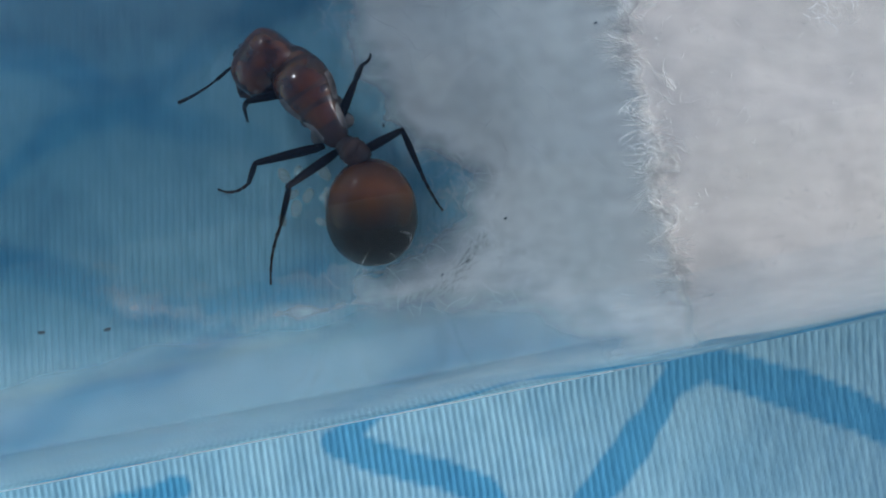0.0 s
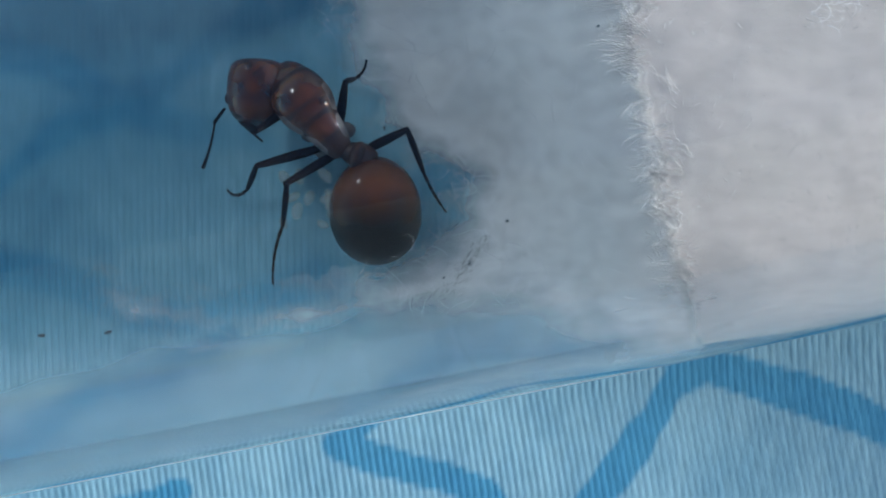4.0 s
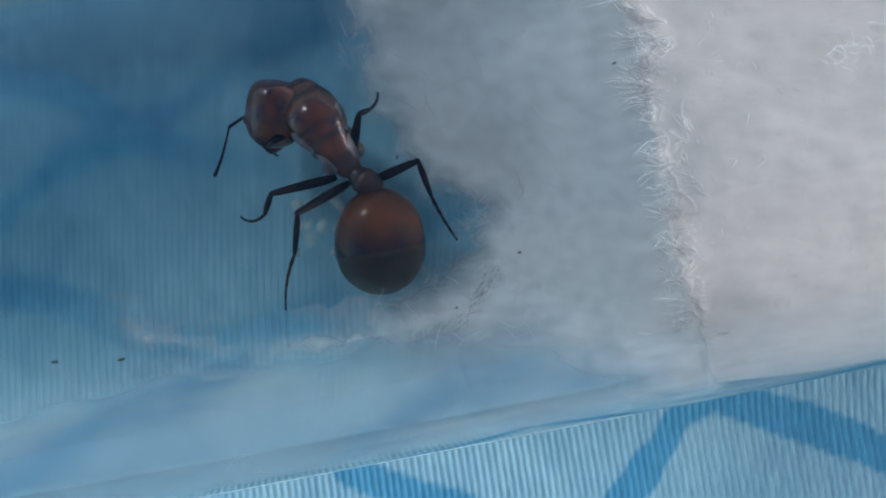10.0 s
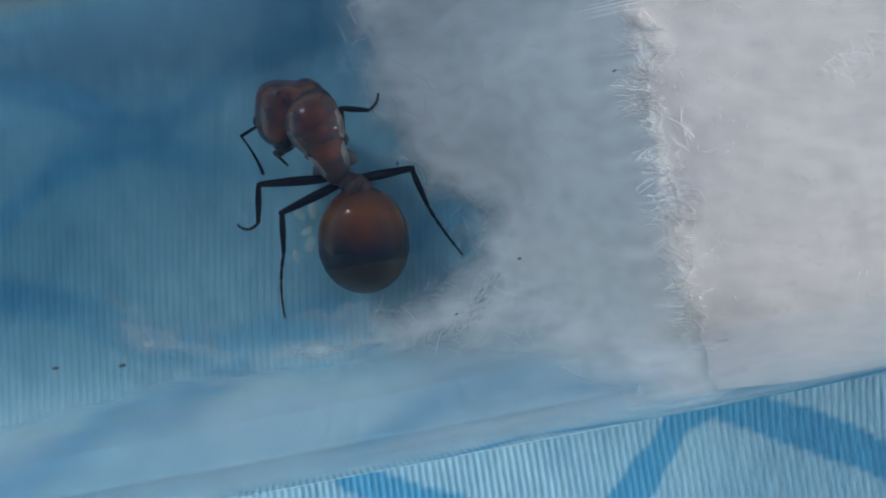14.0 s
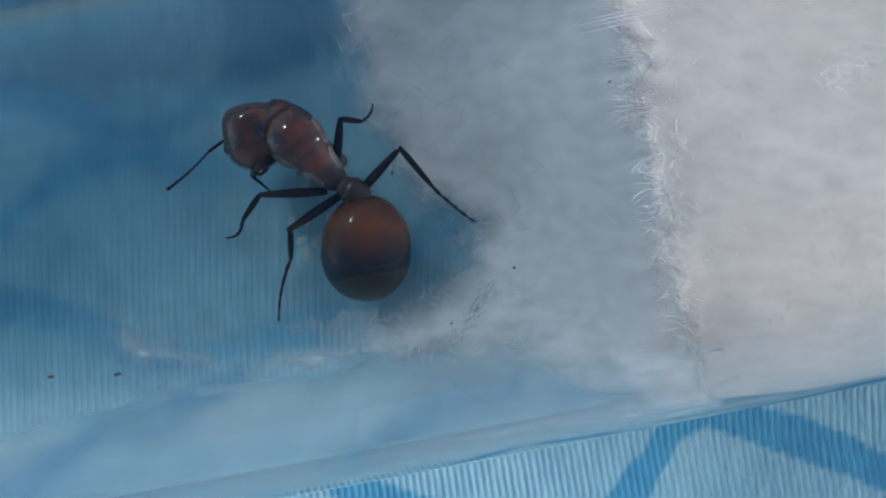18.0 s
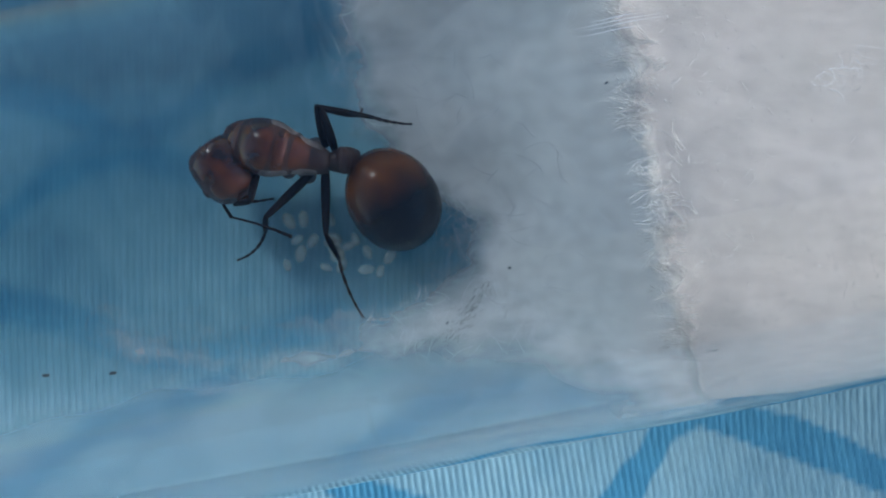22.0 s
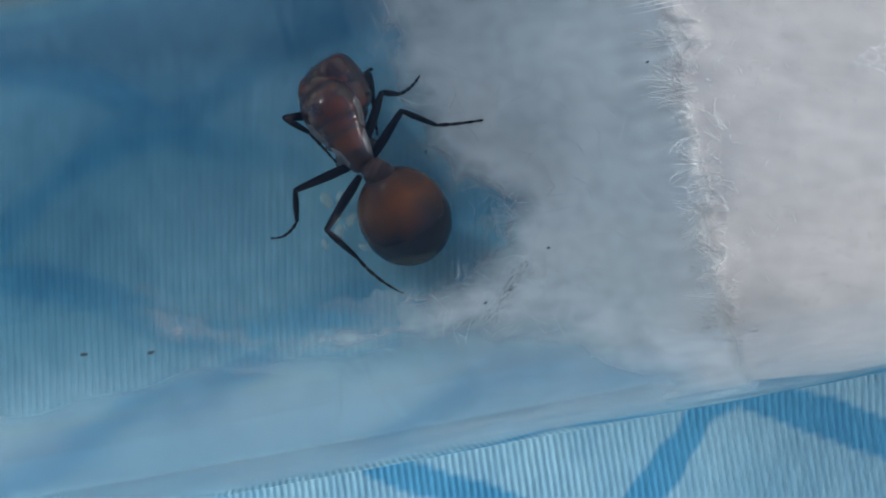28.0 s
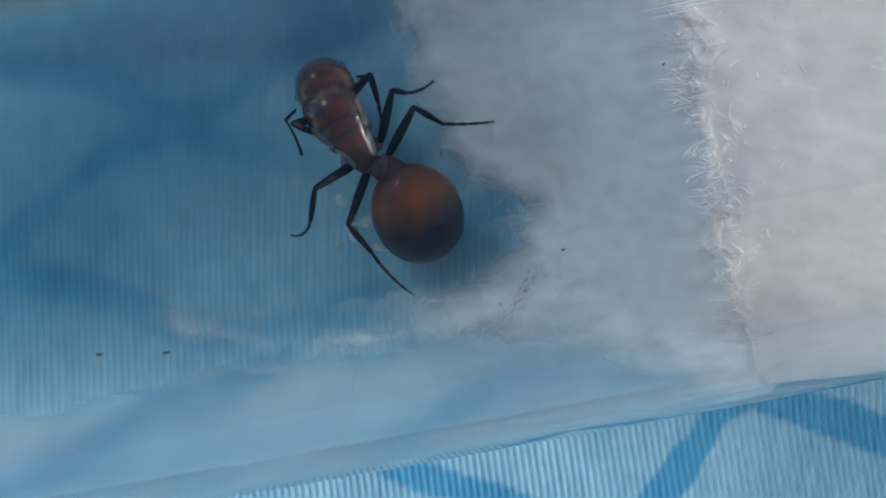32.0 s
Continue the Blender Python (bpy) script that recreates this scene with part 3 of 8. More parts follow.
def limb(name, length, r0, r1, r2, material, parent=ANT, label=""):
    prof = eased([(-0.5 * r0, 0.3 * r0), (0, r0), (length * 0.35, r1), (length * 0.8, (r1 + r2) / 2), (length, r2), (length + 0.6 * r2, 0.3 * r2)], 18)
    return part(name, lathe(prof, 0.85, 10), material, parent, label)


def bowed(bm, length, sway):
    """Bows a limb that lies along z sideways."""
    for vert in bm.verts:
        u = min(max(vert.co.z / length, 0.0), 1.0)
        vert.co.x += 4 * sway * u * (1 - u)
    return bm


def foot(name, length, r, material, sway=0.0):
    """A jointed tarsus: short segments and a claw."""
    prof, k = [], 5
    for i in range(k):
        z0, z1 = length * i / k, length * (i + 1) / k
        q = r * (1 - 0.1 * i)
        prof += [(z0 + 0.02, 0.6 * q), (z0 + 0.35 * (z1 - z0), 0.8 * q), (z1 - 0.03, q)]
    ob = part(name, bowed(lathe(prof, 0.9, 8), length, sway), material, ANT)
    bm = bmesh.new()
    for sx in (-1, 1):
        a = bm.verts.new((sx * 0.02, 0, length - 0.02)), bm.verts.new((sx * 0.05, 0.02, length - 0.02)), bm.verts.new((sx * 0.035, -0.03, length - 0.02))
        t = bm.verts.new((sx * 0.1, -0.05, length + 0.14))
        bm.faces.new(a)
        for m in range(3):
            bm.faces.new((a[m], a[(m + 1) % 3], t))
    part("claw", bm, material, ob)
    return ob


def funiculus(length):
    """The jointed outer length of an antenna, a little thicker to its tip."""
    prof, k = [], 11
    for i in range(k):
        z0, z1 = length * i / k, length * (i + 1) / k
        q = 0.05 + 0.045 * (i / k) ** 1.5
        prof += [(z0 + 0.015, 0.7 * q), (z0 + 0.4 * (z1 - z0), 0.95 * q), (z1 - 0.03, q)]
    prof.append((length, 0.03))
    return part("antenna_funiculus", bowed(lathe(prof, 1.0, 8), length, 0.07), TIP, ANT)


TH, PE, GA = 4.25, 1.5, 4.65


def head():
    prof = eased([(-1.32, 0.15), (-1.22, 0.78), (-0.88, 1.11), (-0.2, 1.2), (0.45, 1.13), (0.92, 0.9), (1.18, 0.52), (1.26, 0.12)], 26)
    ob = part("head", lathe([(z * 1.12, q * 1.08) for z, q in prof], 0.95, 32), RED, ANT)
    for sx in (-1, 1):
        bm = bmesh.new()
        bmesh.ops.create_icosphere(bm, subdivisions=3, radius=0.2, matrix=Matrix.Translation((sx * 1.2, 0.2, 0.3)) @ Matrix.Diagonal((0.6, 0.9, 1.2, 1)))
        part("compound_eye", bm, EYE, ob, "small black compound eye")
    for sx in (-1, 1):
        prof = eased([(0, 0.26), (0.25, 0.25), (0.5, 0.17), (0.72, 0.05)], 10)
        bm = lathe(prof, 0.6, 10)
        bmesh.ops.transform(bm, verts=bm.verts, matrix=Matrix.Translation((sx * 0.36, -0.15, 1.14)) @ Matrix.Rotation(radians(-34 * sx), 4, "Y"))
        part("mandible", bm, WAIST, ob, "dark toothed mandible")
    for k in range(3):
        bm = bmesh.new()
        bmesh.ops.create_icosphere(bm, subdivisions=2, radius=0.045, matrix=Matrix.Translation(((k - 1) * 0.24, 1.17, -0.45 + 0.18 * (k == 1))))
        part("ocellus", bm, EYE, ob)
    bm = lathe(eased([(0.6, 0.1), (0.8, 0.42), (1.1, 0.45), (1.25, 0.2)], 8), 0.4, 14)
    bmesh.ops.translate(bm, verts=bm.verts, vec=(0, 0.28, 0))
    part("clypeus", bm, RED, ob)
    return ob


def thorax():
    def arch(z):
        return 0.52 * math.sin(math.pi * (z / TH) ** 0.85)
    prof = eased([(0, 0.2), (0.12, 0.7), (0.45, 1.02), (1.1, 1.2), (1.7, 1.18), (2.4, 0.98), (2.95, 0.78), (3.5, 0.65), (TH - 0.25, 0.54), (TH, 0.35)], 34)
    ob = part("thorax", lathe(prof, 0.74, 32, arch), WAIST, ANT, "segmented mesosoma with reddish back plates")
    def plate(name, z0, z1, lift, label, a0=-72, a1=72, material=RED):
        bm = bmesh.new()
        rows, mid, wide = [], radians((a0 + a1) / 2), radians(a1 - a0)
        for i in range(13):
            u = i / 12
            z = z0 + (z1 - z0) * u
            r = float(np.interp(z, [q[0] for q in prof], [q[1] for q in prof]))
            edge = (lift + 0.03) * math.sin(math.pi * u) ** 0.7
            rows.append([bm.verts.new(((r + edge * math.cos(2.0944 * (a - mid) / wide) - 0.03) * math.sin(a), arch(z) + 0.74 * (r + edge * math.cos(2.0944 * (a - mid) / wide) - 0.03) * math.cos(a), z)) for a in [radians(a0 + (a1 - a0) * k / 16) for k in range(17)]])
        for p, q in zip(rows, rows[1:]):
            for k in range(16):
                bm.faces.new((p[k], p[k + 1], q[k + 1], q[k]))
        part(name, bm, material, ob, label)
    part("pronotum", lathe(eased([(-0.5, 0.25), (-0.4, 0.55), (-0.1, 0.8), (0.25, 0.95), (0.6, 0.97), (0.8, 0.8)], 16), 0.78, 32, lambda z: 0.3 * z - 0.02), RED, ob, "smooth collar behind the head")
    plate("scutum", 0.3, 1.95, 0.035, "smooth domed back plate")
    plate("scutellum", 1.9, 2.45, 0.05, "")
    plate("propodeum", 2.5, 3.5, 0.03, "")
    for a in (-98, 98):
        plate("pleuron", 1.35, 2.75, 0.07, "greyish side plate", a - 42, a + 42, PLEURA)
        plate("metapleuron", 2.7, 3.95, 0.06, "greyish side plate", a - 52, a + 52, PLEURA)
    for sx in (-1, 1):
        for z in (1.1, 2.3, 3.2):
            bm = lathe(eased([(0, 0.38), (0.3, 0.42), (0.68, 0.27), (0.8, 0.1)], 10), 0.9, 12)
            bmesh.ops.transform(bm, verts=bm.verts, matrix=Matrix.Translation((sx * 0.36, -0.6, z)) @ Matrix.Rotation(radians(62 * sx), 4, "Y") @ Matrix.Rotation(radians(35), 4, "X"))
            part("coxa", bm, COXA, ob, "greyish brown hip joint")
    return ob


def petiole():
    prof = eased([(0, 0.3), (0.25, 0.42), (0.6, 0.54), (0.9, 0.6), (1.25, 0.52), (PE, 0.4)], 16)
    ob = part("petiole", lathe(prof, 0.9, 18, lambda z: 0.1 * math.sin(z * 2.6)), WAIST, ANT, "dark brown knobbed waist")
    bm = lathe(eased([(0.3, 0.1), (0.42, 0.42), (0.66, 0.6), (0.92, 0.44), (1.08, 0.1)], 14), 0.8, 20)
    bmesh.ops.translate(bm, verts=bm.verts, vec=(0, 0.28, 0))
    part("node", bm, WAIST, ob)
    return ob


def gaster_r(u):
    """Radius of the abdomen at the share u of its length."""
    return max(1.96 * (1 - abs(2 * u - 1) ** 2.1) ** (1 / 2.0) * (0.96 + 0.08 * u), 0.05)


def gaster():
    """Four overlapping back plates, each a little proud of the next at its hind edge."""
    cuts = (0.0, 0.44, 0.66, 0.84, 1.0)
    ob = None
    for k, (u0, u1) in enumerate(zip(cuts, cuts[1:])):
        prof, rows = [], 28 if k == 0 else 14
        if k:
            prof.append((GA * (u0 - 0.03), gaster_r(u0 - 0.03) * 0.93))
        for i in range(rows + 1):
            e = 0.5 - 0.5 * math.cos(math.pi * i / rows) if k in (0, 3) else i / rows
            u = u0 + (u1 - u0) * e
            prof.append((GA * u, gaster_r(u) * (0.985 + 0.015 * i / rows)))
        if k < 3:
            prof.append((GA * (u1 + 0.006), gaster_r(u1) * 0.96))
        bm = lathe(prof, 0.86, 96)
        if k:
            part("tergite", bm, GAST, ob, "dark glossy abdominal plate")
        else:
            ob = part("gaster", bm, GAST, ANT, "bulbous glossy abdomen, brown in front and blackish behind")
    return ob


HEAD, THORAX, PETIOLE, GASTER = head(), thorax(), petiole(), gaster()
L1_F = limb("femur", 2.35, 0.15, 0.21, 0.11, DARK)
L1_T = limb("tibia", 1.72, 0.09, 0.14, 0.08, DARK)
L1_S = foot("tarsus", 1.73, 0.092, TIP)
L2_F = limb("femur", 2.90, 0.15, 0.21, 0.11, DARK)
L2_T = limb("tibia", 2.06, 0.09, 0.14, 0.08, DARK)
L2_S = foot("tarsus", 2.18, 0.092, TIP, 0.24)
L3_F = limb("femur", 2.94, 0.15, 0.21, 0.11, DARK)
L3_T = limb("tibia", 2.33, 0.09, 0.14, 0.08, DARK)
L3_S = foot("tarsus", 2.80, 0.092, TIP, -0.14)
R1_F = limb("femur", 1.70, 0.15, 0.21, 0.11, DARK)
R1_T = limb("tibia", 1.60, 0.09, 0.14, 0.08, DARK)
R1_S = foot("tarsus", 1.3, 0.092, TIP)
R2_F = limb("femur", 2.21, 0.15, 0.21, 0.11, DARK)
R2_T = limb("tibia", 1.84, 0.09, 0.14, 0.08, DARK)
R2_S = foot("tarsus", 1.32, 0.092, TIP, -0.12)
R3_F = limb("femur", 2.41, 0.15, 0.21, 0.11, DARK)
R3_T = limb("tibia", 2.45, 0.09, 0.14, 0.08, DARK)
R3_S = foot("tarsus", 2.65, 0.092, TIP, -0.06)
AL_B = limb("antenna_scape", 1.0, 0.06, 0.075, 0.08, DARK)
AL_T = funiculus(2.7)
AR_B = limb("antenna_scape", 1.0, 0.06, 0.075, 0.08, DARK)
AR_T = funiculus(2.7)

# ---- eggs, specks and single fibres ----
def egg(x, y, rz, scale):
    prof = eased([(-0.42, 0.03), (-0.34, 0.16), (-0.1, 0.25), (0.15, 0.25), (0.36, 0.15), (0.43, 0.03)], 14)
    bm = lathe(prof, 1.0, 14)
    bmesh.ops.transform(bm, verts=bm.verts, matrix=Matrix.Rotation(radians(90), 4, "Y"))
    bmesh.ops.scale(bm, vec=(scale, scale, scale), verts=bm.verts)
    me_ob = part("ant_egg", bm, EGG)
    me_ob.matrix_world = pose(x * MM, y * MM, (bed_z(sw(x, y)[1]) + 0.2 * scale) * MM, 0, 0, rz)
    return tagged(me_ob, "pale translucent ant egg lying on the glass", "egg", "eggs beneath the ant")


for row in (
    (-0.07, 4.98, 66, 0.83),
    (-0.50, 5.99, 2, 0.90),
    (-0.24, 5.33, 179, 0.79),
    (0.51, 6.16, 115, 0.70),
    (-1.77, 7.04, 94, 0.87),
    (-0.39, 6.00, 136, 0.83),
    (-0.28, 5.64, 155, 0.79),
    (-0.67, 7.07, 128, 0.93),
    (-1.87, 5.51, 80, 0.93),
    (0.20, 5.84, 24, 0.72),
    (1.06, 5.59, 112, 0.74),
    (-1.36, 6.07, 63, 0.83),
    (-2.41, 6.95, 122, 0.93),
    (2.07, 6.63, 120, 0.70),
    (1.78, 6.45, 162, 0.82),
    (-0.37, 6.20, 149, 0.82),
    (-0.28, 5.57, 153, 0.95),
    (1.63, 4.74, 73, 0.70),
    (-0.74, 4.91, 157, 0.66),
    (-0.46, 5.94, 129, 0.75),
    (2.26, 6.29, 90, 0.95),
    (-0.36, 5.58, 107, 0.66),
    (-2.04, 6.12, 35, 0.72),
    (-2.46, 5.00, 109, 0.65),
    (1.01, 4.82, 7, 0.86),
    (2.04, 5.39, 56, 0.89),
):
    egg(*row)


def speck(x, y, size, rz, on=None):
    bm = bmesh.new()
    bmesh.ops.create_icosphere(bm, subdivisions=2, radius=0.1)
    for vert in bm.verts:
        vert.co *= 1 + 0.5 * noise.noise(vert.co * 14 + Vector((x, y, 0)))
    bmesh.ops.scale(bm, vec=(size * 1.7, size * 0.8, size * 0.6), verts=bm.verts)
    ob = part("debris_speck", bm, SPECK)
    s, w = sw(x, y)
    z = (bed_top(s, w) if on else bed_z(w)) + 0.05 * size
    ob.matrix_world = pose(x * MM, y * MM, z * MM, 0, 0, rz)
    return tagged(ob, "tiny dark crumb of debris in the tube", "debris", "specks in the tube")


for row in (
    (7.24, 4.92, 0.60, 10, 1),
    (1.93, 9.12, 0.65, 95, 1),
    (-12.78, 0.18, 0.95, 5, 0),
    (-9.85, 0.30, 0.95, 15, 0),
    (4.55, 2.53, 0.50, 40, 1),
    (10.89, 12.49, 0.50, 30, 1),
):
    speck(*row)


def motions():
    walk(HEAD, [
        (0, seg(-2.93, 11.48, 2.90, -3.69, 10.59, 2.67)),
        (0.5, seg(-2.55, 10.88, 2.90, -2.74, 9.70, 2.79)),
        (1, seg(-2.56, 10.75, 2.90, -2.75, 9.57, 2.79)),
        (1.5, seg(-2.23, 10.69, 2.90, -2.53, 9.58, 2.57)),
        (2, seg(-2.25, 10.79, 2.90, -2.50, 9.67, 2.57)),
        (2.5, seg(-2.70, 10.33, 2.90, -2.93, 9.20, 2.57)),
        (3, seg(-3.38, 10.47, 2.90, -3.39, 9.28, 2.78)),
        (3.5, seg(-3.32, 10.39, 2.90, -3.36, 9.20, 2.78)),
        (5.5, seg(-3.23, 10.59, 2.90, -3.43, 9.45, 2.57)),
        (6, seg(-3.20, 10.62, 2.90, -3.37, 9.48, 2.56)),
        (7, seg(-3.25, 10.63, 2.90, -3.43, 9.49, 2.57)),
        (8, seg(-3.17, 10.66, 2.90, -3.35, 9.52, 2.57)),
        (9, seg(-3.16, 10.74, 2.90, -3.34, 9.59, 2.58)),
        (10, seg(-3.15, 10.76, 2.90, -3.32, 9.62, 2.59)),
        (11, seg(-3.16, 10.74, 2.90, -3.33, 9.59, 2.59)),
        (12, seg(-3.16, 10.75, 2.90, -3.33, 9.60, 2.59)),
        (13, seg(-3.07, 10.82, 2.90, -3.24, 9.67, 2.60)),
        (13.4, seg(-2.91, 10.90, 2.90, -3.04, 9.75, 2.59)),
        (14, seg(-2.76, 11.05, 2.90, -2.85, 9.89, 2.58)),
        (14.5, seg(-2.83, 11.17, 2.90, -2.82, 10.02, 2.57)),
        (16.5, seg(-2.80, 11.12, 2.90, -3.06, 9.99, 2.61)),
        (17, seg(-2.74, 11.11, 2.90, -2.97, 9.97, 2.60)),
        (17.5, seg(-4.01, 10.42, 2.90, -3.98, 9.26, 2.59)),
        (18, seg(-3.90, 10.48, 2.90, -3.74, 9.34, 2.57)),
        (18.5, seg(-3.02, 11.36, 2.90, -3.34, 10.24, 2.61)),
        (19, seg(-4.09, 10.55, 2.90, -4.07, 9.39, 2.59)),
        (19.5, seg(-3.49, 11.44, 2.90, -4.16, 10.48, 2.65)),
        (20, seg(-2.88, 11.31, 2.90, -3.17, 10.19, 2.60)),
        (20.5, seg(-2.74, 11.24, 2.90, -3.03, 10.11, 2.61)),
        (21, seg(-4.19, 10.78, 2.90, -4.18, 9.62, 2.58)),
        (21.5, seg(-4.92, 9.44, 2.90, -4.53, 8.36, 2.57)),
        (22, seg(-4.94, 9.01, 2.90, -4.24, 8.05, 2.79)),
        (22.5, seg(-4.64, 7.93, 2.90, -3.92, 7.03, 2.57)),
        (23, seg(-4.74, 10.05, 2.90, -4.51, 8.92, 2.58)),
        (23.5, seg(-1.96, 11.87, 2.55, -1.23, 10.93, 2.43)),
        (24, seg(-1.76, 11.62, 2.55, -1.04, 10.67, 2.43)),
        (25, seg(-1.78, 11.63, 2.55, -1.06, 10.68, 2.44)),
        (25.5, seg(-1.81, 11.60, 2.55, -1.10, 10.64, 2.44)),
        (28, seg(-1.78, 11.61, 2.55, -1.06, 10.66, 2.44)),
        (29, seg(-2.26, 11.67, 2.50, -2.05, 11.28, 1.38)),
        (30, seg(-3.10, 11.86, 2.50, -3.37, 12.19, 1.38)),
        (31, seg(-2.83, 11.85, 2.50, -3.10, 12.21, 1.39)),
        (32, seg(-3.12, 11.83, 2.50, -3.39, 12.18, 1.39))])
    walk(THORAX, [
        (0, seg(-1.85, 11.67, 3.22, 0.37, 8.05, 3.40)),
        (0.5, seg(-1.70, 11.45, 3.21, 0.53, 7.84, 3.40)),
        (1, seg(-1.77, 11.52, 3.21, 0.21, 7.76, 3.40)),
        (1.5, seg(-1.55, 11.61, 3.21, 0.27, 7.78, 3.40)),
        (2, seg(-1.45, 11.59, 3.22, 0.22, 7.69, 3.40)),
        (2.5, seg(-1.80, 11.30, 3.21, 0.54, 7.76, 3.40)),
        (3, seg(-2.10, 11.15, 3.22, 0.68, 7.94, 3.40)),
        (3.5, seg(-2.09, 11.03, 3.21, 0.61, 7.75, 3.40)),
        (5.5, seg(-2.33, 11.59, 3.21, 0.11, 8.12, 3.40)),
        (6, seg(-2.28, 11.65, 3.21, 0.21, 8.22, 3.40)),
        (7, seg(-2.30, 11.66, 3.21, 0.19, 8.23, 3.40)),
        (8, seg(-2.24, 11.65, 3.21, 0.24, 8.20, 3.40)),
        (9, seg(-2.22, 11.71, 3.21, 0.22, 8.24, 3.40)),
        (10, seg(-2.22, 11.69, 3.21, 0.21, 8.21, 3.40)),
        (11, seg(-2.21, 11.68, 3.21, 0.22, 8.20, 3.40)),
        (12, seg(-2.20, 11.70, 3.21, 0.23, 8.22, 3.40)),
        (13, seg(-2.08, 11.79, 3.21, 0.22, 8.22, 3.40)),
        (13.4, seg(-1.96, 11.85, 3.21, 0.27, 8.23, 3.40)),
        (14, seg(-2.10, 12.01, 3.20, -0.30, 8.16, 3.40)),
        (14.5, seg(-2.12, 12.27, 3.19, -0.37, 8.40, 3.40)),
        (16.5, seg(-2.31, 12.06, 3.20, -0.35, 8.29, 3.40)),
        (17, seg(-2.28, 12.02, 3.21, -0.28, 8.28, 3.40)),
        (17.5, seg(-3.10, 11.36, 3.20, -0.23, 8.23, 3.40)),
        (18, seg(-3.14, 11.45, 3.20, -0.17, 8.42, 3.40)),
        (18.5, seg(-2.37, 12.31, 3.19, -0.36, 8.57, 3.40)),
        (19, seg(-3.08, 11.73, 3.21, -0.30, 8.52, 3.40)),
        (19.5, seg(-2.82, 12.36, 3.20, -0.44, 8.85, 3.40)),
        (20, seg(-2.48, 12.36, 3.20, -0.52, 8.59, 3.40)),
        (20.5, seg(-2.34, 12.28, 3.20, -0.39, 8.51, 3.40)),
        (21, seg(-3.18, 11.61, 3.21, -0.17, 8.62, 3.40)),
        (21.5, seg(-4.68, 10.77, 3.20, -0.64, 9.47, 3.40)),
        (22, seg(-4.57, 10.33, 3.21, -0.45, 9.32, 3.40)),
        (22.5, seg(-4.61, 9.67, 3.21, -0.42, 9.01, 3.40)),
        (23, seg(-4.25, 10.98, 3.20, -0.42, 9.14, 3.40)),
        (23.5, seg(-3.12, 12.04, 3.20, -0.69, 8.56, 3.40)),
        (24, seg(-2.88, 11.98, 3.20, -0.73, 8.32, 3.40)),
        (25, seg(-2.85, 11.90, 3.20, -0.66, 8.26, 3.40)),
        (25.5, seg(-2.86, 11.87, 3.20, -0.66, 8.24, 3.40)),
        (28, seg(-2.76, 11.84, 3.20, -0.58, 8.20, 3.40)),
        (29, seg(-2.81, 11.78, 3.20, -0.61, 8.15, 3.40)),
        (30, seg(-3.27, 11.77, 3.21, -0.84, 8.28, 3.40)),
        (31, seg(-3.17, 11.83, 3.20, -0.88, 8.25, 3.40)),
        (32, seg(-3.38, 11.77, 3.20, -0.99, 8.26, 3.40))])
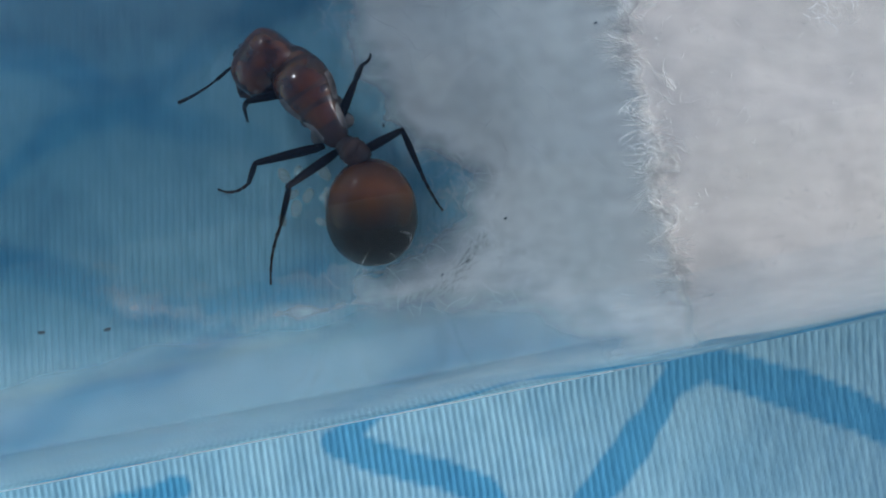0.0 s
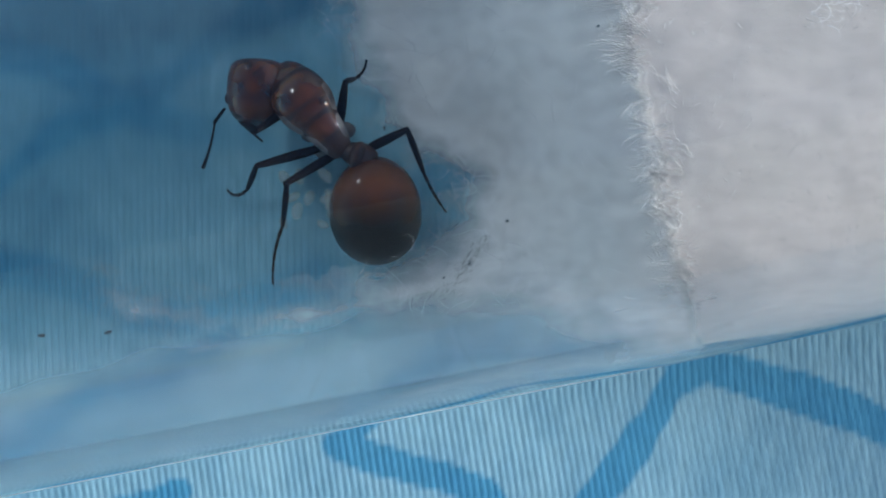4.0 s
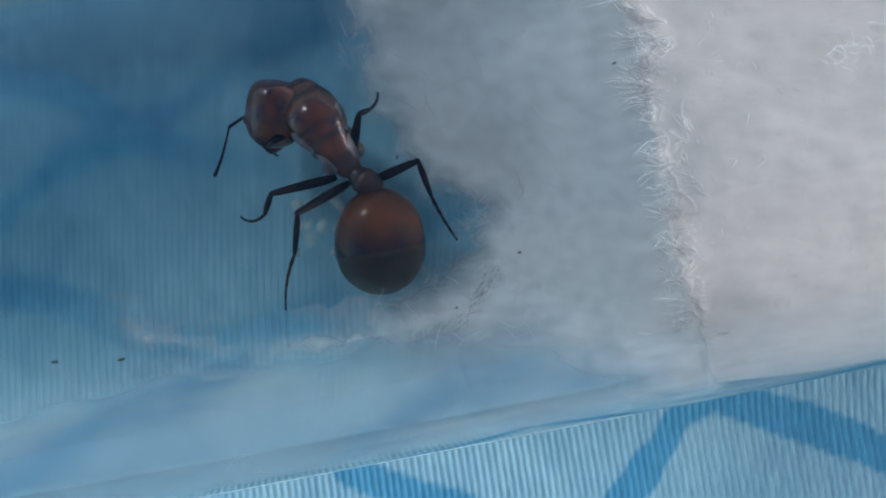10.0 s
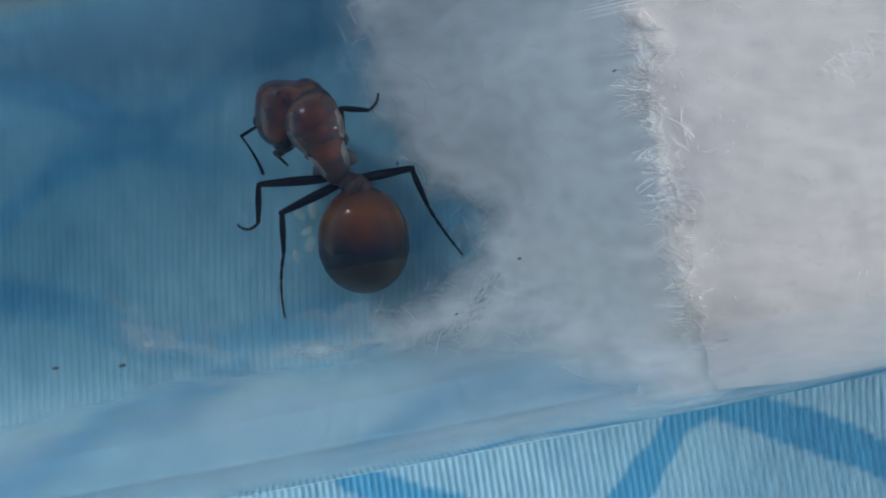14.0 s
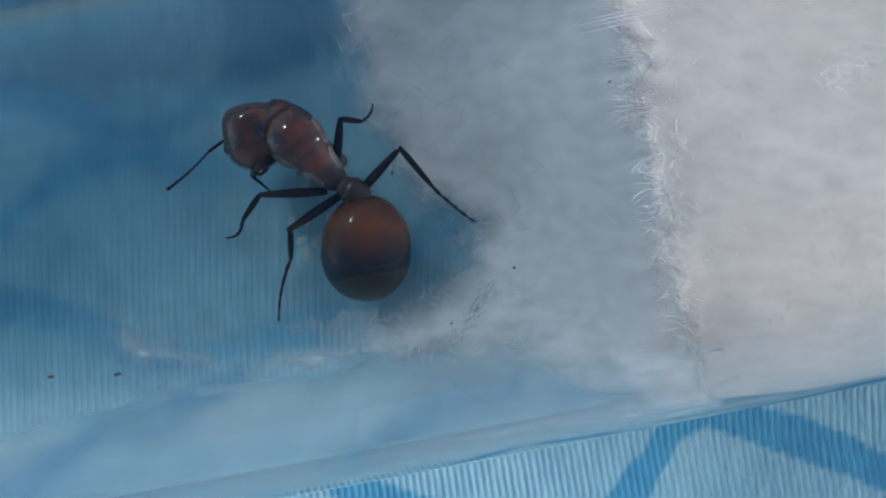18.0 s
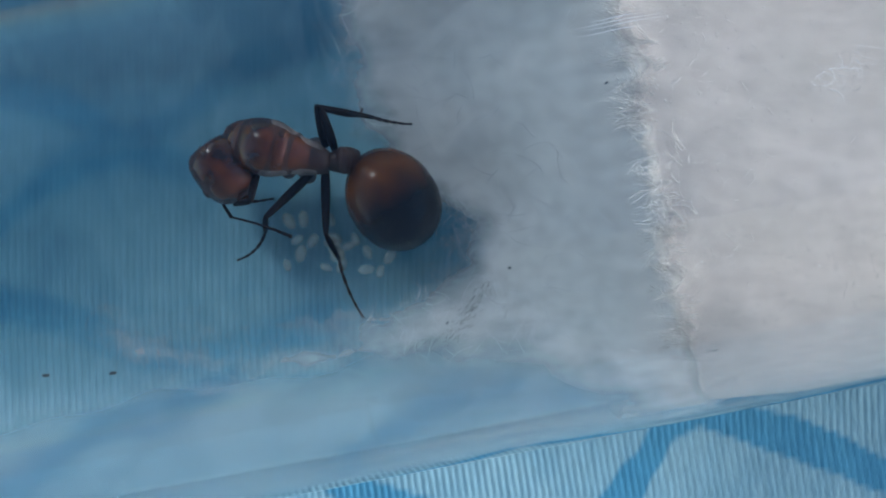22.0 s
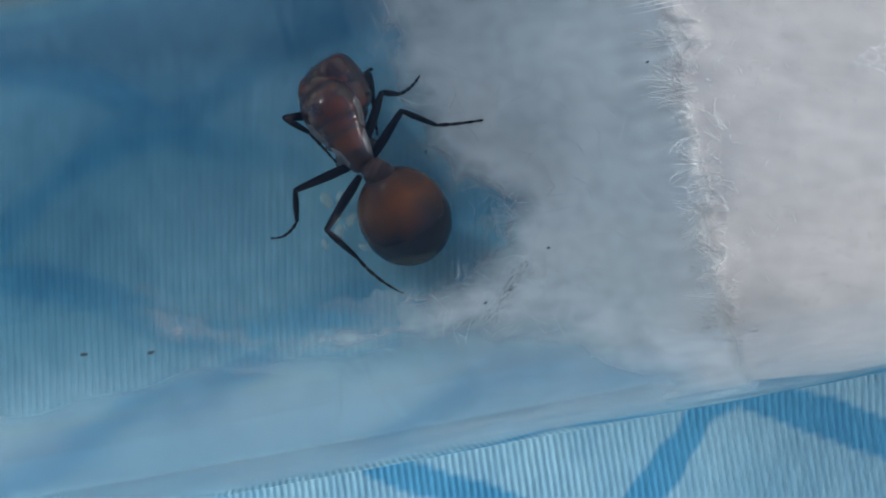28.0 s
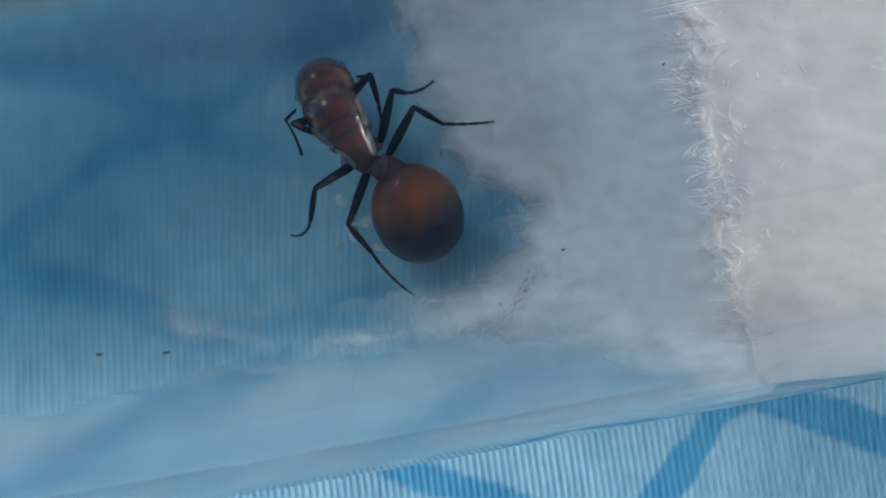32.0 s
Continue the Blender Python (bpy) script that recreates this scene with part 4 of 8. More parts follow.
    walk(GASTER, [
        (0, seg(1.53, 7.42, 3.41, 1.64, 2.97, 2.09)),
        (0.5, seg(1.70, 7.63, 3.27, 1.82, 3.10, 2.23)),
        (1, seg(1.20, 7.47, 3.35, 1.33, 2.97, 2.15)),
        (1.5, seg(1.12, 7.47, 3.46, 1.28, 3.05, 2.04)),
        (2, seg(1.24, 7.39, 3.48, 0.94, 2.99, 2.02)),
        (2.5, seg(1.70, 7.63, 3.27, 1.82, 3.10, 2.23)),
        (3, seg(1.70, 7.63, 3.27, 1.82, 3.10, 2.23)),
        (3.5, seg(1.70, 7.63, 3.27, 1.82, 3.10, 2.23)),
        (5.5, seg(1.25, 7.65, 3.27, 1.34, 3.12, 2.23)),
        (6, seg(1.34, 7.57, 3.27, 1.44, 3.04, 2.23)),
        (7, seg(1.25, 7.65, 3.27, 1.34, 3.12, 2.23)),
        (8, seg(1.25, 7.65, 3.27, 1.34, 3.12, 2.23)),
        (9, seg(1.25, 7.65, 3.27, 1.34, 3.12, 2.23)),
        (10, seg(1.25, 7.65, 3.27, 1.34, 3.12, 2.23)),
        (11, seg(1.25, 7.65, 3.27, 1.34, 3.12, 2.23)),
        (12, seg(1.25, 7.65, 3.27, 1.34, 3.12, 2.23)),
        (13, seg(1.25, 7.65, 3.27, 1.34, 3.12, 2.23)),
        (13.4, seg(1.22, 7.69, 3.28, 1.29, 3.16, 2.22)),
        (14, seg(0.45, 8.00, 3.17, 0.71, 3.44, 2.33)),
        (14.5, seg(0.34, 8.20, 3.18, 0.64, 3.64, 2.32)),
        (16.5, seg(0.49, 8.18, 3.32, 0.68, 3.68, 2.18)),
        (17, seg(0.55, 8.13, 3.40, 0.70, 3.67, 2.10)),
        (17.5, seg(1.11, 8.18, 3.45, 1.22, 3.75, 2.05)),
        (18, seg(0.95, 8.01, 3.30, 0.82, 3.50, 2.20)),
        (18.5, seg(0.87, 8.01, 3.42, 0.89, 3.56, 2.08)),
        (19, seg(0.57, 8.02, 3.47, 0.71, 3.59, 2.03)),
        (19.5, seg(0.55, 8.09, 3.44, 0.72, 3.66, 2.06)),
        (20, seg(0.46, 8.06, 3.47, 0.67, 3.65, 2.03)),
        (20.5, seg(0.46, 8.06, 3.47, 0.67, 3.65, 2.03)),
        (21, seg(0.98, 8.27, 3.28, 1.06, 3.75, 2.22)),
        (21.5, seg(0.81, 9.97, 2.83, 3.33, 6.07, 2.67)),
        (22, seg(0.93, 9.80, 2.83, 3.43, 5.89, 2.67)),
        (22.5, seg(1.13, 9.88, 2.85, 2.71, 5.52, 2.65)),
        (23, seg(1.14, 9.24, 3.26, 2.15, 4.82, 2.24)),
        (23.5, seg(0.07, 8.30, 3.84, 1.96, 4.65, 1.66)),
        (24, seg(0.02, 8.17, 3.86, 1.85, 4.53, 1.64)),
        (25, seg(0.03, 8.04, 3.87, 2.02, 4.48, 1.63)),
        (25.5, seg(0.03, 8.04, 3.87, 2.02, 4.48, 1.63)),
        (28, seg(0.03, 8.04, 3.87, 2.02, 4.48, 1.63)),
        (29, seg(0.16, 8.14, 3.82, 1.97, 4.43, 1.68)),
        (30, seg(0.16, 8.31, 3.82, 1.97, 4.60, 1.68)),
        (31, seg(0.16, 8.31, 3.82, 1.97, 4.60, 1.68)),
        (32, seg(0.04, 8.31, 3.82, 1.82, 4.58, 1.68))])
    walk(PETIOLE, [
        (0, seg(0.26, 8.23, 3.39, 1.58, 7.17, 3.34)),
        (0.5, seg(0.42, 8.02, 3.39, 1.92, 7.33, 3.18)),
        (1, seg(0.11, 7.95, 3.39, 1.53, 7.07, 3.25)),
        (1.5, seg(0.17, 7.97, 3.39, 1.55, 7.00, 3.39)),
        (2, seg(0.13, 7.88, 3.39, 1.55, 7.00, 3.41)),
        (2.5, seg(0.43, 7.94, 3.39, 1.96, 7.33, 3.18)),
        (3, seg(0.54, 8.10, 3.39, 1.99, 7.26, 3.17)),
        (3.5, seg(0.48, 7.91, 3.39, 2.02, 7.30, 3.16)),
        (5.5, seg(-0.01, 8.29, 3.39, 1.38, 7.35, 3.20)),
        (6, seg(0.09, 8.39, 3.39, 1.40, 7.31, 3.21)),
        (7, seg(0.06, 8.40, 3.39, 1.38, 7.33, 3.20)),
        (8, seg(0.11, 8.37, 3.39, 1.42, 7.30, 3.19)),
        (9, seg(0.10, 8.41, 3.39, 1.39, 7.32, 3.19)),
        (10, seg(0.09, 8.39, 3.39, 1.40, 7.32, 3.19)),
        (11, seg(0.10, 8.37, 3.39, 1.41, 7.31, 3.19)),
        (12, seg(0.11, 8.39, 3.39, 1.41, 7.31, 3.19)),
        (13, seg(0.11, 8.40, 3.39, 1.40, 7.31, 3.19)),
        (13.4, seg(0.16, 8.41, 3.39, 1.42, 7.30, 3.18)),
        (14, seg(-0.39, 8.35, 3.39, 0.97, 7.51, 2.95)),
        (14.5, seg(-0.45, 8.59, 3.39, 0.86, 7.67, 2.94)),
        (16.5, seg(-0.45, 8.48, 3.39, 1.03, 7.76, 3.18)),
        (17, seg(-0.38, 8.46, 3.39, 1.09, 7.67, 3.29)),
        (17.5, seg(-0.38, 8.39, 3.39, 1.24, 7.93, 3.38)),
        (18, seg(-0.32, 8.57, 3.39, 1.13, 7.68, 3.22)),
        (18.5, seg(-0.46, 8.76, 3.39, 0.91, 7.77, 3.35)),
        (19, seg(-0.44, 8.68, 3.39, 0.86, 7.56, 3.39)),
        (19.5, seg(-0.56, 9.02, 3.39, 0.63, 7.80, 3.37)),
        (20, seg(-0.62, 8.78, 3.39, 0.67, 7.69, 3.39)),
        (20.5, seg(-0.49, 8.70, 3.39, 0.79, 7.59, 3.39)),
        (21, seg(-0.32, 8.77, 3.39, 1.17, 7.96, 3.20)),
        (21.5, seg(-0.84, 9.54, 3.39, 0.75, 9.74, 2.89)),
        (22, seg(-0.65, 9.37, 3.39, 0.93, 9.58, 2.87)),
        (22.5, seg(-0.63, 9.05, 3.39, 0.91, 9.55, 2.94)),
        (23, seg(-0.61, 9.23, 3.39, 1.07, 9.03, 3.23)),
        (23.5, seg(-0.81, 8.74, 3.39, 0.57, 7.91, 3.88)),
        (24, seg(-0.84, 8.50, 3.39, 0.57, 7.81, 3.95)),
        (25, seg(-0.77, 8.44, 3.39, 0.58, 7.64, 3.96)),
        (25.5, seg(-0.77, 8.42, 3.39, 0.59, 7.64, 3.96)),
        (28, seg(-0.68, 8.39, 3.39, 0.66, 7.61, 4.02)),
        (29, seg(-0.72, 8.33, 3.39, 0.77, 7.84, 3.90)),
        (30, seg(-0.96, 8.46, 3.39, 0.59, 8.08, 3.81)),
        (31, seg(-1.00, 8.43, 3.39, 0.56, 8.09, 3.79)),
        (32, seg(-1.11, 8.43, 3.39, 0.44, 8.08, 3.80))])
    walk(L1_F, [
        (0, seg(-1.72, 10.40, 2.62, -3.44, 9.80, 4.09)),
        (0.5, seg(-1.62, 10.18, 2.61, -2.88, 9.13, 4.30)),
        (1, seg(-1.72, 10.25, 2.61, -2.41, 8.84, 4.37)),
        (1.5, seg(-1.56, 10.34, 2.61, -2.33, 9.09, 4.44)),
        (2, seg(-1.51, 10.32, 2.62, -2.35, 9.23, 4.52)),
        (2.5, seg(-1.66, 10.06, 2.61, -2.74, 8.93, 4.37)),
        (3, seg(-1.76, 9.93, 2.62, -3.05, 8.78, 4.21)),
        (3.5, seg(-1.78, 9.79, 2.61, -3.04, 8.62, 4.21)),
        (4.5, seg(-1.95, 10.07, 2.61, -3.15, 8.82, 4.20)),
        (5.5, seg(-2.12, 10.34, 2.61, -3.26, 9.02, 4.18)),
        (6, seg(-2.05, 10.40, 2.61, -3.26, 9.08, 4.14)),
        (7, seg(-2.08, 10.41, 2.61, -3.32, 9.14, 4.15)),
        (8, seg(-2.02, 10.40, 2.61, -3.28, 9.21, 4.19)),
        (9, seg(-2.01, 10.46, 2.61, -3.33, 9.36, 4.22)),
        (10, seg(-2.01, 10.44, 2.61, -3.37, 9.36, 4.21)),
        (11, seg(-2.01, 10.42, 2.61, -3.37, 9.34, 4.19)),
        (12, seg(-1.99, 10.44, 2.61, -3.34, 9.39, 4.22)),
        (13, seg(-1.92, 10.53, 2.61, -3.26, 9.52, 4.26)),
        (13.4, seg(-1.87, 10.58, 2.61, -2.94, 9.37, 4.32)),
        (14, seg(-2.11, 10.74, 2.60, -2.75, 9.27, 4.33)),
        (14.5, seg(-2.15, 11.00, 2.60, -2.78, 9.44, 4.24)),
        (16.5, seg(-2.27, 10.79, 2.61, -2.83, 9.53, 4.50)),
        (17, seg(-2.23, 10.75, 2.61, -2.77, 9.56, 4.56)),
        (17.5, seg(-2.87, 10.13, 2.60, -3.56, 8.86, 4.45)),
        (18, seg(-2.73, 10.25, 2.60, -3.57, 8.90, 4.34)),
        (18.5, seg(-2.00, 11.09, 2.60, -2.90, 9.68, 4.24)),
        (19, seg(-2.74, 10.50, 2.61, -3.70, 9.03, 4.17)),
        (19.5, seg(-2.63, 11.11, 2.60, -3.91, 9.85, 4.11)),
        (20, seg(-2.44, 11.09, 2.61, -4.01, 10.07, 4.02)),
        (20.5, seg(-2.30, 11.01, 2.61, -3.85, 9.99, 4.04)),
        (20.667, seg(-2.42, 10.86, 2.61, -3.83, 9.69, 4.08)),
        (20.833, seg(-2.64, 10.57, 2.61, -3.76, 9.16, 4.11)),
        (21, seg(-2.75, 10.41, 2.61, -3.71, 8.89, 4.11)),
        (21.5, seg(-3.75, 9.89, 2.60, -3.67, 8.03, 4.03)),
        (22, seg(-3.59, 9.52, 2.61, -3.73, 7.72, 4.10)),
        (22.25, seg(-3.58, 9.24, 2.61, -3.43, 7.42, 4.10)),
        (22.5, seg(-3.56, 8.95, 2.61, -3.12, 7.16, 4.08)),
        (22.75, seg(-3.51, 9.47, 2.61, -3.81, 7.83, 4.27)),
        (23, seg(-3.45, 9.99, 2.61, -4.47, 8.69, 4.28)),
        (23.25, seg(-3.18, 10.39, 2.60, -4.21, 9.38, 4.46)),
        (23.5, seg(-2.91, 10.79, 2.60, -3.93, 10.08, 4.60)),
        (23.667, seg(-2.88, 10.77, 2.60, -3.96, 10.26, 4.63)),
        (23.833, seg(-2.81, 10.73, 2.61, -3.97, 10.59, 4.64)),
        (24, seg(-2.78, 10.71, 2.61, -3.97, 10.78, 4.63)),
        (24.5, seg(-2.75, 10.67, 2.61, -3.97, 10.70, 4.61)),
        (25, seg(-2.73, 10.63, 2.60, -3.97, 10.62, 4.60)),
        (25.5, seg(-2.74, 10.61, 2.60, -3.99, 10.55, 4.59)),
        (28, seg(-2.64, 10.58, 2.60, -3.95, 10.27, 4.53)),
        (29, seg(-2.69, 10.51, 2.61, -3.84, 10.34, 4.64)),
        (29.5, seg(-2.87, 10.51, 2.61, -4.08, 10.23, 4.61)),
        (30, seg(-3.06, 10.51, 2.61, -4.31, 10.13, 4.56)),
        (31, seg(-3.01, 10.57, 2.60, -4.13, 10.15, 4.63)),
        (32, seg(-3.19, 10.51, 2.61, -4.24, 10.07, 4.66))])
    walk(L1_T, [
        (0, seg(-3.44, 9.80, 4.09, -3.85, 9.75, 2.43)),
        (0.5, seg(-2.88, 9.13, 4.30, -3.64, 9.44, 2.79)),
        (1, seg(-2.41, 8.84, 4.37, -3.46, 9.48, 3.16)),
        (1.5, seg(-2.33, 9.09, 4.44, -3.21, 9.86, 3.18)),
        (2, seg(-2.35, 9.23, 4.52, -3.06, 10.11, 3.22)),
        (2.5, seg(-2.74, 8.93, 4.37, -3.56, 9.61, 3.02)),
        (3, seg(-3.05, 8.78, 4.21, -3.97, 9.24, 2.83)),
        (3.5, seg(-3.04, 8.62, 4.21, -3.97, 9.12, 2.85)),
        (4.5, seg(-3.15, 8.82, 4.20, -4.11, 9.41, 2.89)),
        (5.5, seg(-3.26, 9.02, 4.18, -4.24, 9.71, 2.94)),
        (6, seg(-3.26, 9.08, 4.14, -4.16, 9.68, 2.80)),
        (7, seg(-3.32, 9.14, 4.15, -4.18, 9.76, 2.80)),
        (8, seg(-3.28, 9.21, 4.19, -4.13, 9.77, 2.80)),
        (9, seg(-3.33, 9.36, 4.22, -4.07, 9.82, 2.74)),
        (10, seg(-3.37, 9.36, 4.21, -4.06, 9.77, 2.69)),
        (11, seg(-3.37, 9.34, 4.19, -4.04, 9.71, 2.65)),
        (12, seg(-3.34, 9.39, 4.22, -4.07, 9.73, 2.71)),
        (13, seg(-3.26, 9.52, 4.26, -3.91, 9.89, 2.71)),
        (13.4, seg(-2.94, 9.37, 4.32, -3.53, 9.67, 2.73)),
        (14, seg(-2.75, 9.27, 4.33, -3.24, 9.45, 2.69)),
        (14.5, seg(-2.78, 9.44, 4.24, -3.32, 9.58, 2.62)),
        (16.5, seg(-2.83, 9.53, 4.50, -3.74, 9.68, 3.05)),
        (17, seg(-2.77, 9.56, 4.56, -3.77, 9.72, 3.17)),
        (17.5, seg(-3.56, 8.86, 4.45, -4.30, 8.93, 2.90)),
        (18, seg(-3.57, 8.90, 4.34, -4.02, 8.88, 2.68)),
        (18.5, seg(-2.90, 9.68, 4.24, -3.21, 9.61, 2.55)),
        (19, seg(-3.70, 9.03, 4.17, -3.86, 8.91, 2.46)),
        (19.5, seg(-3.91, 9.85, 4.11, -3.68, 9.48, 2.44)),
        (20, seg(-4.01, 10.07, 4.02, -3.40, 9.48, 2.53)),
        (20.5, seg(-3.85, 9.99, 4.04, -3.25, 9.40, 2.55)),
        (20.667, seg(-3.83, 9.69, 4.08, -3.50, 9.33, 2.43)),
        (20.833, seg(-3.76, 9.16, 4.11, -3.97, 9.28, 2.41)),
        (21, seg(-3.71, 8.89, 4.11, -4.20, 9.26, 2.51)),
        (21.5, seg(-3.67, 8.03, 4.03, -4.66, 8.13, 2.63)),
        (22, seg(-3.73, 7.72, 4.10, -4.58, 7.60, 2.61)),
        (22.25, seg(-3.43, 7.42, 4.10, -3.98, 7.22, 2.49)),
        (22.5, seg(-3.12, 7.16, 4.08, -3.35, 6.87, 2.40)),
        (22.75, seg(-3.81, 7.83, 4.27, -4.10, 7.73, 2.58)),
        (23, seg(-4.47, 8.69, 4.28, -4.81, 8.79, 2.60)),
        (23.25, seg(-4.21, 9.38, 4.46, -3.88, 9.25, 2.78)),
        (23.5, seg(-3.93, 10.08, 4.60, -2.98, 9.76, 3.20)),
        (23.667, seg(-3.96, 10.26, 4.63, -3.00, 9.84, 3.26)),
        (23.833, seg(-3.97, 10.59, 4.64, -3.01, 10.00, 3.35)),
        (24, seg(-3.97, 10.78, 4.63, -3.01, 10.10, 3.38)),
        (24.5, seg(-3.97, 10.70, 4.61, -3.00, 10.01, 3.38)),
        (25, seg(-3.97, 10.62, 4.60, -2.98, 9.92, 3.38)),
        (25.5, seg(-3.99, 10.55, 4.59, -3.01, 9.87, 3.35)),
        (28, seg(-3.95, 10.27, 4.53, -2.98, 9.75, 3.21)),
        (29, seg(-3.84, 10.34, 4.64, -2.89, 9.81, 3.32)),
        (29.5, seg(-4.08, 10.23, 4.61, -3.06, 9.75, 3.30)),
        (30, seg(-4.31, 10.13, 4.56, -3.24, 9.70, 3.29)),
        (31, seg(-4.13, 10.15, 4.63, -3.09, 9.72, 3.33)),
        (32, seg(-4.24, 10.07, 4.66, -3.21, 9.67, 3.34))])
    walk(L1_S, [
        (0, seg(-3.85, 9.75, 2.43, -3.98, 9.34, 0.75)),
        (0.5, seg(-3.64, 9.44, 2.79, -3.29, 8.86, 1.20)),
        (1, seg(-3.46, 9.48, 3.16, -2.65, 8.78, 1.80)),
        (1.5, seg(-3.21, 9.86, 3.18, -2.52, 8.86, 1.94)),
        (2, seg(-3.06, 10.11, 3.22, -2.52, 8.86, 2.16)),
        (2.5, seg(-3.56, 9.61, 3.02, -3.07, 8.69, 1.63)),
        (3, seg(-3.97, 9.24, 2.83, -3.57, 8.72, 1.23)),
        (3.5, seg(-3.97, 9.12, 2.85, -3.39, 8.49, 1.35)),
        (4.5, seg(-4.11, 9.41, 2.89, -3.17, 8.60, 1.69)),
        (5.5, seg(-4.24, 9.71, 2.94, -3.03, 8.77, 2.13)),
        (6, seg(-4.16, 9.68, 2.80, -3.10, 8.89, 1.67)),
        (7, seg(-4.18, 9.76, 2.80, -3.00, 8.82, 1.95)),
        (8, seg(-4.13, 9.77, 2.80, -3.06, 8.92, 1.73)),
        (9, seg(-4.07, 9.82, 2.74, -3.09, 9.05, 1.55)),
        (10, seg(-4.06, 9.77, 2.69, -3.20, 9.10, 1.35)),
        (11, seg(-4.04, 9.71, 2.65, -3.21, 9.03, 1.29)),
        (12, seg(-4.07, 9.73, 2.71, -3.22, 9.11, 1.34)),
        (13, seg(-3.91, 9.89, 2.71, -3.13, 9.19, 1.33)),
        (13.4, seg(-3.53, 9.67, 2.73, -2.88, 9.06, 1.24)),
        (14, seg(-3.24, 9.45, 2.69, -2.80, 9.00, 1.08)),
        (14.5, seg(-3.32, 9.58, 2.62, -2.81, 9.21, 1.00)),
        (16.5, seg(-3.74, 9.68, 3.05, -2.75, 9.03, 1.80)),
        (17, seg(-3.77, 9.72, 3.17, -2.67, 9.02, 2.03)),
        (17.5, seg(-4.30, 8.93, 2.90, -3.39, 8.24, 1.60)),
        (18, seg(-4.02, 8.88, 2.68, -3.32, 8.23, 1.24)),
        (18.5, seg(-3.21, 9.61, 2.55, -2.42, 9.08, 1.11)),
        (19, seg(-3.86, 8.91, 2.46, -3.00, 8.50, 1.01)),
        (19.5, seg(-3.68, 9.48, 2.44, -2.91, 8.67, 1.12)),
        (20, seg(-3.40, 9.48, 2.53, -2.76, 8.32, 1.41)),
        (20.5, seg(-3.25, 9.40, 2.55, -2.63, 8.24, 1.42)),
        (20.667, seg(-3.50, 9.33, 2.43, -2.63, 8.20, 1.45)),
        (20.833, seg(-3.97, 9.28, 2.41, -2.72, 8.27, 1.77)),
        (21, seg(-4.20, 9.26, 2.51, -2.79, 8.37, 2.08)),
        (21.5, seg(-4.66, 8.13, 2.63, -3.07, 7.75, 2.06)),
        (22, seg(-4.58, 7.60, 2.61, -2.93, 7.87, 2.16)),
        (22.25, seg(-3.98, 7.22, 2.49, -2.55, 6.98, 1.54)),
        (22.5, seg(-3.35, 6.87, 2.40, -2.40, 6.16, 1.13)),
        (22.75, seg(-4.10, 7.73, 2.58, -3.59, 7.02, 1.09)),
        (23, seg(-4.81, 8.79, 2.60, -4.78, 8.13, 1.00)),
        (23.25, seg(-3.88, 9.25, 2.78, -3.75, 8.91, 1.08)),
        (23.5, seg(-2.98, 9.76, 3.20, -2.76, 9.75, 1.49)),
        (23.667, seg(-3.00, 9.84, 3.26, -2.52, 9.54, 1.63)),
        (23.833, seg(-3.01, 10.00, 3.35, -2.15, 9.21, 2.08)),
        (24, seg(-3.01, 10.10, 3.38, -2.00, 9.09, 2.40)),
        (24.5, seg(-3.00, 10.01, 3.38, -1.87, 8.83, 2.80)),
        (25, seg(-2.98, 9.92, 3.38, -1.82, 8.65, 3.24)),
        (25.5, seg(-3.01, 9.87, 3.35, -1.84, 8.61, 3.16)),
        (28, seg(-2.98, 9.75, 3.21, -1.85, 8.51, 2.78)),
        (29, seg(-2.89, 9.81, 3.32, -1.81, 8.79, 2.43)),
        (29.5, seg(-3.06, 9.75, 3.30, -2.22, 9.13, 1.93)),
        (30, seg(-3.24, 9.70, 3.29, -2.75, 9.57, 1.63)),
        (31, seg(-3.09, 9.72, 3.33, -2.66, 9.49, 1.67)),
        (32, seg(-3.21, 9.67, 3.34, -2.73, 9.44, 1.70))])
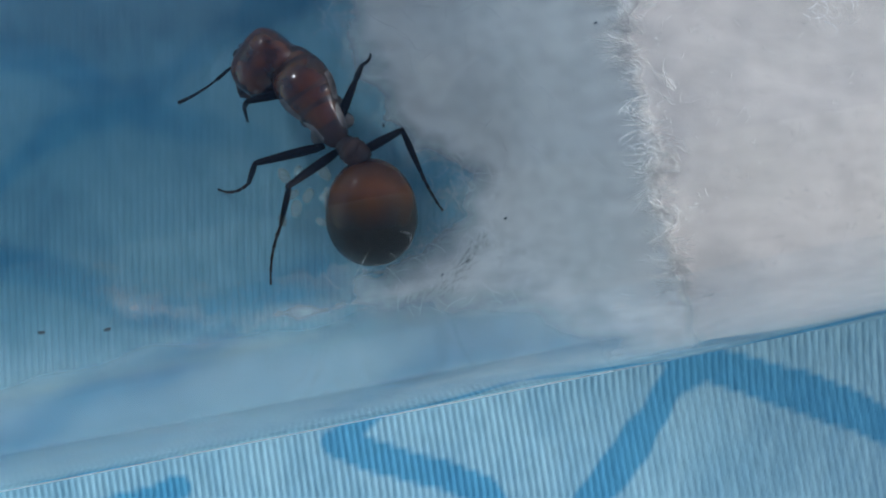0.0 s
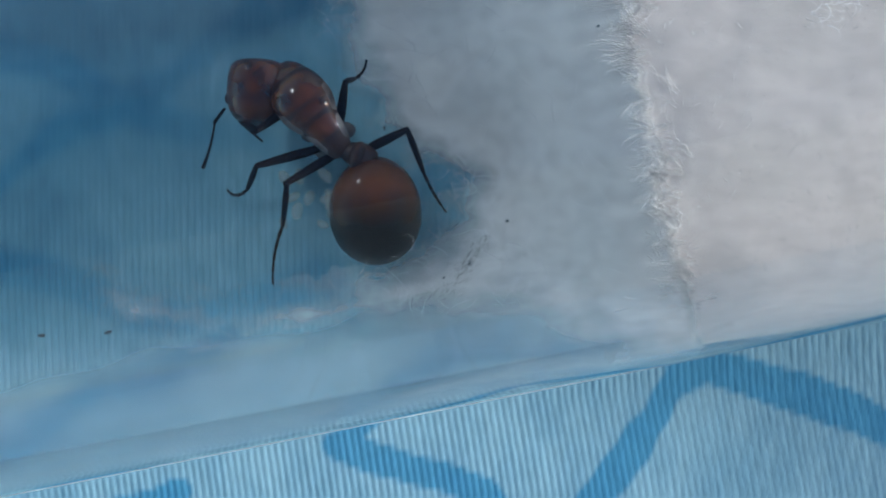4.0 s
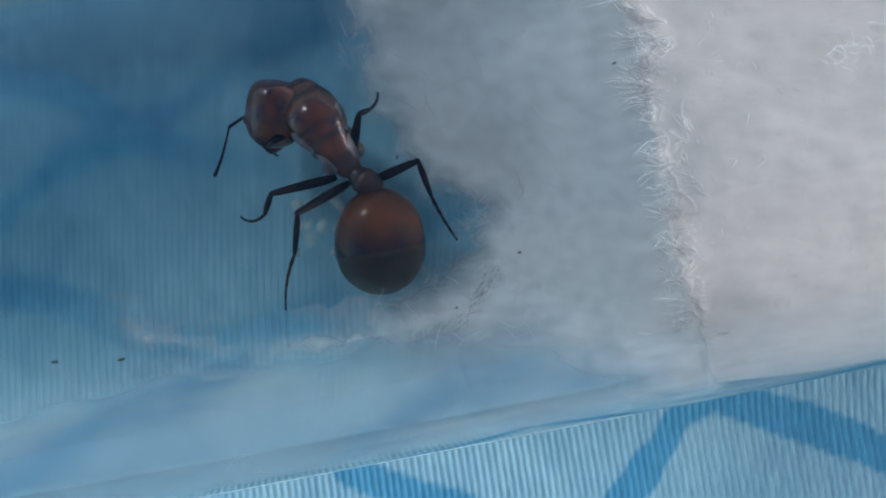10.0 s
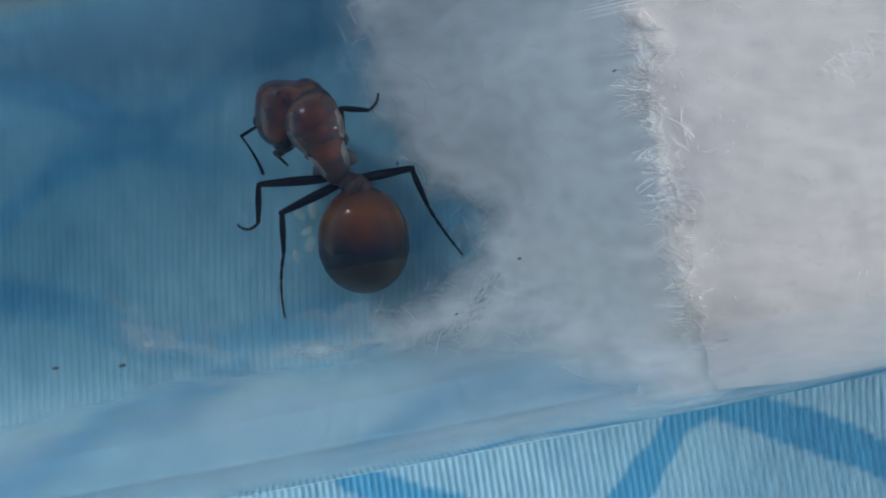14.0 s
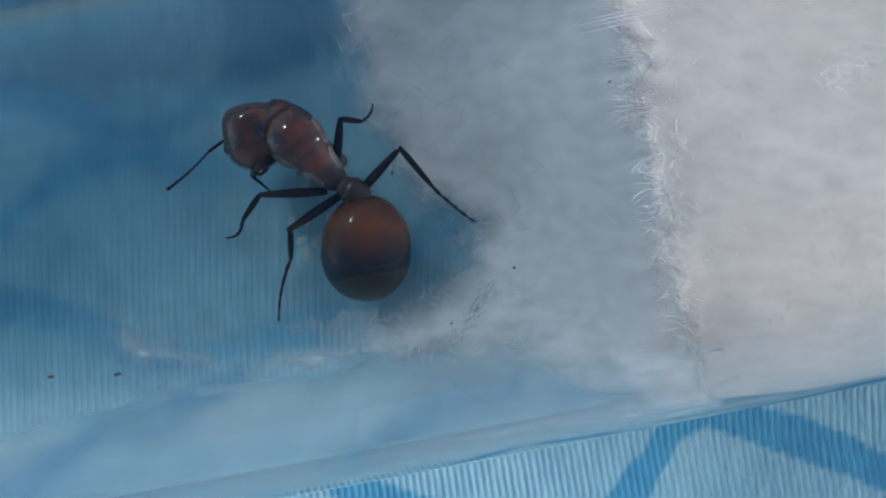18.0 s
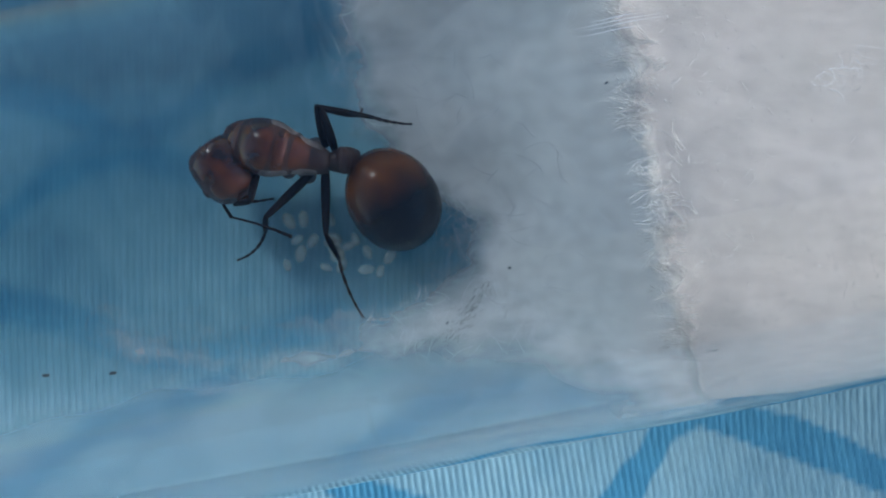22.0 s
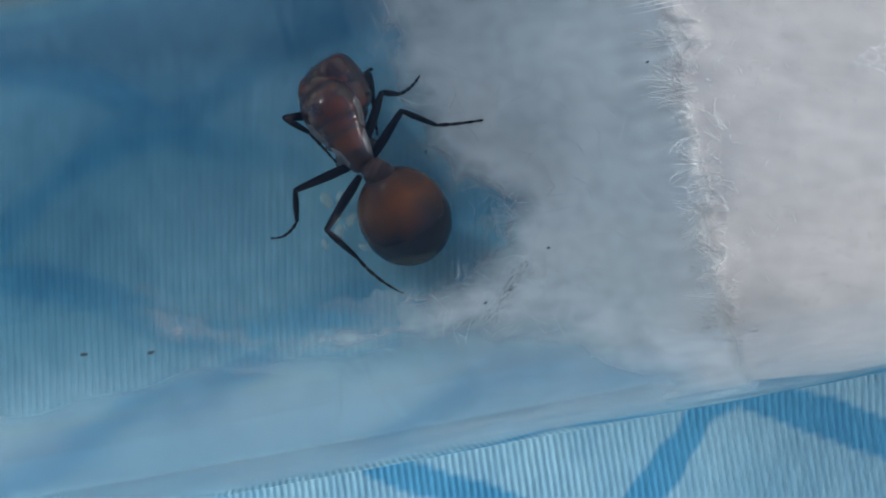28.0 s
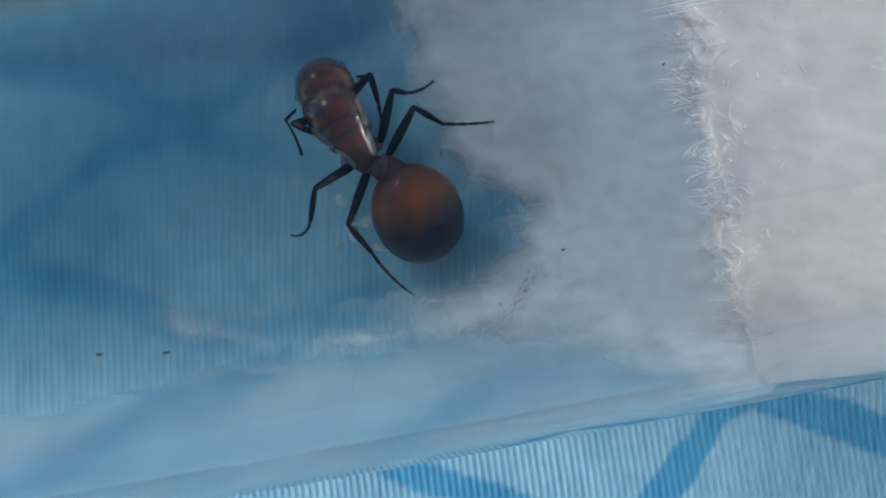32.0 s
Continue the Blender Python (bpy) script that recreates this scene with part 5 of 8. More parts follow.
    walk(L2_F, [
        (0, seg(-0.45, 7.99, 2.92, -3.24, 7.28, 3.31)),
        (0.5, seg(-0.61, 8.02, 2.93, -3.11, 7.20, 4.10)),
        (1, seg(-0.55, 7.81, 2.93, -3.21, 7.37, 4.07)),
        (1.5, seg(-0.42, 7.77, 2.91, -3.36, 7.60, 3.36)),
        (2, seg(-0.42, 7.77, 2.91, -3.36, 7.60, 3.36)),
        (2.5, seg(-0.61, 8.02, 2.93, -3.11, 7.20, 4.10)),
        (3.5, seg(-0.61, 8.02, 2.93, -3.11, 7.20, 4.10)),
        (5.5, seg(-0.63, 8.07, 2.93, -3.19, 7.34, 4.07)),
        (13.4, seg(-0.63, 8.07, 2.93, -3.19, 7.34, 4.07)),
        (14, seg(-0.96, 8.32, 2.92, -3.77, 8.03, 3.80)),
        (15.5, seg(-0.96, 8.32, 2.92, -3.77, 8.03, 3.80)),
        (17, seg(-0.87, 8.24, 2.90, -3.62, 7.81, 3.86)),
        (17.5, seg(-0.98, 8.39, 2.91, -3.45, 7.07, 3.15)),
        (17.75, seg(-0.93, 8.28, 2.92, -3.50, 7.49, 3.71)),
        (18, seg(-0.87, 8.17, 2.92, -3.49, 7.97, 4.28)),
        (18.5, seg(-0.84, 8.18, 2.91, -3.67, 7.78, 3.64)),
        (19, seg(-1.04, 8.20, 2.90, -3.98, 7.92, 3.21)),
        (19.25, seg(-1.01, 8.29, 2.90, -3.72, 7.46, 3.76)),
        (19.5, seg(-0.97, 8.38, 2.91, -3.15, 7.13, 4.18)),
        (20, seg(-0.92, 8.20, 2.90, -3.23, 7.35, 4.37)),
        (20.5, seg(-0.92, 8.20, 2.90, -3.23, 7.35, 4.37)),
        (21, seg(-0.92, 8.68, 2.90, -3.09, 7.05, 3.94)),
        (21.5, seg(-1.15, 9.15, 2.90, -3.24, 7.26, 3.61)),
        (22, seg(-1.18, 9.04, 2.87, -3.16, 7.03, 3.59)),
        (22.25, seg(-1.19, 8.83, 2.89, -2.92, 6.97, 4.31)),
        (22.5, seg(-1.21, 8.63, 2.90, -2.55, 7.04, 4.93)),
        (22.75, seg(-1.15, 8.84, 2.88, -2.96, 6.89, 4.06)),
        (23, seg(-1.10, 9.05, 2.85, -3.14, 6.99, 3.04)),
        (23.5, seg(-1.07, 8.70, 2.88, -3.30, 7.33, 4.15)),
        (24, seg(-1.10, 8.63, 2.85, -3.42, 7.32, 3.99)),
        (25, seg(-1.06, 8.46, 2.85, -3.52, 7.28, 3.83)),
        (28.2, seg(-1.06, 8.46, 2.85, -3.52, 7.28, 3.83)),
        (29, seg(-1.35, 8.77, 2.74, -3.32, 7.39, 4.37)),
        (32, seg(-1.35, 8.77, 2.74, -3.32, 7.39, 4.37))])
    walk(L2_T, [
        (0, seg(-3.24, 7.28, 3.31, -3.82, 6.57, 1.47)),
        (0.5, seg(-3.11, 7.20, 4.10, -3.81, 6.32, 2.37)),
        (1, seg(-3.21, 7.37, 4.07, -3.68, 6.45, 2.29)),
        (1.5, seg(-3.36, 7.60, 3.36, -3.79, 6.54, 1.65)),
        (2, seg(-3.36, 7.60, 3.36, -3.79, 6.54, 1.65)),
        (2.5, seg(-3.11, 7.20, 4.10, -3.81, 6.32, 2.37)),
        (3.5, seg(-3.11, 7.20, 4.10, -3.81, 6.32, 2.37)),
        (5.5, seg(-3.19, 7.34, 4.07, -3.67, 6.53, 2.24)),
        (13.4, seg(-3.19, 7.34, 4.07, -3.67, 6.53, 2.24)),
        (14, seg(-3.77, 8.03, 3.80, -3.93, 6.45, 2.49)),
        (15.5, seg(-3.77, 8.03, 3.80, -3.93, 6.45, 2.49)),
        (17, seg(-3.62, 7.81, 3.86, -3.86, 6.61, 2.20)),
        (17.5, seg(-3.45, 7.07, 3.15, -3.91, 6.37, 1.27)),
        (17.75, seg(-3.50, 7.49, 3.71, -4.18, 6.63, 1.97)),
        (18, seg(-3.49, 7.97, 4.28, -4.38, 6.95, 2.72)),
        (18.5, seg(-3.67, 7.78, 3.64, -4.76, 6.62, 2.34)),
        (19, seg(-3.98, 7.92, 3.21, -4.91, 7.11, 1.55)),
        (19.25, seg(-3.72, 7.46, 3.76, -4.39, 6.52, 2.04)),
        (19.5, seg(-3.15, 7.13, 4.18, -3.54, 6.09, 2.44)),
        (20, seg(-3.23, 7.35, 4.37, -3.48, 5.96, 2.87)),
        (20.5, seg(-3.23, 7.35, 4.37, -3.48, 5.96, 2.87)),
        (21, seg(-3.09, 7.05, 3.94, -3.62, 6.13, 2.17)),
        (21.5, seg(-3.24, 7.26, 3.61, -3.46, 6.34, 1.78)),
        (22, seg(-3.16, 7.03, 3.59, -3.34, 6.43, 1.63)),
        (22.25, seg(-2.92, 6.97, 4.31, -3.44, 6.20, 2.48)),
        (22.5, seg(-2.55, 7.04, 4.93, -3.39, 6.13, 3.29)),
        (22.75, seg(-2.96, 6.89, 4.06, -3.64, 5.90, 2.40)),
        (23, seg(-3.14, 6.99, 3.04, -3.66, 5.91, 1.36)),
        (23.5, seg(-3.30, 7.33, 4.15, -3.50, 6.05, 2.55)),
        (24, seg(-3.42, 7.32, 3.99, -3.50, 5.92, 2.48)),
        (25, seg(-3.52, 7.28, 3.83, -3.58, 6.01, 2.21)),
        (28.2, seg(-3.52, 7.28, 3.83, -3.58, 6.01, 2.21)),
        (29, seg(-3.32, 7.39, 4.37, -3.61, 6.00, 2.88)),
        (32, seg(-3.32, 7.39, 4.37, -3.61, 6.00, 2.88))])
    walk(L2_S, [
        (0, seg(-3.82, 6.57, 1.46, -5.41, 6.43, -0.03)),
        (0.5, seg(-3.82, 6.32, 2.37, -4.93, 6.46, 0.50)),
        (1, seg(-3.68, 6.45, 2.29, -4.92, 6.47, 0.50)),
        (1.5, seg(-3.79, 6.53, 1.65, -5.30, 6.48, 0.08)),
        (2, seg(-3.79, 6.53, 1.65, -5.30, 6.48, 0.08)),
        (2.5, seg(-3.82, 6.32, 2.37, -4.93, 6.46, 0.50)),
        (3.5, seg(-3.82, 6.32, 2.37, -4.93, 6.46, 0.50)),
        (5.5, seg(-3.67, 6.53, 2.24, -4.95, 6.51, 0.47)),
        (13.4, seg(-3.67, 6.53, 2.24, -4.95, 6.51, 0.47)),
        (14, seg(-3.93, 6.46, 2.49, -5.04, 6.40, 0.62)),
        (15.5, seg(-3.93, 6.46, 2.49, -5.04, 6.40, 0.62)),
        (17, seg(-3.86, 6.62, 2.21, -5.14, 6.14, 0.50)),
        (17.5, seg(-3.91, 6.36, 1.27, -5.69, 5.89, 0.09)),
        (17.75, seg(-4.18, 6.63, 1.97, -5.57, 6.00, 0.40)),
        (18, seg(-4.38, 6.95, 2.72, -5.28, 6.22, 0.87)),
        (18.5, seg(-4.77, 6.62, 2.33, -6.00, 6.17, 0.59)),
        (19, seg(-4.91, 7.11, 1.56, -6.61, 7.06, 0.19)),
        (19.25, seg(-4.39, 6.52, 2.04, -5.81, 6.12, 0.43)),
        (19.5, seg(-3.54, 6.09, 2.43, -4.59, 5.36, 0.66)),
        (20, seg(-3.48, 5.96, 2.87, -4.51, 5.45, 1.02)),
        (20.5, seg(-3.48, 5.96, 2.87, -4.51, 5.45, 1.02)),
        (21, seg(-3.62, 6.13, 2.17, -4.71, 5.29, 0.48)),
        (21.5, seg(-3.46, 6.34, 1.78, -4.72, 5.23, 0.40)),
        (22, seg(-3.34, 6.43, 1.63, -4.71, 5.21, 0.45)),
        (22.25, seg(-3.44, 6.20, 2.48, -4.60, 5.27, 0.88)),
        (22.5, seg(-3.39, 6.13, 3.29, -4.27, 5.56, 1.38)),
        (22.75, seg(-3.64, 5.90, 2.40, -4.90, 5.12, 0.79)),
        (23, seg(-3.66, 5.91, 1.35, -5.22, 4.97, 0.15)),
        (23.5, seg(-3.50, 6.05, 2.56, -4.61, 5.44, 0.78)),
        (24, seg(-3.50, 5.93, 2.49, -4.70, 5.37, 0.75)),
        (25, seg(-3.58, 6.01, 2.21, -4.84, 5.28, 0.58)),
        (28.2, seg(-3.58, 6.01, 2.21, -4.84, 5.28, 0.58)),
        (29, seg(-3.61, 6.00, 2.89, -4.58, 5.44, 1.02)),
        (32, seg(-3.61, 6.00, 2.89, -4.58, 5.44, 1.02))])
    walk(L3_F, [
        (0, seg(0.21, 7.80, 2.86, -1.65, 6.27, 4.29)),
        (0.5, seg(0.21, 7.88, 2.86, -1.80, 6.48, 4.26)),
        (1, seg(0.09, 7.61, 2.88, -2.07, 6.41, 4.31)),
        (1.5, seg(0.04, 7.52, 2.86, -2.35, 6.46, 4.07)),
        (2, seg(0.04, 7.52, 2.86, -2.35, 6.46, 4.07)),
        (2.5, seg(0.21, 7.88, 2.86, -1.80, 6.48, 4.26)),
        (3.5, seg(0.21, 7.88, 2.86, -1.80, 6.48, 4.26)),
        (5.5, seg(-0.07, 7.82, 2.89, -2.02, 6.53, 4.50)),
        (13.4, seg(-0.07, 7.82, 2.89, -2.02, 6.53, 4.50)),
        (13.7, seg(-0.19, 7.99, 2.88, -2.50, 6.66, 3.84)),
        (14, seg(-0.31, 8.16, 2.86, -2.85, 6.87, 3.12)),
        (15.5, seg(-0.31, 8.16, 2.86, -2.85, 6.87, 3.12)),
        (17, seg(-0.28, 8.13, 2.84, -2.81, 6.82, 3.07)),
        (17.25, seg(-0.30, 8.10, 2.84, -2.59, 6.62, 3.70)),
        (17.5, seg(-0.32, 8.08, 2.84, -2.19, 6.54, 4.26)),
        (18, seg(-0.17, 8.04, 2.84, -2.21, 6.56, 4.10)),
        (18.5, seg(-0.28, 7.97, 2.86, -2.30, 6.69, 4.40)),
        (19, seg(-0.37, 8.19, 2.78, -2.27, 6.58, 4.04)),
        (19.5, seg(-0.29, 8.16, 2.84, -2.21, 6.66, 4.23)),
        (20, seg(-0.30, 8.06, 2.82, -2.43, 6.66, 4.04)),
        (20.5, seg(-0.30, 8.06, 2.82, -2.43, 6.66, 4.04)),
        (21, seg(-0.23, 8.53, 2.78, -2.16, 6.58, 3.86)),
        (21.25, seg(-0.46, 8.95, 2.81, -1.58, 6.29, 3.41)),
        (21.5, seg(-0.69, 9.38, 2.85, -0.82, 6.45, 2.86)),
        (22, seg(-0.70, 9.23, 2.81, -0.63, 6.33, 3.32)),
        (22.5, seg(-0.68, 8.95, 2.83, -1.01, 6.03, 2.89)),
        (23, seg(-0.72, 8.97, 2.84, -1.08, 6.05, 2.89)),
        (23.5, seg(-0.63, 8.47, 2.83, -1.84, 5.81, 3.18)),
        (24, seg(-0.73, 8.14, 2.78, -2.01, 5.68, 3.75)),
        (25, seg(-0.90, 7.87, 2.85, -2.18, 5.62, 4.26)),
        (28.2, seg(-0.90, 7.87, 2.85, -2.18, 5.62, 4.26)),
        (29, seg(-1.13, 8.40, 2.75, -1.92, 5.88, 4.05)),
        (32, seg(-1.13, 8.40, 2.75, -1.92, 5.88, 4.05))])
    walk(L3_T, [
        (0, seg(-1.65, 6.27, 4.29, -2.26, 4.67, 2.70)),
        (0.5, seg(-1.80, 6.48, 4.26, -2.21, 4.80, 2.69)),
        (1, seg(-2.07, 6.41, 4.31, -2.36, 4.86, 2.59)),
        (1.5, seg(-2.35, 6.46, 4.07, -2.53, 4.79, 2.46)),
        (2, seg(-2.35, 6.46, 4.07, -2.53, 4.79, 2.46)),
        (2.5, seg(-1.80, 6.48, 4.26, -2.21, 4.80, 2.69)),
        (3.5, seg(-1.80, 6.48, 4.26, -2.21, 4.80, 2.69)),
        (5.5, seg(-2.02, 6.53, 4.50, -2.31, 4.82, 2.95)),
        (13.4, seg(-2.02, 6.53, 4.50, -2.31, 4.82, 2.95)),
        (13.7, seg(-2.50, 6.66, 3.84, -2.69, 4.94, 2.29)),
        (14, seg(-2.85, 6.87, 3.12, -2.94, 5.14, 1.56)),
        (15.5, seg(-2.85, 6.87, 3.12, -2.94, 5.14, 1.56)),
        (17, seg(-2.81, 6.82, 3.07, -2.84, 5.16, 1.43)),
        (17.25, seg(-2.59, 6.62, 3.70, -2.73, 5.03, 2.01)),
        (17.5, seg(-2.19, 6.54, 4.26, -2.45, 5.02, 2.52)),
        (18, seg(-2.21, 6.56, 4.10, -2.37, 5.27, 2.16)),
        (18.5, seg(-2.30, 6.69, 4.40, -2.41, 4.93, 2.87)),
        (19, seg(-2.27, 6.58, 4.04, -2.39, 5.04, 2.30)),
        (19.5, seg(-2.21, 6.66, 4.23, -2.43, 5.00, 2.61)),
        (20, seg(-2.43, 6.66, 4.04, -2.67, 5.12, 2.31)),
        (20.5, seg(-2.43, 6.66, 4.04, -2.67, 5.12, 2.31)),
        (21, seg(-2.16, 6.58, 3.86, -2.40, 4.92, 2.24)),
        (21.25, seg(-1.58, 6.29, 3.41, -1.36, 4.76, 1.66)),
        (21.5, seg(-0.82, 6.45, 2.86, -0.14, 5.12, 1.07)),
        (22, seg(-0.63, 6.33, 3.32, -0.16, 5.27, 1.30)),
        (22.5, seg(-1.01, 6.03, 2.89, -0.12, 4.70, 1.19)),
        (23, seg(-1.08, 6.05, 2.89, -0.25, 4.45, 1.41)),
        (23.5, seg(-1.84, 5.81, 3.18, -0.91, 4.73, 1.34)),
        (24, seg(-2.01, 5.68, 3.75, -0.91, 4.49, 2.07)),
        (25, seg(-2.18, 5.62, 4.26, -0.95, 4.45, 2.66)),
        (28.2, seg(-2.18, 5.62, 4.26, -0.95, 4.45, 2.66)),
        (29, seg(-1.92, 5.88, 4.05, -0.99, 4.70, 2.26)),
        (32, seg(-1.92, 5.88, 4.05, -0.99, 4.70, 2.26))])
    walk(L3_S, [
        (0, seg(-2.26, 4.67, 2.70, -2.85, 2.20, 1.55)),
        (0.5, seg(-2.21, 4.80, 2.69, -2.80, 2.30, 1.59)),
        (1, seg(-2.36, 4.86, 2.59, -2.86, 2.30, 1.59)),
        (1.5, seg(-2.53, 4.79, 2.46, -2.84, 2.17, 1.52)),
        (2, seg(-2.53, 4.79, 2.46, -2.84, 2.17, 1.52)),
        (2.5, seg(-2.21, 4.80, 2.69, -2.80, 2.30, 1.59)),
        (3.5, seg(-2.21, 4.80, 2.69, -2.80, 2.30, 1.59)),
        (5.5, seg(-2.31, 4.82, 2.95, -2.81, 2.42, 1.61)),
        (13.4, seg(-2.31, 4.82, 2.95, -2.81, 2.42, 1.61)),
        (13.7, seg(-2.69, 4.94, 2.29, -2.92, 2.25, 1.58)),
        (14, seg(-2.94, 5.14, 1.56, -2.87, 2.34, 1.53)),
        (15.5, seg(-2.94, 5.14, 1.56, -2.87, 2.34, 1.53)),
        (17, seg(-2.84, 5.16, 1.43, -3.02, 2.38, 1.39)),
        (17.25, seg(-2.73, 5.03, 2.01, -3.05, 2.30, 1.51)),
        (17.5, seg(-2.45, 5.01, 2.51, -2.89, 2.42, 1.57)),
        (18, seg(-2.38, 5.27, 2.15, -2.93, 2.59, 1.58)),
        (18.5, seg(-2.41, 4.93, 2.87, -2.76, 2.42, 1.68)),
        (19, seg(-2.39, 5.04, 2.30, -2.95, 2.41, 1.54)),
        (19.5, seg(-2.43, 5.00, 2.61, -2.99, 2.54, 1.42)),
        (20, seg(-2.67, 5.12, 2.31, -2.97, 2.47, 1.49)),
        (20.5, seg(-2.67, 5.12, 2.31, -2.97, 2.47, 1.49)),
        (21, seg(-2.40, 4.92, 2.24, -3.04, 2.28, 1.58)),
        (21.25, seg(-1.36, 4.76, 1.66, -1.16, 1.97, 1.64)),
        (21.5, seg(-0.14, 5.13, 1.07, 0.86, 2.59, 1.68)),
        (22, seg(-0.16, 5.26, 1.29, 0.94, 2.72, 1.62)),
        (22.5, seg(-0.12, 4.70, 1.20, 1.14, 2.26, 1.70)),
        (23, seg(-0.25, 4.45, 1.41, 1.32, 2.15, 1.64)),
        (23.5, seg(-0.90, 4.73, 1.33, 1.08, 2.78, 1.57)),
        (24, seg(-0.90, 4.49, 2.07, 1.12, 2.65, 1.48)),
        (25, seg(-0.95, 4.45, 2.66, 0.99, 2.90, 1.39)),
        (28.2, seg(-0.95, 4.45, 2.66, 0.99, 2.90, 1.39)),
        (29, seg(-0.99, 4.69, 2.25, 0.93, 2.81, 1.48)),
        (32, seg(-0.99, 4.69, 2.25, 0.93, 2.81, 1.48))])
    walk(R1_F, [
        (0, seg(-0.82, 10.95, 2.57, -2.26, 11.55, 1.88)),
        (0.5, seg(-0.68, 10.74, 2.56, -2.13, 11.10, 1.77)),
        (1, seg(-0.79, 10.74, 2.56, -2.25, 11.01, 1.72)),
        (1.5, seg(-0.61, 10.79, 2.56, -2.04, 10.98, 1.66)),
        (2, seg(-0.54, 10.73, 2.57, -1.97, 11.05, 1.71)),
        (2.5, seg(-0.75, 10.62, 2.56, -2.26, 10.63, 1.78)),
        (3, seg(-0.97, 10.61, 2.57, -2.54, 10.72, 1.91)),
        (3.5, seg(-0.97, 10.46, 2.56, -2.53, 10.62, 1.90)),
        (5.5, seg(-1.26, 10.94, 2.56, -2.78, 10.90, 1.78)),
        (6, seg(-1.20, 11.02, 2.56, -2.72, 10.94, 1.79)),
        (7, seg(-1.23, 11.03, 2.56, -2.75, 10.95, 1.80)),
        (8, seg(-1.17, 11.01, 2.56, -2.68, 10.97, 1.80)),
        (9, seg(-1.16, 11.06, 2.56, -2.67, 11.04, 1.80)),
        (10, seg(-1.15, 11.04, 2.56, -2.67, 11.06, 1.79)),
        (11, seg(-1.15, 11.02, 2.56, -2.67, 11.03, 1.80)),
        (12, seg(-1.14, 11.04, 2.56, -2.66, 11.05, 1.80)),
        (13, seg(-1.04, 11.10, 2.56, -2.56, 11.11, 1.81)),
        (13.4, seg(-0.93, 11.13, 2.56, -2.44, 11.18, 1.79)),
        (14, seg(-1.16, 11.18, 2.55, -2.59, 11.34, 1.64)),
        (14.5, seg(-1.19, 11.43, 2.55, -2.64, 11.47, 1.66)),
        (16.5, seg(-1.34, 11.27, 2.56, -2.72, 11.43, 1.58)),
        (17, seg(-1.30, 11.24, 2.56, -2.68, 11.42, 1.58)),
        (17.5, seg(-1.96, 10.86, 2.55, -3.48, 10.75, 1.81)),
        (18, seg(-1.98, 10.98, 2.55, -3.48, 10.82, 1.77)),
        (18.5, seg(-1.39, 11.54, 2.55, -2.83, 11.65, 1.66)),
        (19, seg(-1.95, 11.19, 2.56, -3.47, 10.94, 1.84)),
        (19.5, seg(-1.76, 11.69, 2.55, -3.23, 11.73, 1.69)),
        (20, seg(-1.51, 11.58, 2.56, -2.86, 11.62, 1.53)),
        (20.5, seg(-1.37, 11.50, 2.56, -2.73, 11.54, 1.53)),
        (20.75, seg(-1.69, 11.33, 2.56, -3.15, 11.32, 1.69)),
        (21, seg(-2.01, 11.16, 2.56, -3.55, 11.10, 1.85)),
        (21.25, seg(-2.72, 11.03, 2.56, -4.13, 10.49, 1.77)),
        (21.5, seg(-3.43, 10.89, 2.55, -4.59, 9.93, 1.76)),
        (22, seg(-3.34, 10.54, 2.56, -4.52, 9.58, 1.81)),
        (22.5, seg(-3.40, 9.98, 2.56, -4.24, 8.69, 1.85)),
        (22.75, seg(-3.20, 10.46, 2.56, -4.37, 9.52, 1.76)),
        (23, seg(-3.00, 10.93, 2.56, -4.40, 10.44, 1.74)),
        (23.1, seg(-2.89, 10.98, 2.57, -4.52, 10.75, 2.14)),
        (23.2, seg(-2.65, 11.10, 2.59, -4.19, 11.53, 3.18)),
        (23.3, seg(-2.36, 11.25, 2.62, -2.79, 12.15, 3.99)),
        (23.4, seg(-2.12, 11.37, 2.64, -1.34, 12.18, 3.92)),
        (23.5, seg(-2.01, 11.42, 2.65, -0.81, 12.05, 3.68)),
        (24, seg(-1.83, 11.27, 2.66, -0.36, 12.07, 2.98)),
        (25, seg(-1.79, 11.20, 2.65, -0.47, 12.26, 2.71)),
        (25.5, seg(-1.80, 11.18, 2.65, -0.47, 12.23, 2.82)),
        (28, seg(-1.70, 11.14, 2.65, -0.47, 12.31, 2.73)),
        (29, seg(-1.75, 11.08, 2.66, -0.53, 12.25, 2.91)),
        (30, seg(-2.16, 11.14, 2.66, -1.02, 12.40, 2.74)),
        (31, seg(-2.09, 11.16, 2.65, -0.89, 12.37, 2.74)),
        (32, seg(-2.28, 11.13, 2.66, -1.12, 12.37, 2.74))])
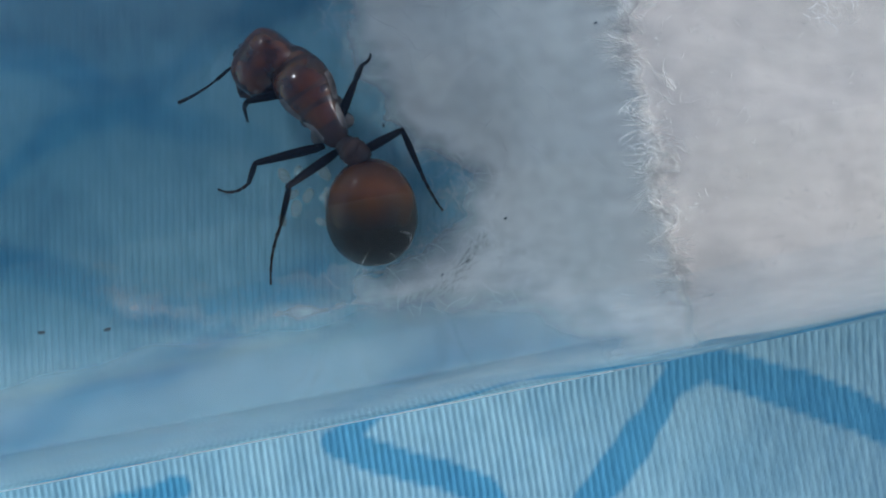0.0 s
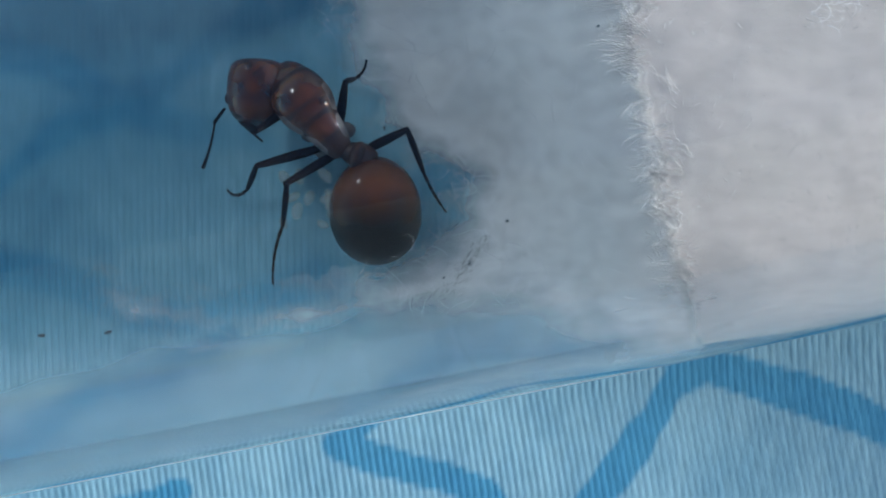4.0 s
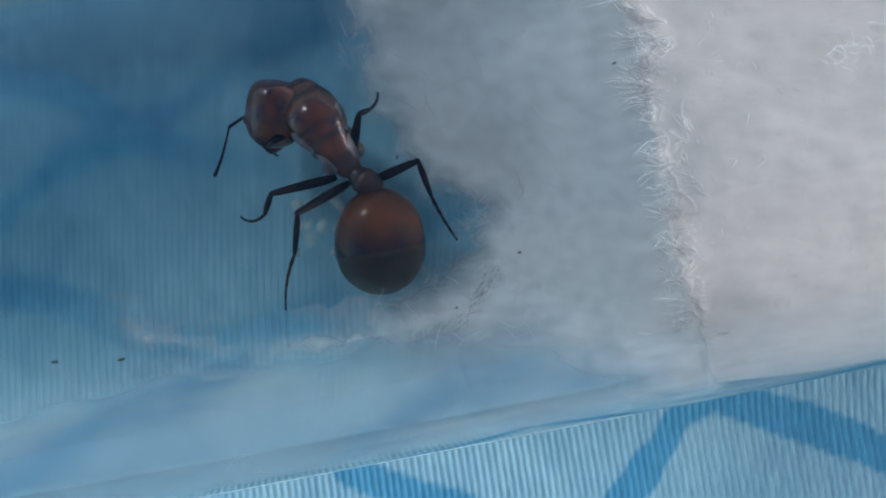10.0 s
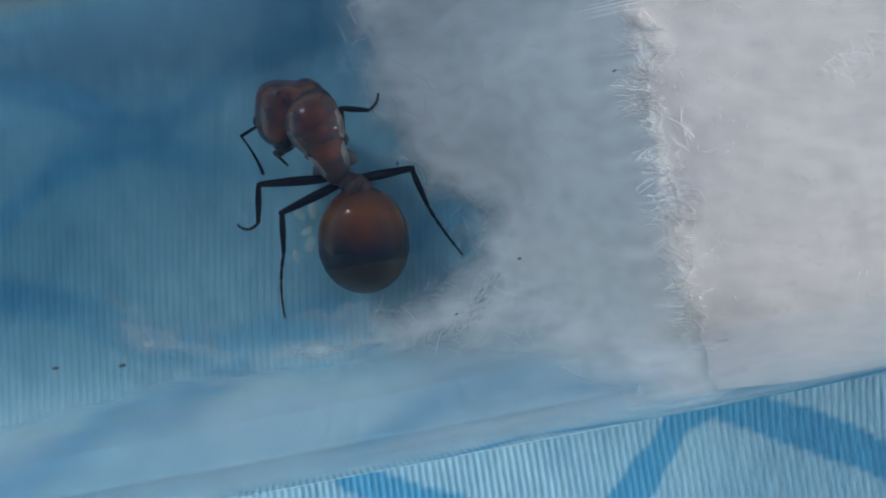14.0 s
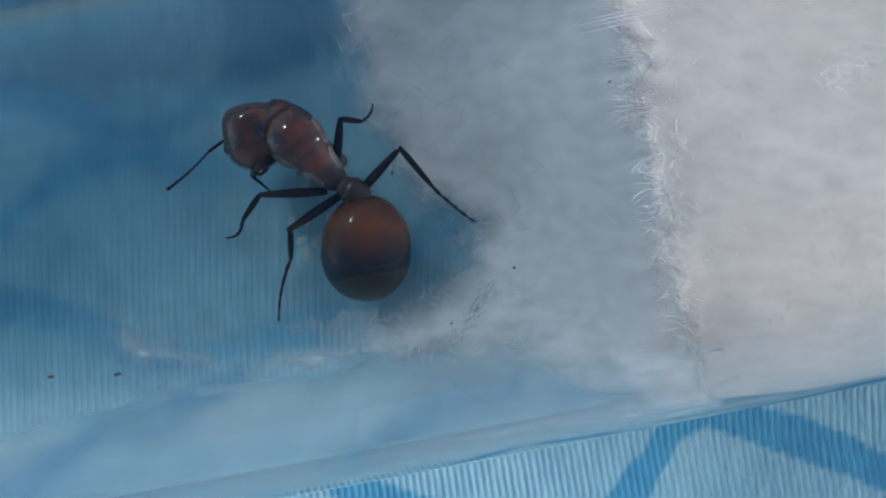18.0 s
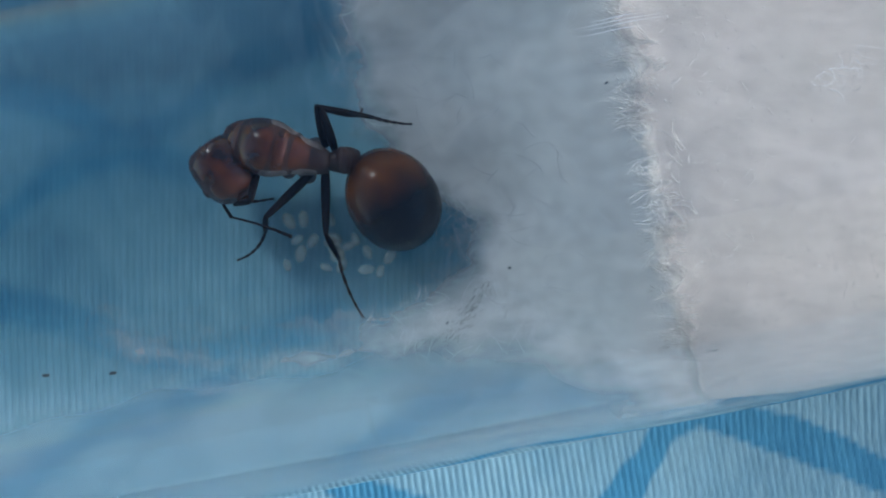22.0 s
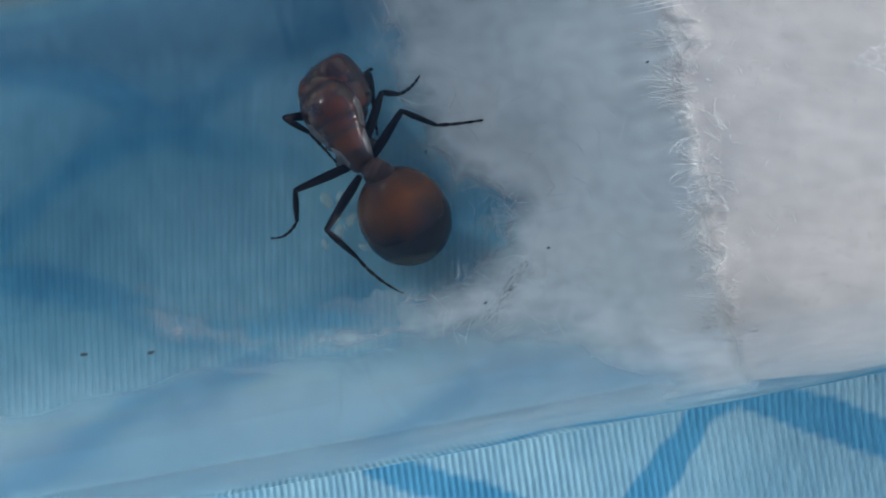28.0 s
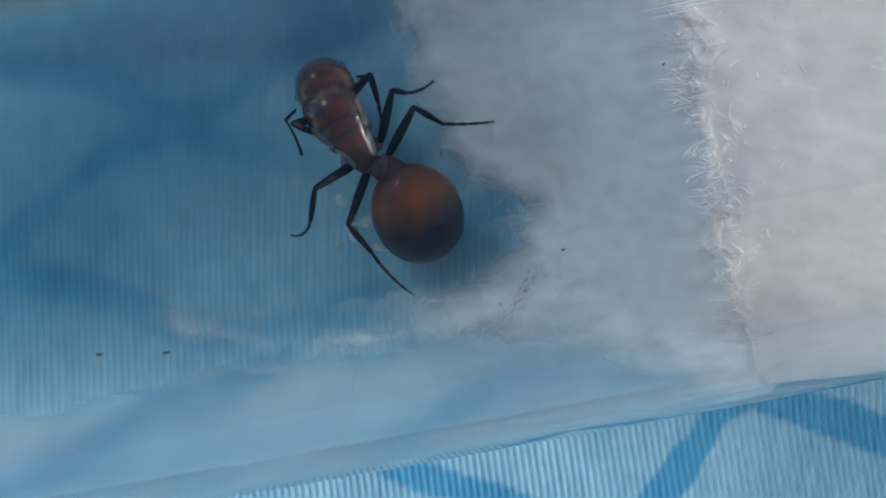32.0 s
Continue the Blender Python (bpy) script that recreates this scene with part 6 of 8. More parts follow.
    walk(R1_T, [
        (0, seg(-2.26, 11.55, 1.88, -3.42, 10.70, 1.16)),
        (0.5, seg(-2.13, 11.10, 1.77, -2.99, 9.90, 1.15)),
        (1, seg(-2.25, 11.01, 1.72, -2.97, 9.69, 1.16)),
        (1.5, seg(-2.04, 10.98, 1.66, -2.56, 9.54, 1.19)),
        (2, seg(-1.97, 11.05, 1.71, -2.64, 9.70, 1.16)),
        (2.5, seg(-2.26, 10.63, 1.78, -3.09, 9.39, 1.19)),
        (3, seg(-2.54, 10.72, 1.91, -3.69, 9.80, 1.29)),
        (3.5, seg(-2.53, 10.62, 1.90, -3.66, 9.69, 1.26)),
        (5.5, seg(-2.78, 10.90, 1.78, -3.62, 9.67, 1.20)),
        (6, seg(-2.72, 10.94, 1.79, -3.58, 9.72, 1.21)),
        (7, seg(-2.75, 10.95, 1.80, -3.63, 9.75, 1.21)),
        (8, seg(-2.68, 10.97, 1.80, -3.56, 9.77, 1.21)),
        (9, seg(-2.67, 11.04, 1.80, -3.55, 9.84, 1.21)),
        (10, seg(-2.67, 11.06, 1.79, -3.55, 9.86, 1.20)),
        (11, seg(-2.67, 11.03, 1.80, -3.56, 9.84, 1.20)),
        (12, seg(-2.66, 11.05, 1.80, -3.55, 9.87, 1.21)),
        (13, seg(-2.56, 11.11, 1.81, -3.47, 9.94, 1.21)),
        (13.4, seg(-2.44, 11.18, 1.79, -3.31, 9.98, 1.19)),
        (14, seg(-2.59, 11.34, 1.64, -3.09, 9.89, 1.20)),
        (14.5, seg(-2.64, 11.47, 1.66, -3.16, 10.03, 1.19)),
        (16.5, seg(-2.72, 11.43, 1.58, -3.06, 9.90, 1.24)),
        (17, seg(-2.68, 11.42, 1.58, -2.99, 9.88, 1.24)),
        (17.5, seg(-3.48, 10.75, 1.81, -4.38, 9.56, 1.22)),
        (18, seg(-3.48, 10.82, 1.77, -4.28, 9.55, 1.21)),
        (18.5, seg(-2.83, 11.65, 1.66, -3.36, 10.21, 1.19)),
        (19, seg(-3.47, 10.94, 1.84, -4.41, 9.78, 1.26)),
        (19.5, seg(-3.23, 11.73, 1.69, -3.85, 10.35, 1.18)),
        (20, seg(-2.86, 11.62, 1.53, -3.08, 10.05, 1.27)),
        (20.5, seg(-2.73, 11.54, 1.53, -2.95, 9.98, 1.27)),
        (20.75, seg(-3.15, 11.32, 1.69, -3.79, 9.92, 1.23)),
        (21, seg(-3.55, 11.10, 1.85, -4.55, 10.00, 1.25)),
        (21.25, seg(-4.13, 10.49, 1.77, -4.94, 9.23, 1.21)),
        (21.5, seg(-4.59, 9.93, 1.76, -5.20, 8.54, 1.25)),
        (22, seg(-4.52, 9.58, 1.81, -5.19, 8.22, 1.29)),
        (22.5, seg(-4.24, 8.69, 1.85, -4.80, 7.28, 1.35)),
        (22.75, seg(-4.37, 9.52, 1.76, -4.99, 8.14, 1.25)),
        (23, seg(-4.40, 10.44, 1.74, -5.07, 9.08, 1.22)),
        (23.1, seg(-4.52, 10.75, 2.14, -5.07, 9.41, 1.45)),
        (23.2, seg(-4.19, 11.53, 3.18, -4.40, 10.32, 2.15)),
        (23.3, seg(-2.79, 12.15, 3.99, -2.59, 11.25, 2.69)),
        (23.4, seg(-1.34, 12.18, 3.92, -0.81, 11.62, 2.51)),
        (23.5, seg(-0.81, 12.05, 3.68, -0.16, 11.67, 2.27)),
        (24, seg(-0.36, 12.07, 2.98, -0.10, 11.23, 1.64)),
        (25, seg(-0.47, 12.26, 2.71, -0.12, 11.17, 1.59)),
        (25.5, seg(-0.47, 12.23, 2.82, -0.14, 11.13, 1.71)),
        (28, seg(-0.47, 12.31, 2.73, -0.31, 10.95, 1.91)),
        (29, seg(-0.53, 12.25, 2.91, -0.38, 10.88, 2.10)),
        (30, seg(-1.02, 12.40, 2.74, -0.74, 11.02, 1.96)),
        (31, seg(-0.89, 12.37, 2.74, -0.66, 11.00, 1.95)),
        (32, seg(-1.12, 12.37, 2.74, -0.79, 11.14, 1.76))])
    walk(R1_S, [
        (0, seg(-3.42, 10.70, 1.16, -2.72, 11.80, 1.30)),
        (0.5, seg(-2.99, 9.90, 1.15, -2.41, 11.06, 1.29)),
        (1, seg(-2.97, 9.69, 1.16, -2.44, 10.87, 1.28)),
        (1.5, seg(-2.56, 9.54, 1.19, -2.11, 10.76, 1.28)),
        (2, seg(-2.64, 9.70, 1.16, -2.13, 10.89, 1.28)),
        (2.5, seg(-3.09, 9.39, 1.19, -2.53, 10.56, 1.29)),
        (3, seg(-3.69, 9.80, 1.29, -3.08, 10.95, 1.30)),
        (3.5, seg(-3.66, 9.69, 1.26, -3.04, 10.83, 1.31)),
        (5.5, seg(-3.62, 9.67, 1.20, -3.06, 10.84, 1.30)),
        (6, seg(-3.58, 9.72, 1.21, -3.01, 10.89, 1.30)),
        (7, seg(-3.63, 9.75, 1.21, -3.06, 10.92, 1.30)),
        (8, seg(-3.56, 9.77, 1.21, -2.99, 10.93, 1.30)),
        (9, seg(-3.55, 9.84, 1.21, -2.98, 11.01, 1.30)),
        (10, seg(-3.55, 9.86, 1.20, -2.97, 11.02, 1.30)),
        (11, seg(-3.56, 9.84, 1.20, -2.98, 11.01, 1.30)),
        (12, seg(-3.55, 9.87, 1.21, -2.97, 11.03, 1.30)),
        (13, seg(-3.47, 9.94, 1.21, -2.88, 11.10, 1.30)),
        (13.4, seg(-3.31, 9.98, 1.19, -2.74, 11.14, 1.30)),
        (14, seg(-3.09, 9.89, 1.20, -2.65, 11.11, 1.28)),
        (14.5, seg(-3.16, 10.03, 1.19, -2.71, 11.25, 1.28)),
        (16.5, seg(-3.06, 9.90, 1.24, -2.68, 11.14, 1.29)),
        (17, seg(-2.99, 9.88, 1.24, -2.63, 11.13, 1.29)),
        (17.5, seg(-4.38, 9.56, 1.22, -3.81, 10.73, 1.30)),
        (18, seg(-4.28, 9.55, 1.21, -3.73, 10.73, 1.30)),
        (18.5, seg(-3.36, 10.21, 1.19, -2.91, 11.43, 1.28)),
        (19, seg(-4.41, 9.78, 1.26, -3.84, 10.95, 1.30)),
        (19.5, seg(-3.85, 10.35, 1.18, -3.36, 11.55, 1.28)),
        (20, seg(-3.08, 10.05, 1.27, -2.75, 11.31, 1.29)),
        (20.5, seg(-2.95, 9.98, 1.27, -2.62, 11.23, 1.29)),
        (20.75, seg(-3.79, 9.92, 1.23, -3.32, 11.14, 1.27)),
        (21, seg(-4.55, 10.00, 1.25, -3.95, 11.15, 1.30)),
        (21.25, seg(-4.94, 9.23, 1.21, -4.41, 10.41, 1.26)),
        (21.5, seg(-5.20, 8.54, 1.25, -4.72, 9.75, 1.30)),
        (22, seg(-5.19, 8.22, 1.29, -4.70, 9.42, 1.30)),
        (22.5, seg(-4.80, 7.28, 1.35, -4.34, 8.49, 1.29)),
        (22.75, seg(-4.99, 8.14, 1.25, -4.50, 9.34, 1.26)),
        (23, seg(-5.07, 9.08, 1.22, -4.57, 10.27, 1.30)),
        (23.1, seg(-5.07, 9.41, 1.45, -4.24, 10.41, 1.51)),
        (23.2, seg(-4.40, 10.32, 2.15, -3.13, 10.55, 2.15)),
        (23.3, seg(-2.59, 11.25, 2.69, -1.56, 10.46, 2.61)),
        (23.4, seg(-0.81, 11.62, 2.51, -0.54, 10.36, 2.42)),
        (23.5, seg(-0.16, 11.67, 2.27, -0.27, 10.37, 2.18)),
        (24, seg(-0.10, 11.23, 1.64, -0.31, 9.95, 1.56)),
        (25, seg(-0.12, 11.17, 1.59, -0.31, 9.89, 1.51)),
        (25.5, seg(-0.14, 11.13, 1.71, -0.32, 9.85, 1.63)),
        (28, seg(-0.31, 10.95, 1.91, -0.17, 9.77, 1.38)),
        (29, seg(-0.38, 10.88, 2.10, -0.20, 9.70, 1.58)),
        (30, seg(-0.74, 11.02, 1.96, -0.60, 9.74, 1.88)),
        (31, seg(-0.66, 11.00, 1.95, -0.47, 9.82, 1.44)),
        (32, seg(-0.79, 11.14, 1.76, -0.55, 9.87, 1.67))])
    walk(R2_F, [
        (0, seg(0.11, 8.81, 2.78, 1.01, 10.61, 3.72)),
        (0.5, seg(0.18, 8.89, 2.79, 0.58, 10.71, 3.99)),
        (1, seg(0.12, 8.79, 2.78, 0.61, 10.50, 4.10)),
        (1.5, seg(-0.02, 8.96, 2.81, 0.72, 10.83, 3.72)),
        (2, seg(-0.02, 8.96, 2.81, 0.72, 10.83, 3.72)),
        (2.5, seg(0.18, 8.89, 2.79, 0.58, 10.71, 3.99)),
        (3.5, seg(0.18, 8.89, 2.79, 0.58, 10.71, 3.99)),
        (5.5, seg(0.10, 9.08, 2.76, 0.48, 10.64, 4.29)),
        (13.4, seg(0.10, 9.08, 2.76, 0.48, 10.64, 4.29)),
        (14, seg(-0.39, 9.38, 2.78, -0.31, 11.21, 4.02)),
        (15.5, seg(-0.39, 9.38, 2.78, -0.31, 11.21, 4.02)),
        (17, seg(-0.42, 9.39, 2.82, -0.26, 11.28, 3.96)),
        (17.25, seg(-0.38, 9.29, 2.82, -0.23, 11.36, 3.58)),
        (17.5, seg(-0.33, 9.18, 2.82, -0.20, 11.36, 3.18)),
        (17.75, seg(-0.37, 9.24, 2.84, -0.17, 11.31, 3.61)),
        (18, seg(-0.40, 9.31, 2.86, -0.15, 11.18, 4.01)),
        (18.5, seg(-0.34, 9.26, 2.81, 0.16, 10.72, 4.39)),
        (19, seg(-0.42, 9.82, 2.92, -0.13, 10.92, 4.82)),
        (19.5, seg(-0.42, 9.69, 2.88, 0.26, 11.03, 4.50)),
        (20, seg(-0.49, 9.61, 2.87, -0.01, 10.89, 4.61)),
        (20.5, seg(-0.49, 9.61, 2.87, -0.01, 10.89, 4.61)),
        (21, seg(-0.51, 9.44, 2.88, -0.08, 11.33, 3.94)),
        (21.25, seg(-0.62, 9.84, 2.87, -0.62, 11.57, 4.23)),
        (21.5, seg(-0.74, 10.23, 2.85, -1.17, 11.71, 4.45)),
        (22, seg(-0.69, 10.13, 2.88, -0.99, 11.66, 4.45)),
        (22.5, seg(-0.84, 9.93, 2.89, -1.34, 11.57, 4.29)),
        (22.75, seg(-0.47, 9.73, 2.89, -0.43, 11.45, 4.28)),
        (23, seg(-0.10, 9.53, 2.89, 0.47, 11.23, 4.18)),
        (23.167, seg(-0.25, 9.44, 2.87, 0.32, 11.30, 3.90)),
        (23.333, seg(-0.52, 9.27, 2.82, 0.01, 11.35, 3.35)),
        (23.5, seg(-0.67, 9.18, 2.80, -0.17, 11.32, 3.03)),
        (24, seg(-0.66, 9.32, 2.90, -0.01, 11.42, 3.13)),
        (25, seg(-0.64, 9.39, 2.91, 0.05, 11.48, 3.14)),
        (28.2, seg(-0.64, 9.39, 2.91, 0.05, 11.48, 3.14)),
        (29, seg(-0.64, 9.49, 2.93, -0.18, 11.64, 3.17)),
        (32, seg(-0.64, 9.49, 2.93, -0.18, 11.64, 3.17))])
    walk(R2_T, [
        (0, seg(1.01, 10.61, 3.72, 1.15, 11.54, 2.14)),
        (0.5, seg(0.58, 10.71, 3.99, 0.82, 11.06, 2.20)),
        (1, seg(0.61, 10.50, 4.10, 0.86, 10.86, 2.31)),
        (1.5, seg(0.72, 10.83, 3.72, 0.99, 11.03, 1.91)),
        (2, seg(0.72, 10.83, 3.72, 0.99, 11.03, 1.91)),
        (2.5, seg(0.58, 10.71, 3.99, 0.82, 11.06, 2.20)),
        (3.5, seg(0.58, 10.71, 3.99, 0.82, 11.06, 2.20)),
        (5.5, seg(0.48, 10.64, 4.29, 0.83, 11.02, 2.52)),
        (13.4, seg(0.48, 10.64, 4.29, 0.83, 11.02, 2.52)),
        (14, seg(-0.31, 11.21, 4.02, 0.79, 11.27, 2.54)),
        (15.5, seg(-0.31, 11.21, 4.02, 0.79, 11.27, 2.54)),
        (17, seg(-0.26, 11.28, 3.96, 0.81, 11.41, 2.47)),
        (17.25, seg(-0.23, 11.36, 3.58, 0.74, 11.46, 2.02)),
        (17.5, seg(-0.20, 11.36, 3.18, 0.65, 11.43, 1.55)),
        (17.75, seg(-0.17, 11.31, 3.61, 0.66, 11.36, 1.97)),
        (18, seg(-0.15, 11.18, 4.01, 0.66, 11.21, 2.36)),
        (18.5, seg(0.16, 10.72, 4.39, 0.68, 11.11, 2.67)),
        (19, seg(-0.13, 10.92, 4.82, 0.76, 11.18, 3.23)),
        (19.5, seg(0.26, 11.03, 4.50, 0.56, 11.31, 2.71)),
        (20, seg(-0.01, 10.89, 4.61, 0.59, 11.28, 2.91)),
        (20.5, seg(-0.01, 10.89, 4.61, 0.59, 11.28, 2.91)),
        (21, seg(-0.08, 11.33, 3.94, 0.74, 11.37, 2.28)),
        (21.25, seg(-0.62, 11.57, 4.23, 0.58, 11.40, 2.83)),
        (21.5, seg(-1.17, 11.71, 4.45, 0.32, 11.34, 3.42)),
        (22, seg(-0.99, 11.66, 4.45, 0.38, 11.37, 3.25)),
        (22.5, seg(-1.34, 11.57, 4.29, -0.09, 11.41, 2.94)),
        (22.75, seg(-0.43, 11.45, 4.28, 0.36, 11.59, 2.62)),
        (23, seg(0.47, 11.23, 4.18, 0.72, 11.64, 2.39)),
        (23.167, seg(0.32, 11.30, 3.90, 0.69, 11.68, 2.13)),
        (23.333, seg(0.01, 11.35, 3.35, 0.60, 11.66, 1.62)),
        (23.5, seg(-0.17, 11.32, 3.03, 0.53, 11.59, 1.35)),
        (24, seg(-0.01, 11.42, 3.13, 0.62, 11.50, 1.40)),
        (25, seg(0.05, 11.48, 3.14, 0.78, 11.57, 1.45)),
        (28.2, seg(0.05, 11.48, 3.14, 0.78, 11.57, 1.45)),
        (29, seg(-0.18, 11.64, 3.17, 0.41, 11.68, 1.42)),
        (32, seg(-0.18, 11.64, 3.17, 0.41, 11.68, 1.42))])
    walk(R2_S, [
        (0, seg(1.15, 11.54, 2.14, 1.42, 12.23, 1.04)),
        (0.5, seg(0.82, 11.06, 2.20, 1.25, 11.98, 1.37)),
        (1, seg(0.87, 10.86, 2.30, 1.23, 11.80, 1.45)),
        (1.5, seg(0.99, 11.03, 1.92, 1.31, 12.12, 1.25)),
        (2, seg(0.99, 11.03, 1.92, 1.31, 12.12, 1.25)),
        (2.5, seg(0.82, 11.06, 2.20, 1.25, 11.98, 1.37)),
        (3.5, seg(0.82, 11.06, 2.20, 1.25, 11.98, 1.37)),
        (5.5, seg(0.83, 11.02, 2.51, 1.12, 11.85, 1.53)),
        (13.4, seg(0.83, 11.02, 2.51, 1.12, 11.85, 1.53)),
        (14, seg(0.78, 11.27, 2.54, 1.14, 12.08, 1.56)),
        (15.5, seg(0.78, 11.27, 2.54, 1.14, 12.08, 1.56)),
        (17, seg(0.82, 11.41, 2.46, 1.16, 12.13, 1.41)),
        (17.25, seg(0.74, 11.46, 2.02, 1.32, 12.39, 1.30)),
        (17.5, seg(0.65, 11.43, 1.55, 1.41, 12.47, 1.25)),
        (17.75, seg(0.66, 11.36, 1.97, 1.29, 12.34, 1.34)),
        (18, seg(0.66, 11.21, 2.36, 1.12, 12.06, 1.45)),
        (18.5, seg(0.68, 11.11, 2.67, 1.01, 11.93, 1.68)),
        (19, seg(0.76, 11.18, 3.24, 0.99, 11.73, 2.06)),
        (19.5, seg(0.56, 11.31, 2.71, 1.00, 11.92, 1.63)),
        (20, seg(0.59, 11.28, 2.91, 0.94, 11.91, 1.80)),
        (20.5, seg(0.59, 11.28, 2.91, 0.94, 11.91, 1.80)),
        (21, seg(0.74, 11.37, 2.28, 1.13, 12.10, 1.25)),
        (21.25, seg(0.58, 11.40, 2.83, 1.01, 11.99, 1.73)),
        (21.5, seg(0.31, 11.34, 3.43, 0.77, 11.78, 2.27)),
        (22, seg(0.38, 11.38, 3.25, 0.84, 11.78, 2.08)),
        (22.5, seg(-0.09, 11.41, 2.94, 0.68, 11.83, 1.95)),
        (22.75, seg(0.36, 11.59, 2.62, 0.99, 12.01, 1.53)),
        (23, seg(0.72, 11.64, 2.39, 1.19, 12.06, 1.23)),
        (23.167, seg(0.69, 11.68, 2.13, 1.38, 12.27, 1.17)),
        (23.333, seg(0.60, 11.66, 1.62, 1.57, 12.46, 1.20)),
        (23.5, seg(0.53, 11.59, 1.34, 1.55, 12.42, 1.26)),
        (24, seg(0.62, 11.50, 1.39, 1.54, 12.44, 1.26)),
        (25, seg(0.78, 11.57, 1.44, 1.67, 12.50, 1.15)),
        (28.2, seg(0.78, 11.57, 1.44, 1.67, 12.50, 1.15)),
        (29, seg(0.41, 11.68, 1.43, 1.58, 12.26, 1.21)),
        (32, seg(0.41, 11.68, 1.43, 1.58, 12.26, 1.21))])
    walk(R3_F, [
        (0, seg(1.15, 7.73, 2.86, 3.01, 8.53, 4.16)),
        (0.5, seg(1.24, 7.89, 2.88, 3.16, 8.66, 4.10)),
        (1, seg(1.01, 7.72, 2.85, 2.85, 8.60, 4.15)),
        (1.5, seg(0.79, 7.65, 2.82, 2.92, 8.54, 3.51)),
        (2, seg(0.79, 7.65, 2.82, 2.92, 8.54, 3.51)),
        (2.5, seg(1.24, 7.89, 2.88, 3.16, 8.66, 4.10)),
        (3.5, seg(1.24, 7.89, 2.88, 3.16, 8.66, 4.10)),
        (5.5, seg(1.04, 7.97, 2.87, 2.93, 8.71, 4.15)),
        (13.4, seg(1.04, 7.97, 2.87, 2.93, 8.71, 4.15)),
        (13.7, seg(0.68, 8.14, 2.85, 2.90, 8.77, 3.51)),
        (14, seg(0.32, 8.31, 2.83, 2.61, 8.76, 2.81)),
        (15.5, seg(0.32, 8.31, 2.83, 2.61, 8.76, 2.81)),
        (17, seg(0.48, 8.27, 2.87, 2.75, 8.88, 2.91)),
        (17.5, seg(0.87, 8.37, 2.90, 3.07, 8.99, 3.51)),
        (17.75, seg(0.74, 8.26, 2.88, 2.70, 9.47, 3.43)),
        (18, seg(0.62, 8.15, 2.86, 2.33, 10.00, 3.34)),
        (18.25, seg(0.51, 8.22, 2.85, 1.59, 10.23, 4.03)),
        (18.5, seg(0.41, 8.30, 2.83, 0.71, 10.23, 4.61)),
        (19, seg(0.34, 8.37, 2.87, 1.45, 10.34, 4.18)),
        (19.5, seg(0.42, 8.51, 2.85, 1.79, 10.37, 3.99)),
        (20, seg(0.31, 8.32, 2.85, 1.81, 10.35, 3.45)),
        (20.5, seg(0.31, 8.32, 2.85, 1.81, 10.35, 3.45)),
        (21, seg(0.62, 8.83, 2.89, 2.05, 10.57, 3.75)),
        (21.5, seg(0.59, 10.18, 2.93, 2.13, 11.25, 4.45)),
        (21.667, seg(0.36, 10.12, 2.92, 1.43, 11.46, 4.62)),
        (21.833, seg(-0.07, 10.02, 2.90, -0.01, 11.63, 4.69)),
        (22, seg(-0.30, 9.96, 2.89, -0.80, 11.60, 4.58)),
        (22.5, seg(-0.04, 9.95, 2.91, -0.03, 11.79, 4.47)),
        (23, seg(-0.62, 9.64, 2.84, -0.47, 11.77, 3.96)),
        (23.5, seg(-0.22, 9.06, 2.85, 0.62, 11.10, 3.83)),
        (24, seg(-0.49, 8.96, 2.88, 0.69, 10.93, 3.61)),
        (25, seg(-0.38, 8.68, 2.86, 0.89, 10.72, 3.07)),
        (28.2, seg(-0.38, 8.68, 2.86, 0.89, 10.72, 3.07)),
        (29, seg(-0.29, 8.94, 2.91, 0.77, 10.87, 3.88)),
        (32, seg(-0.29, 8.94, 2.91, 0.77, 10.87, 3.88))])
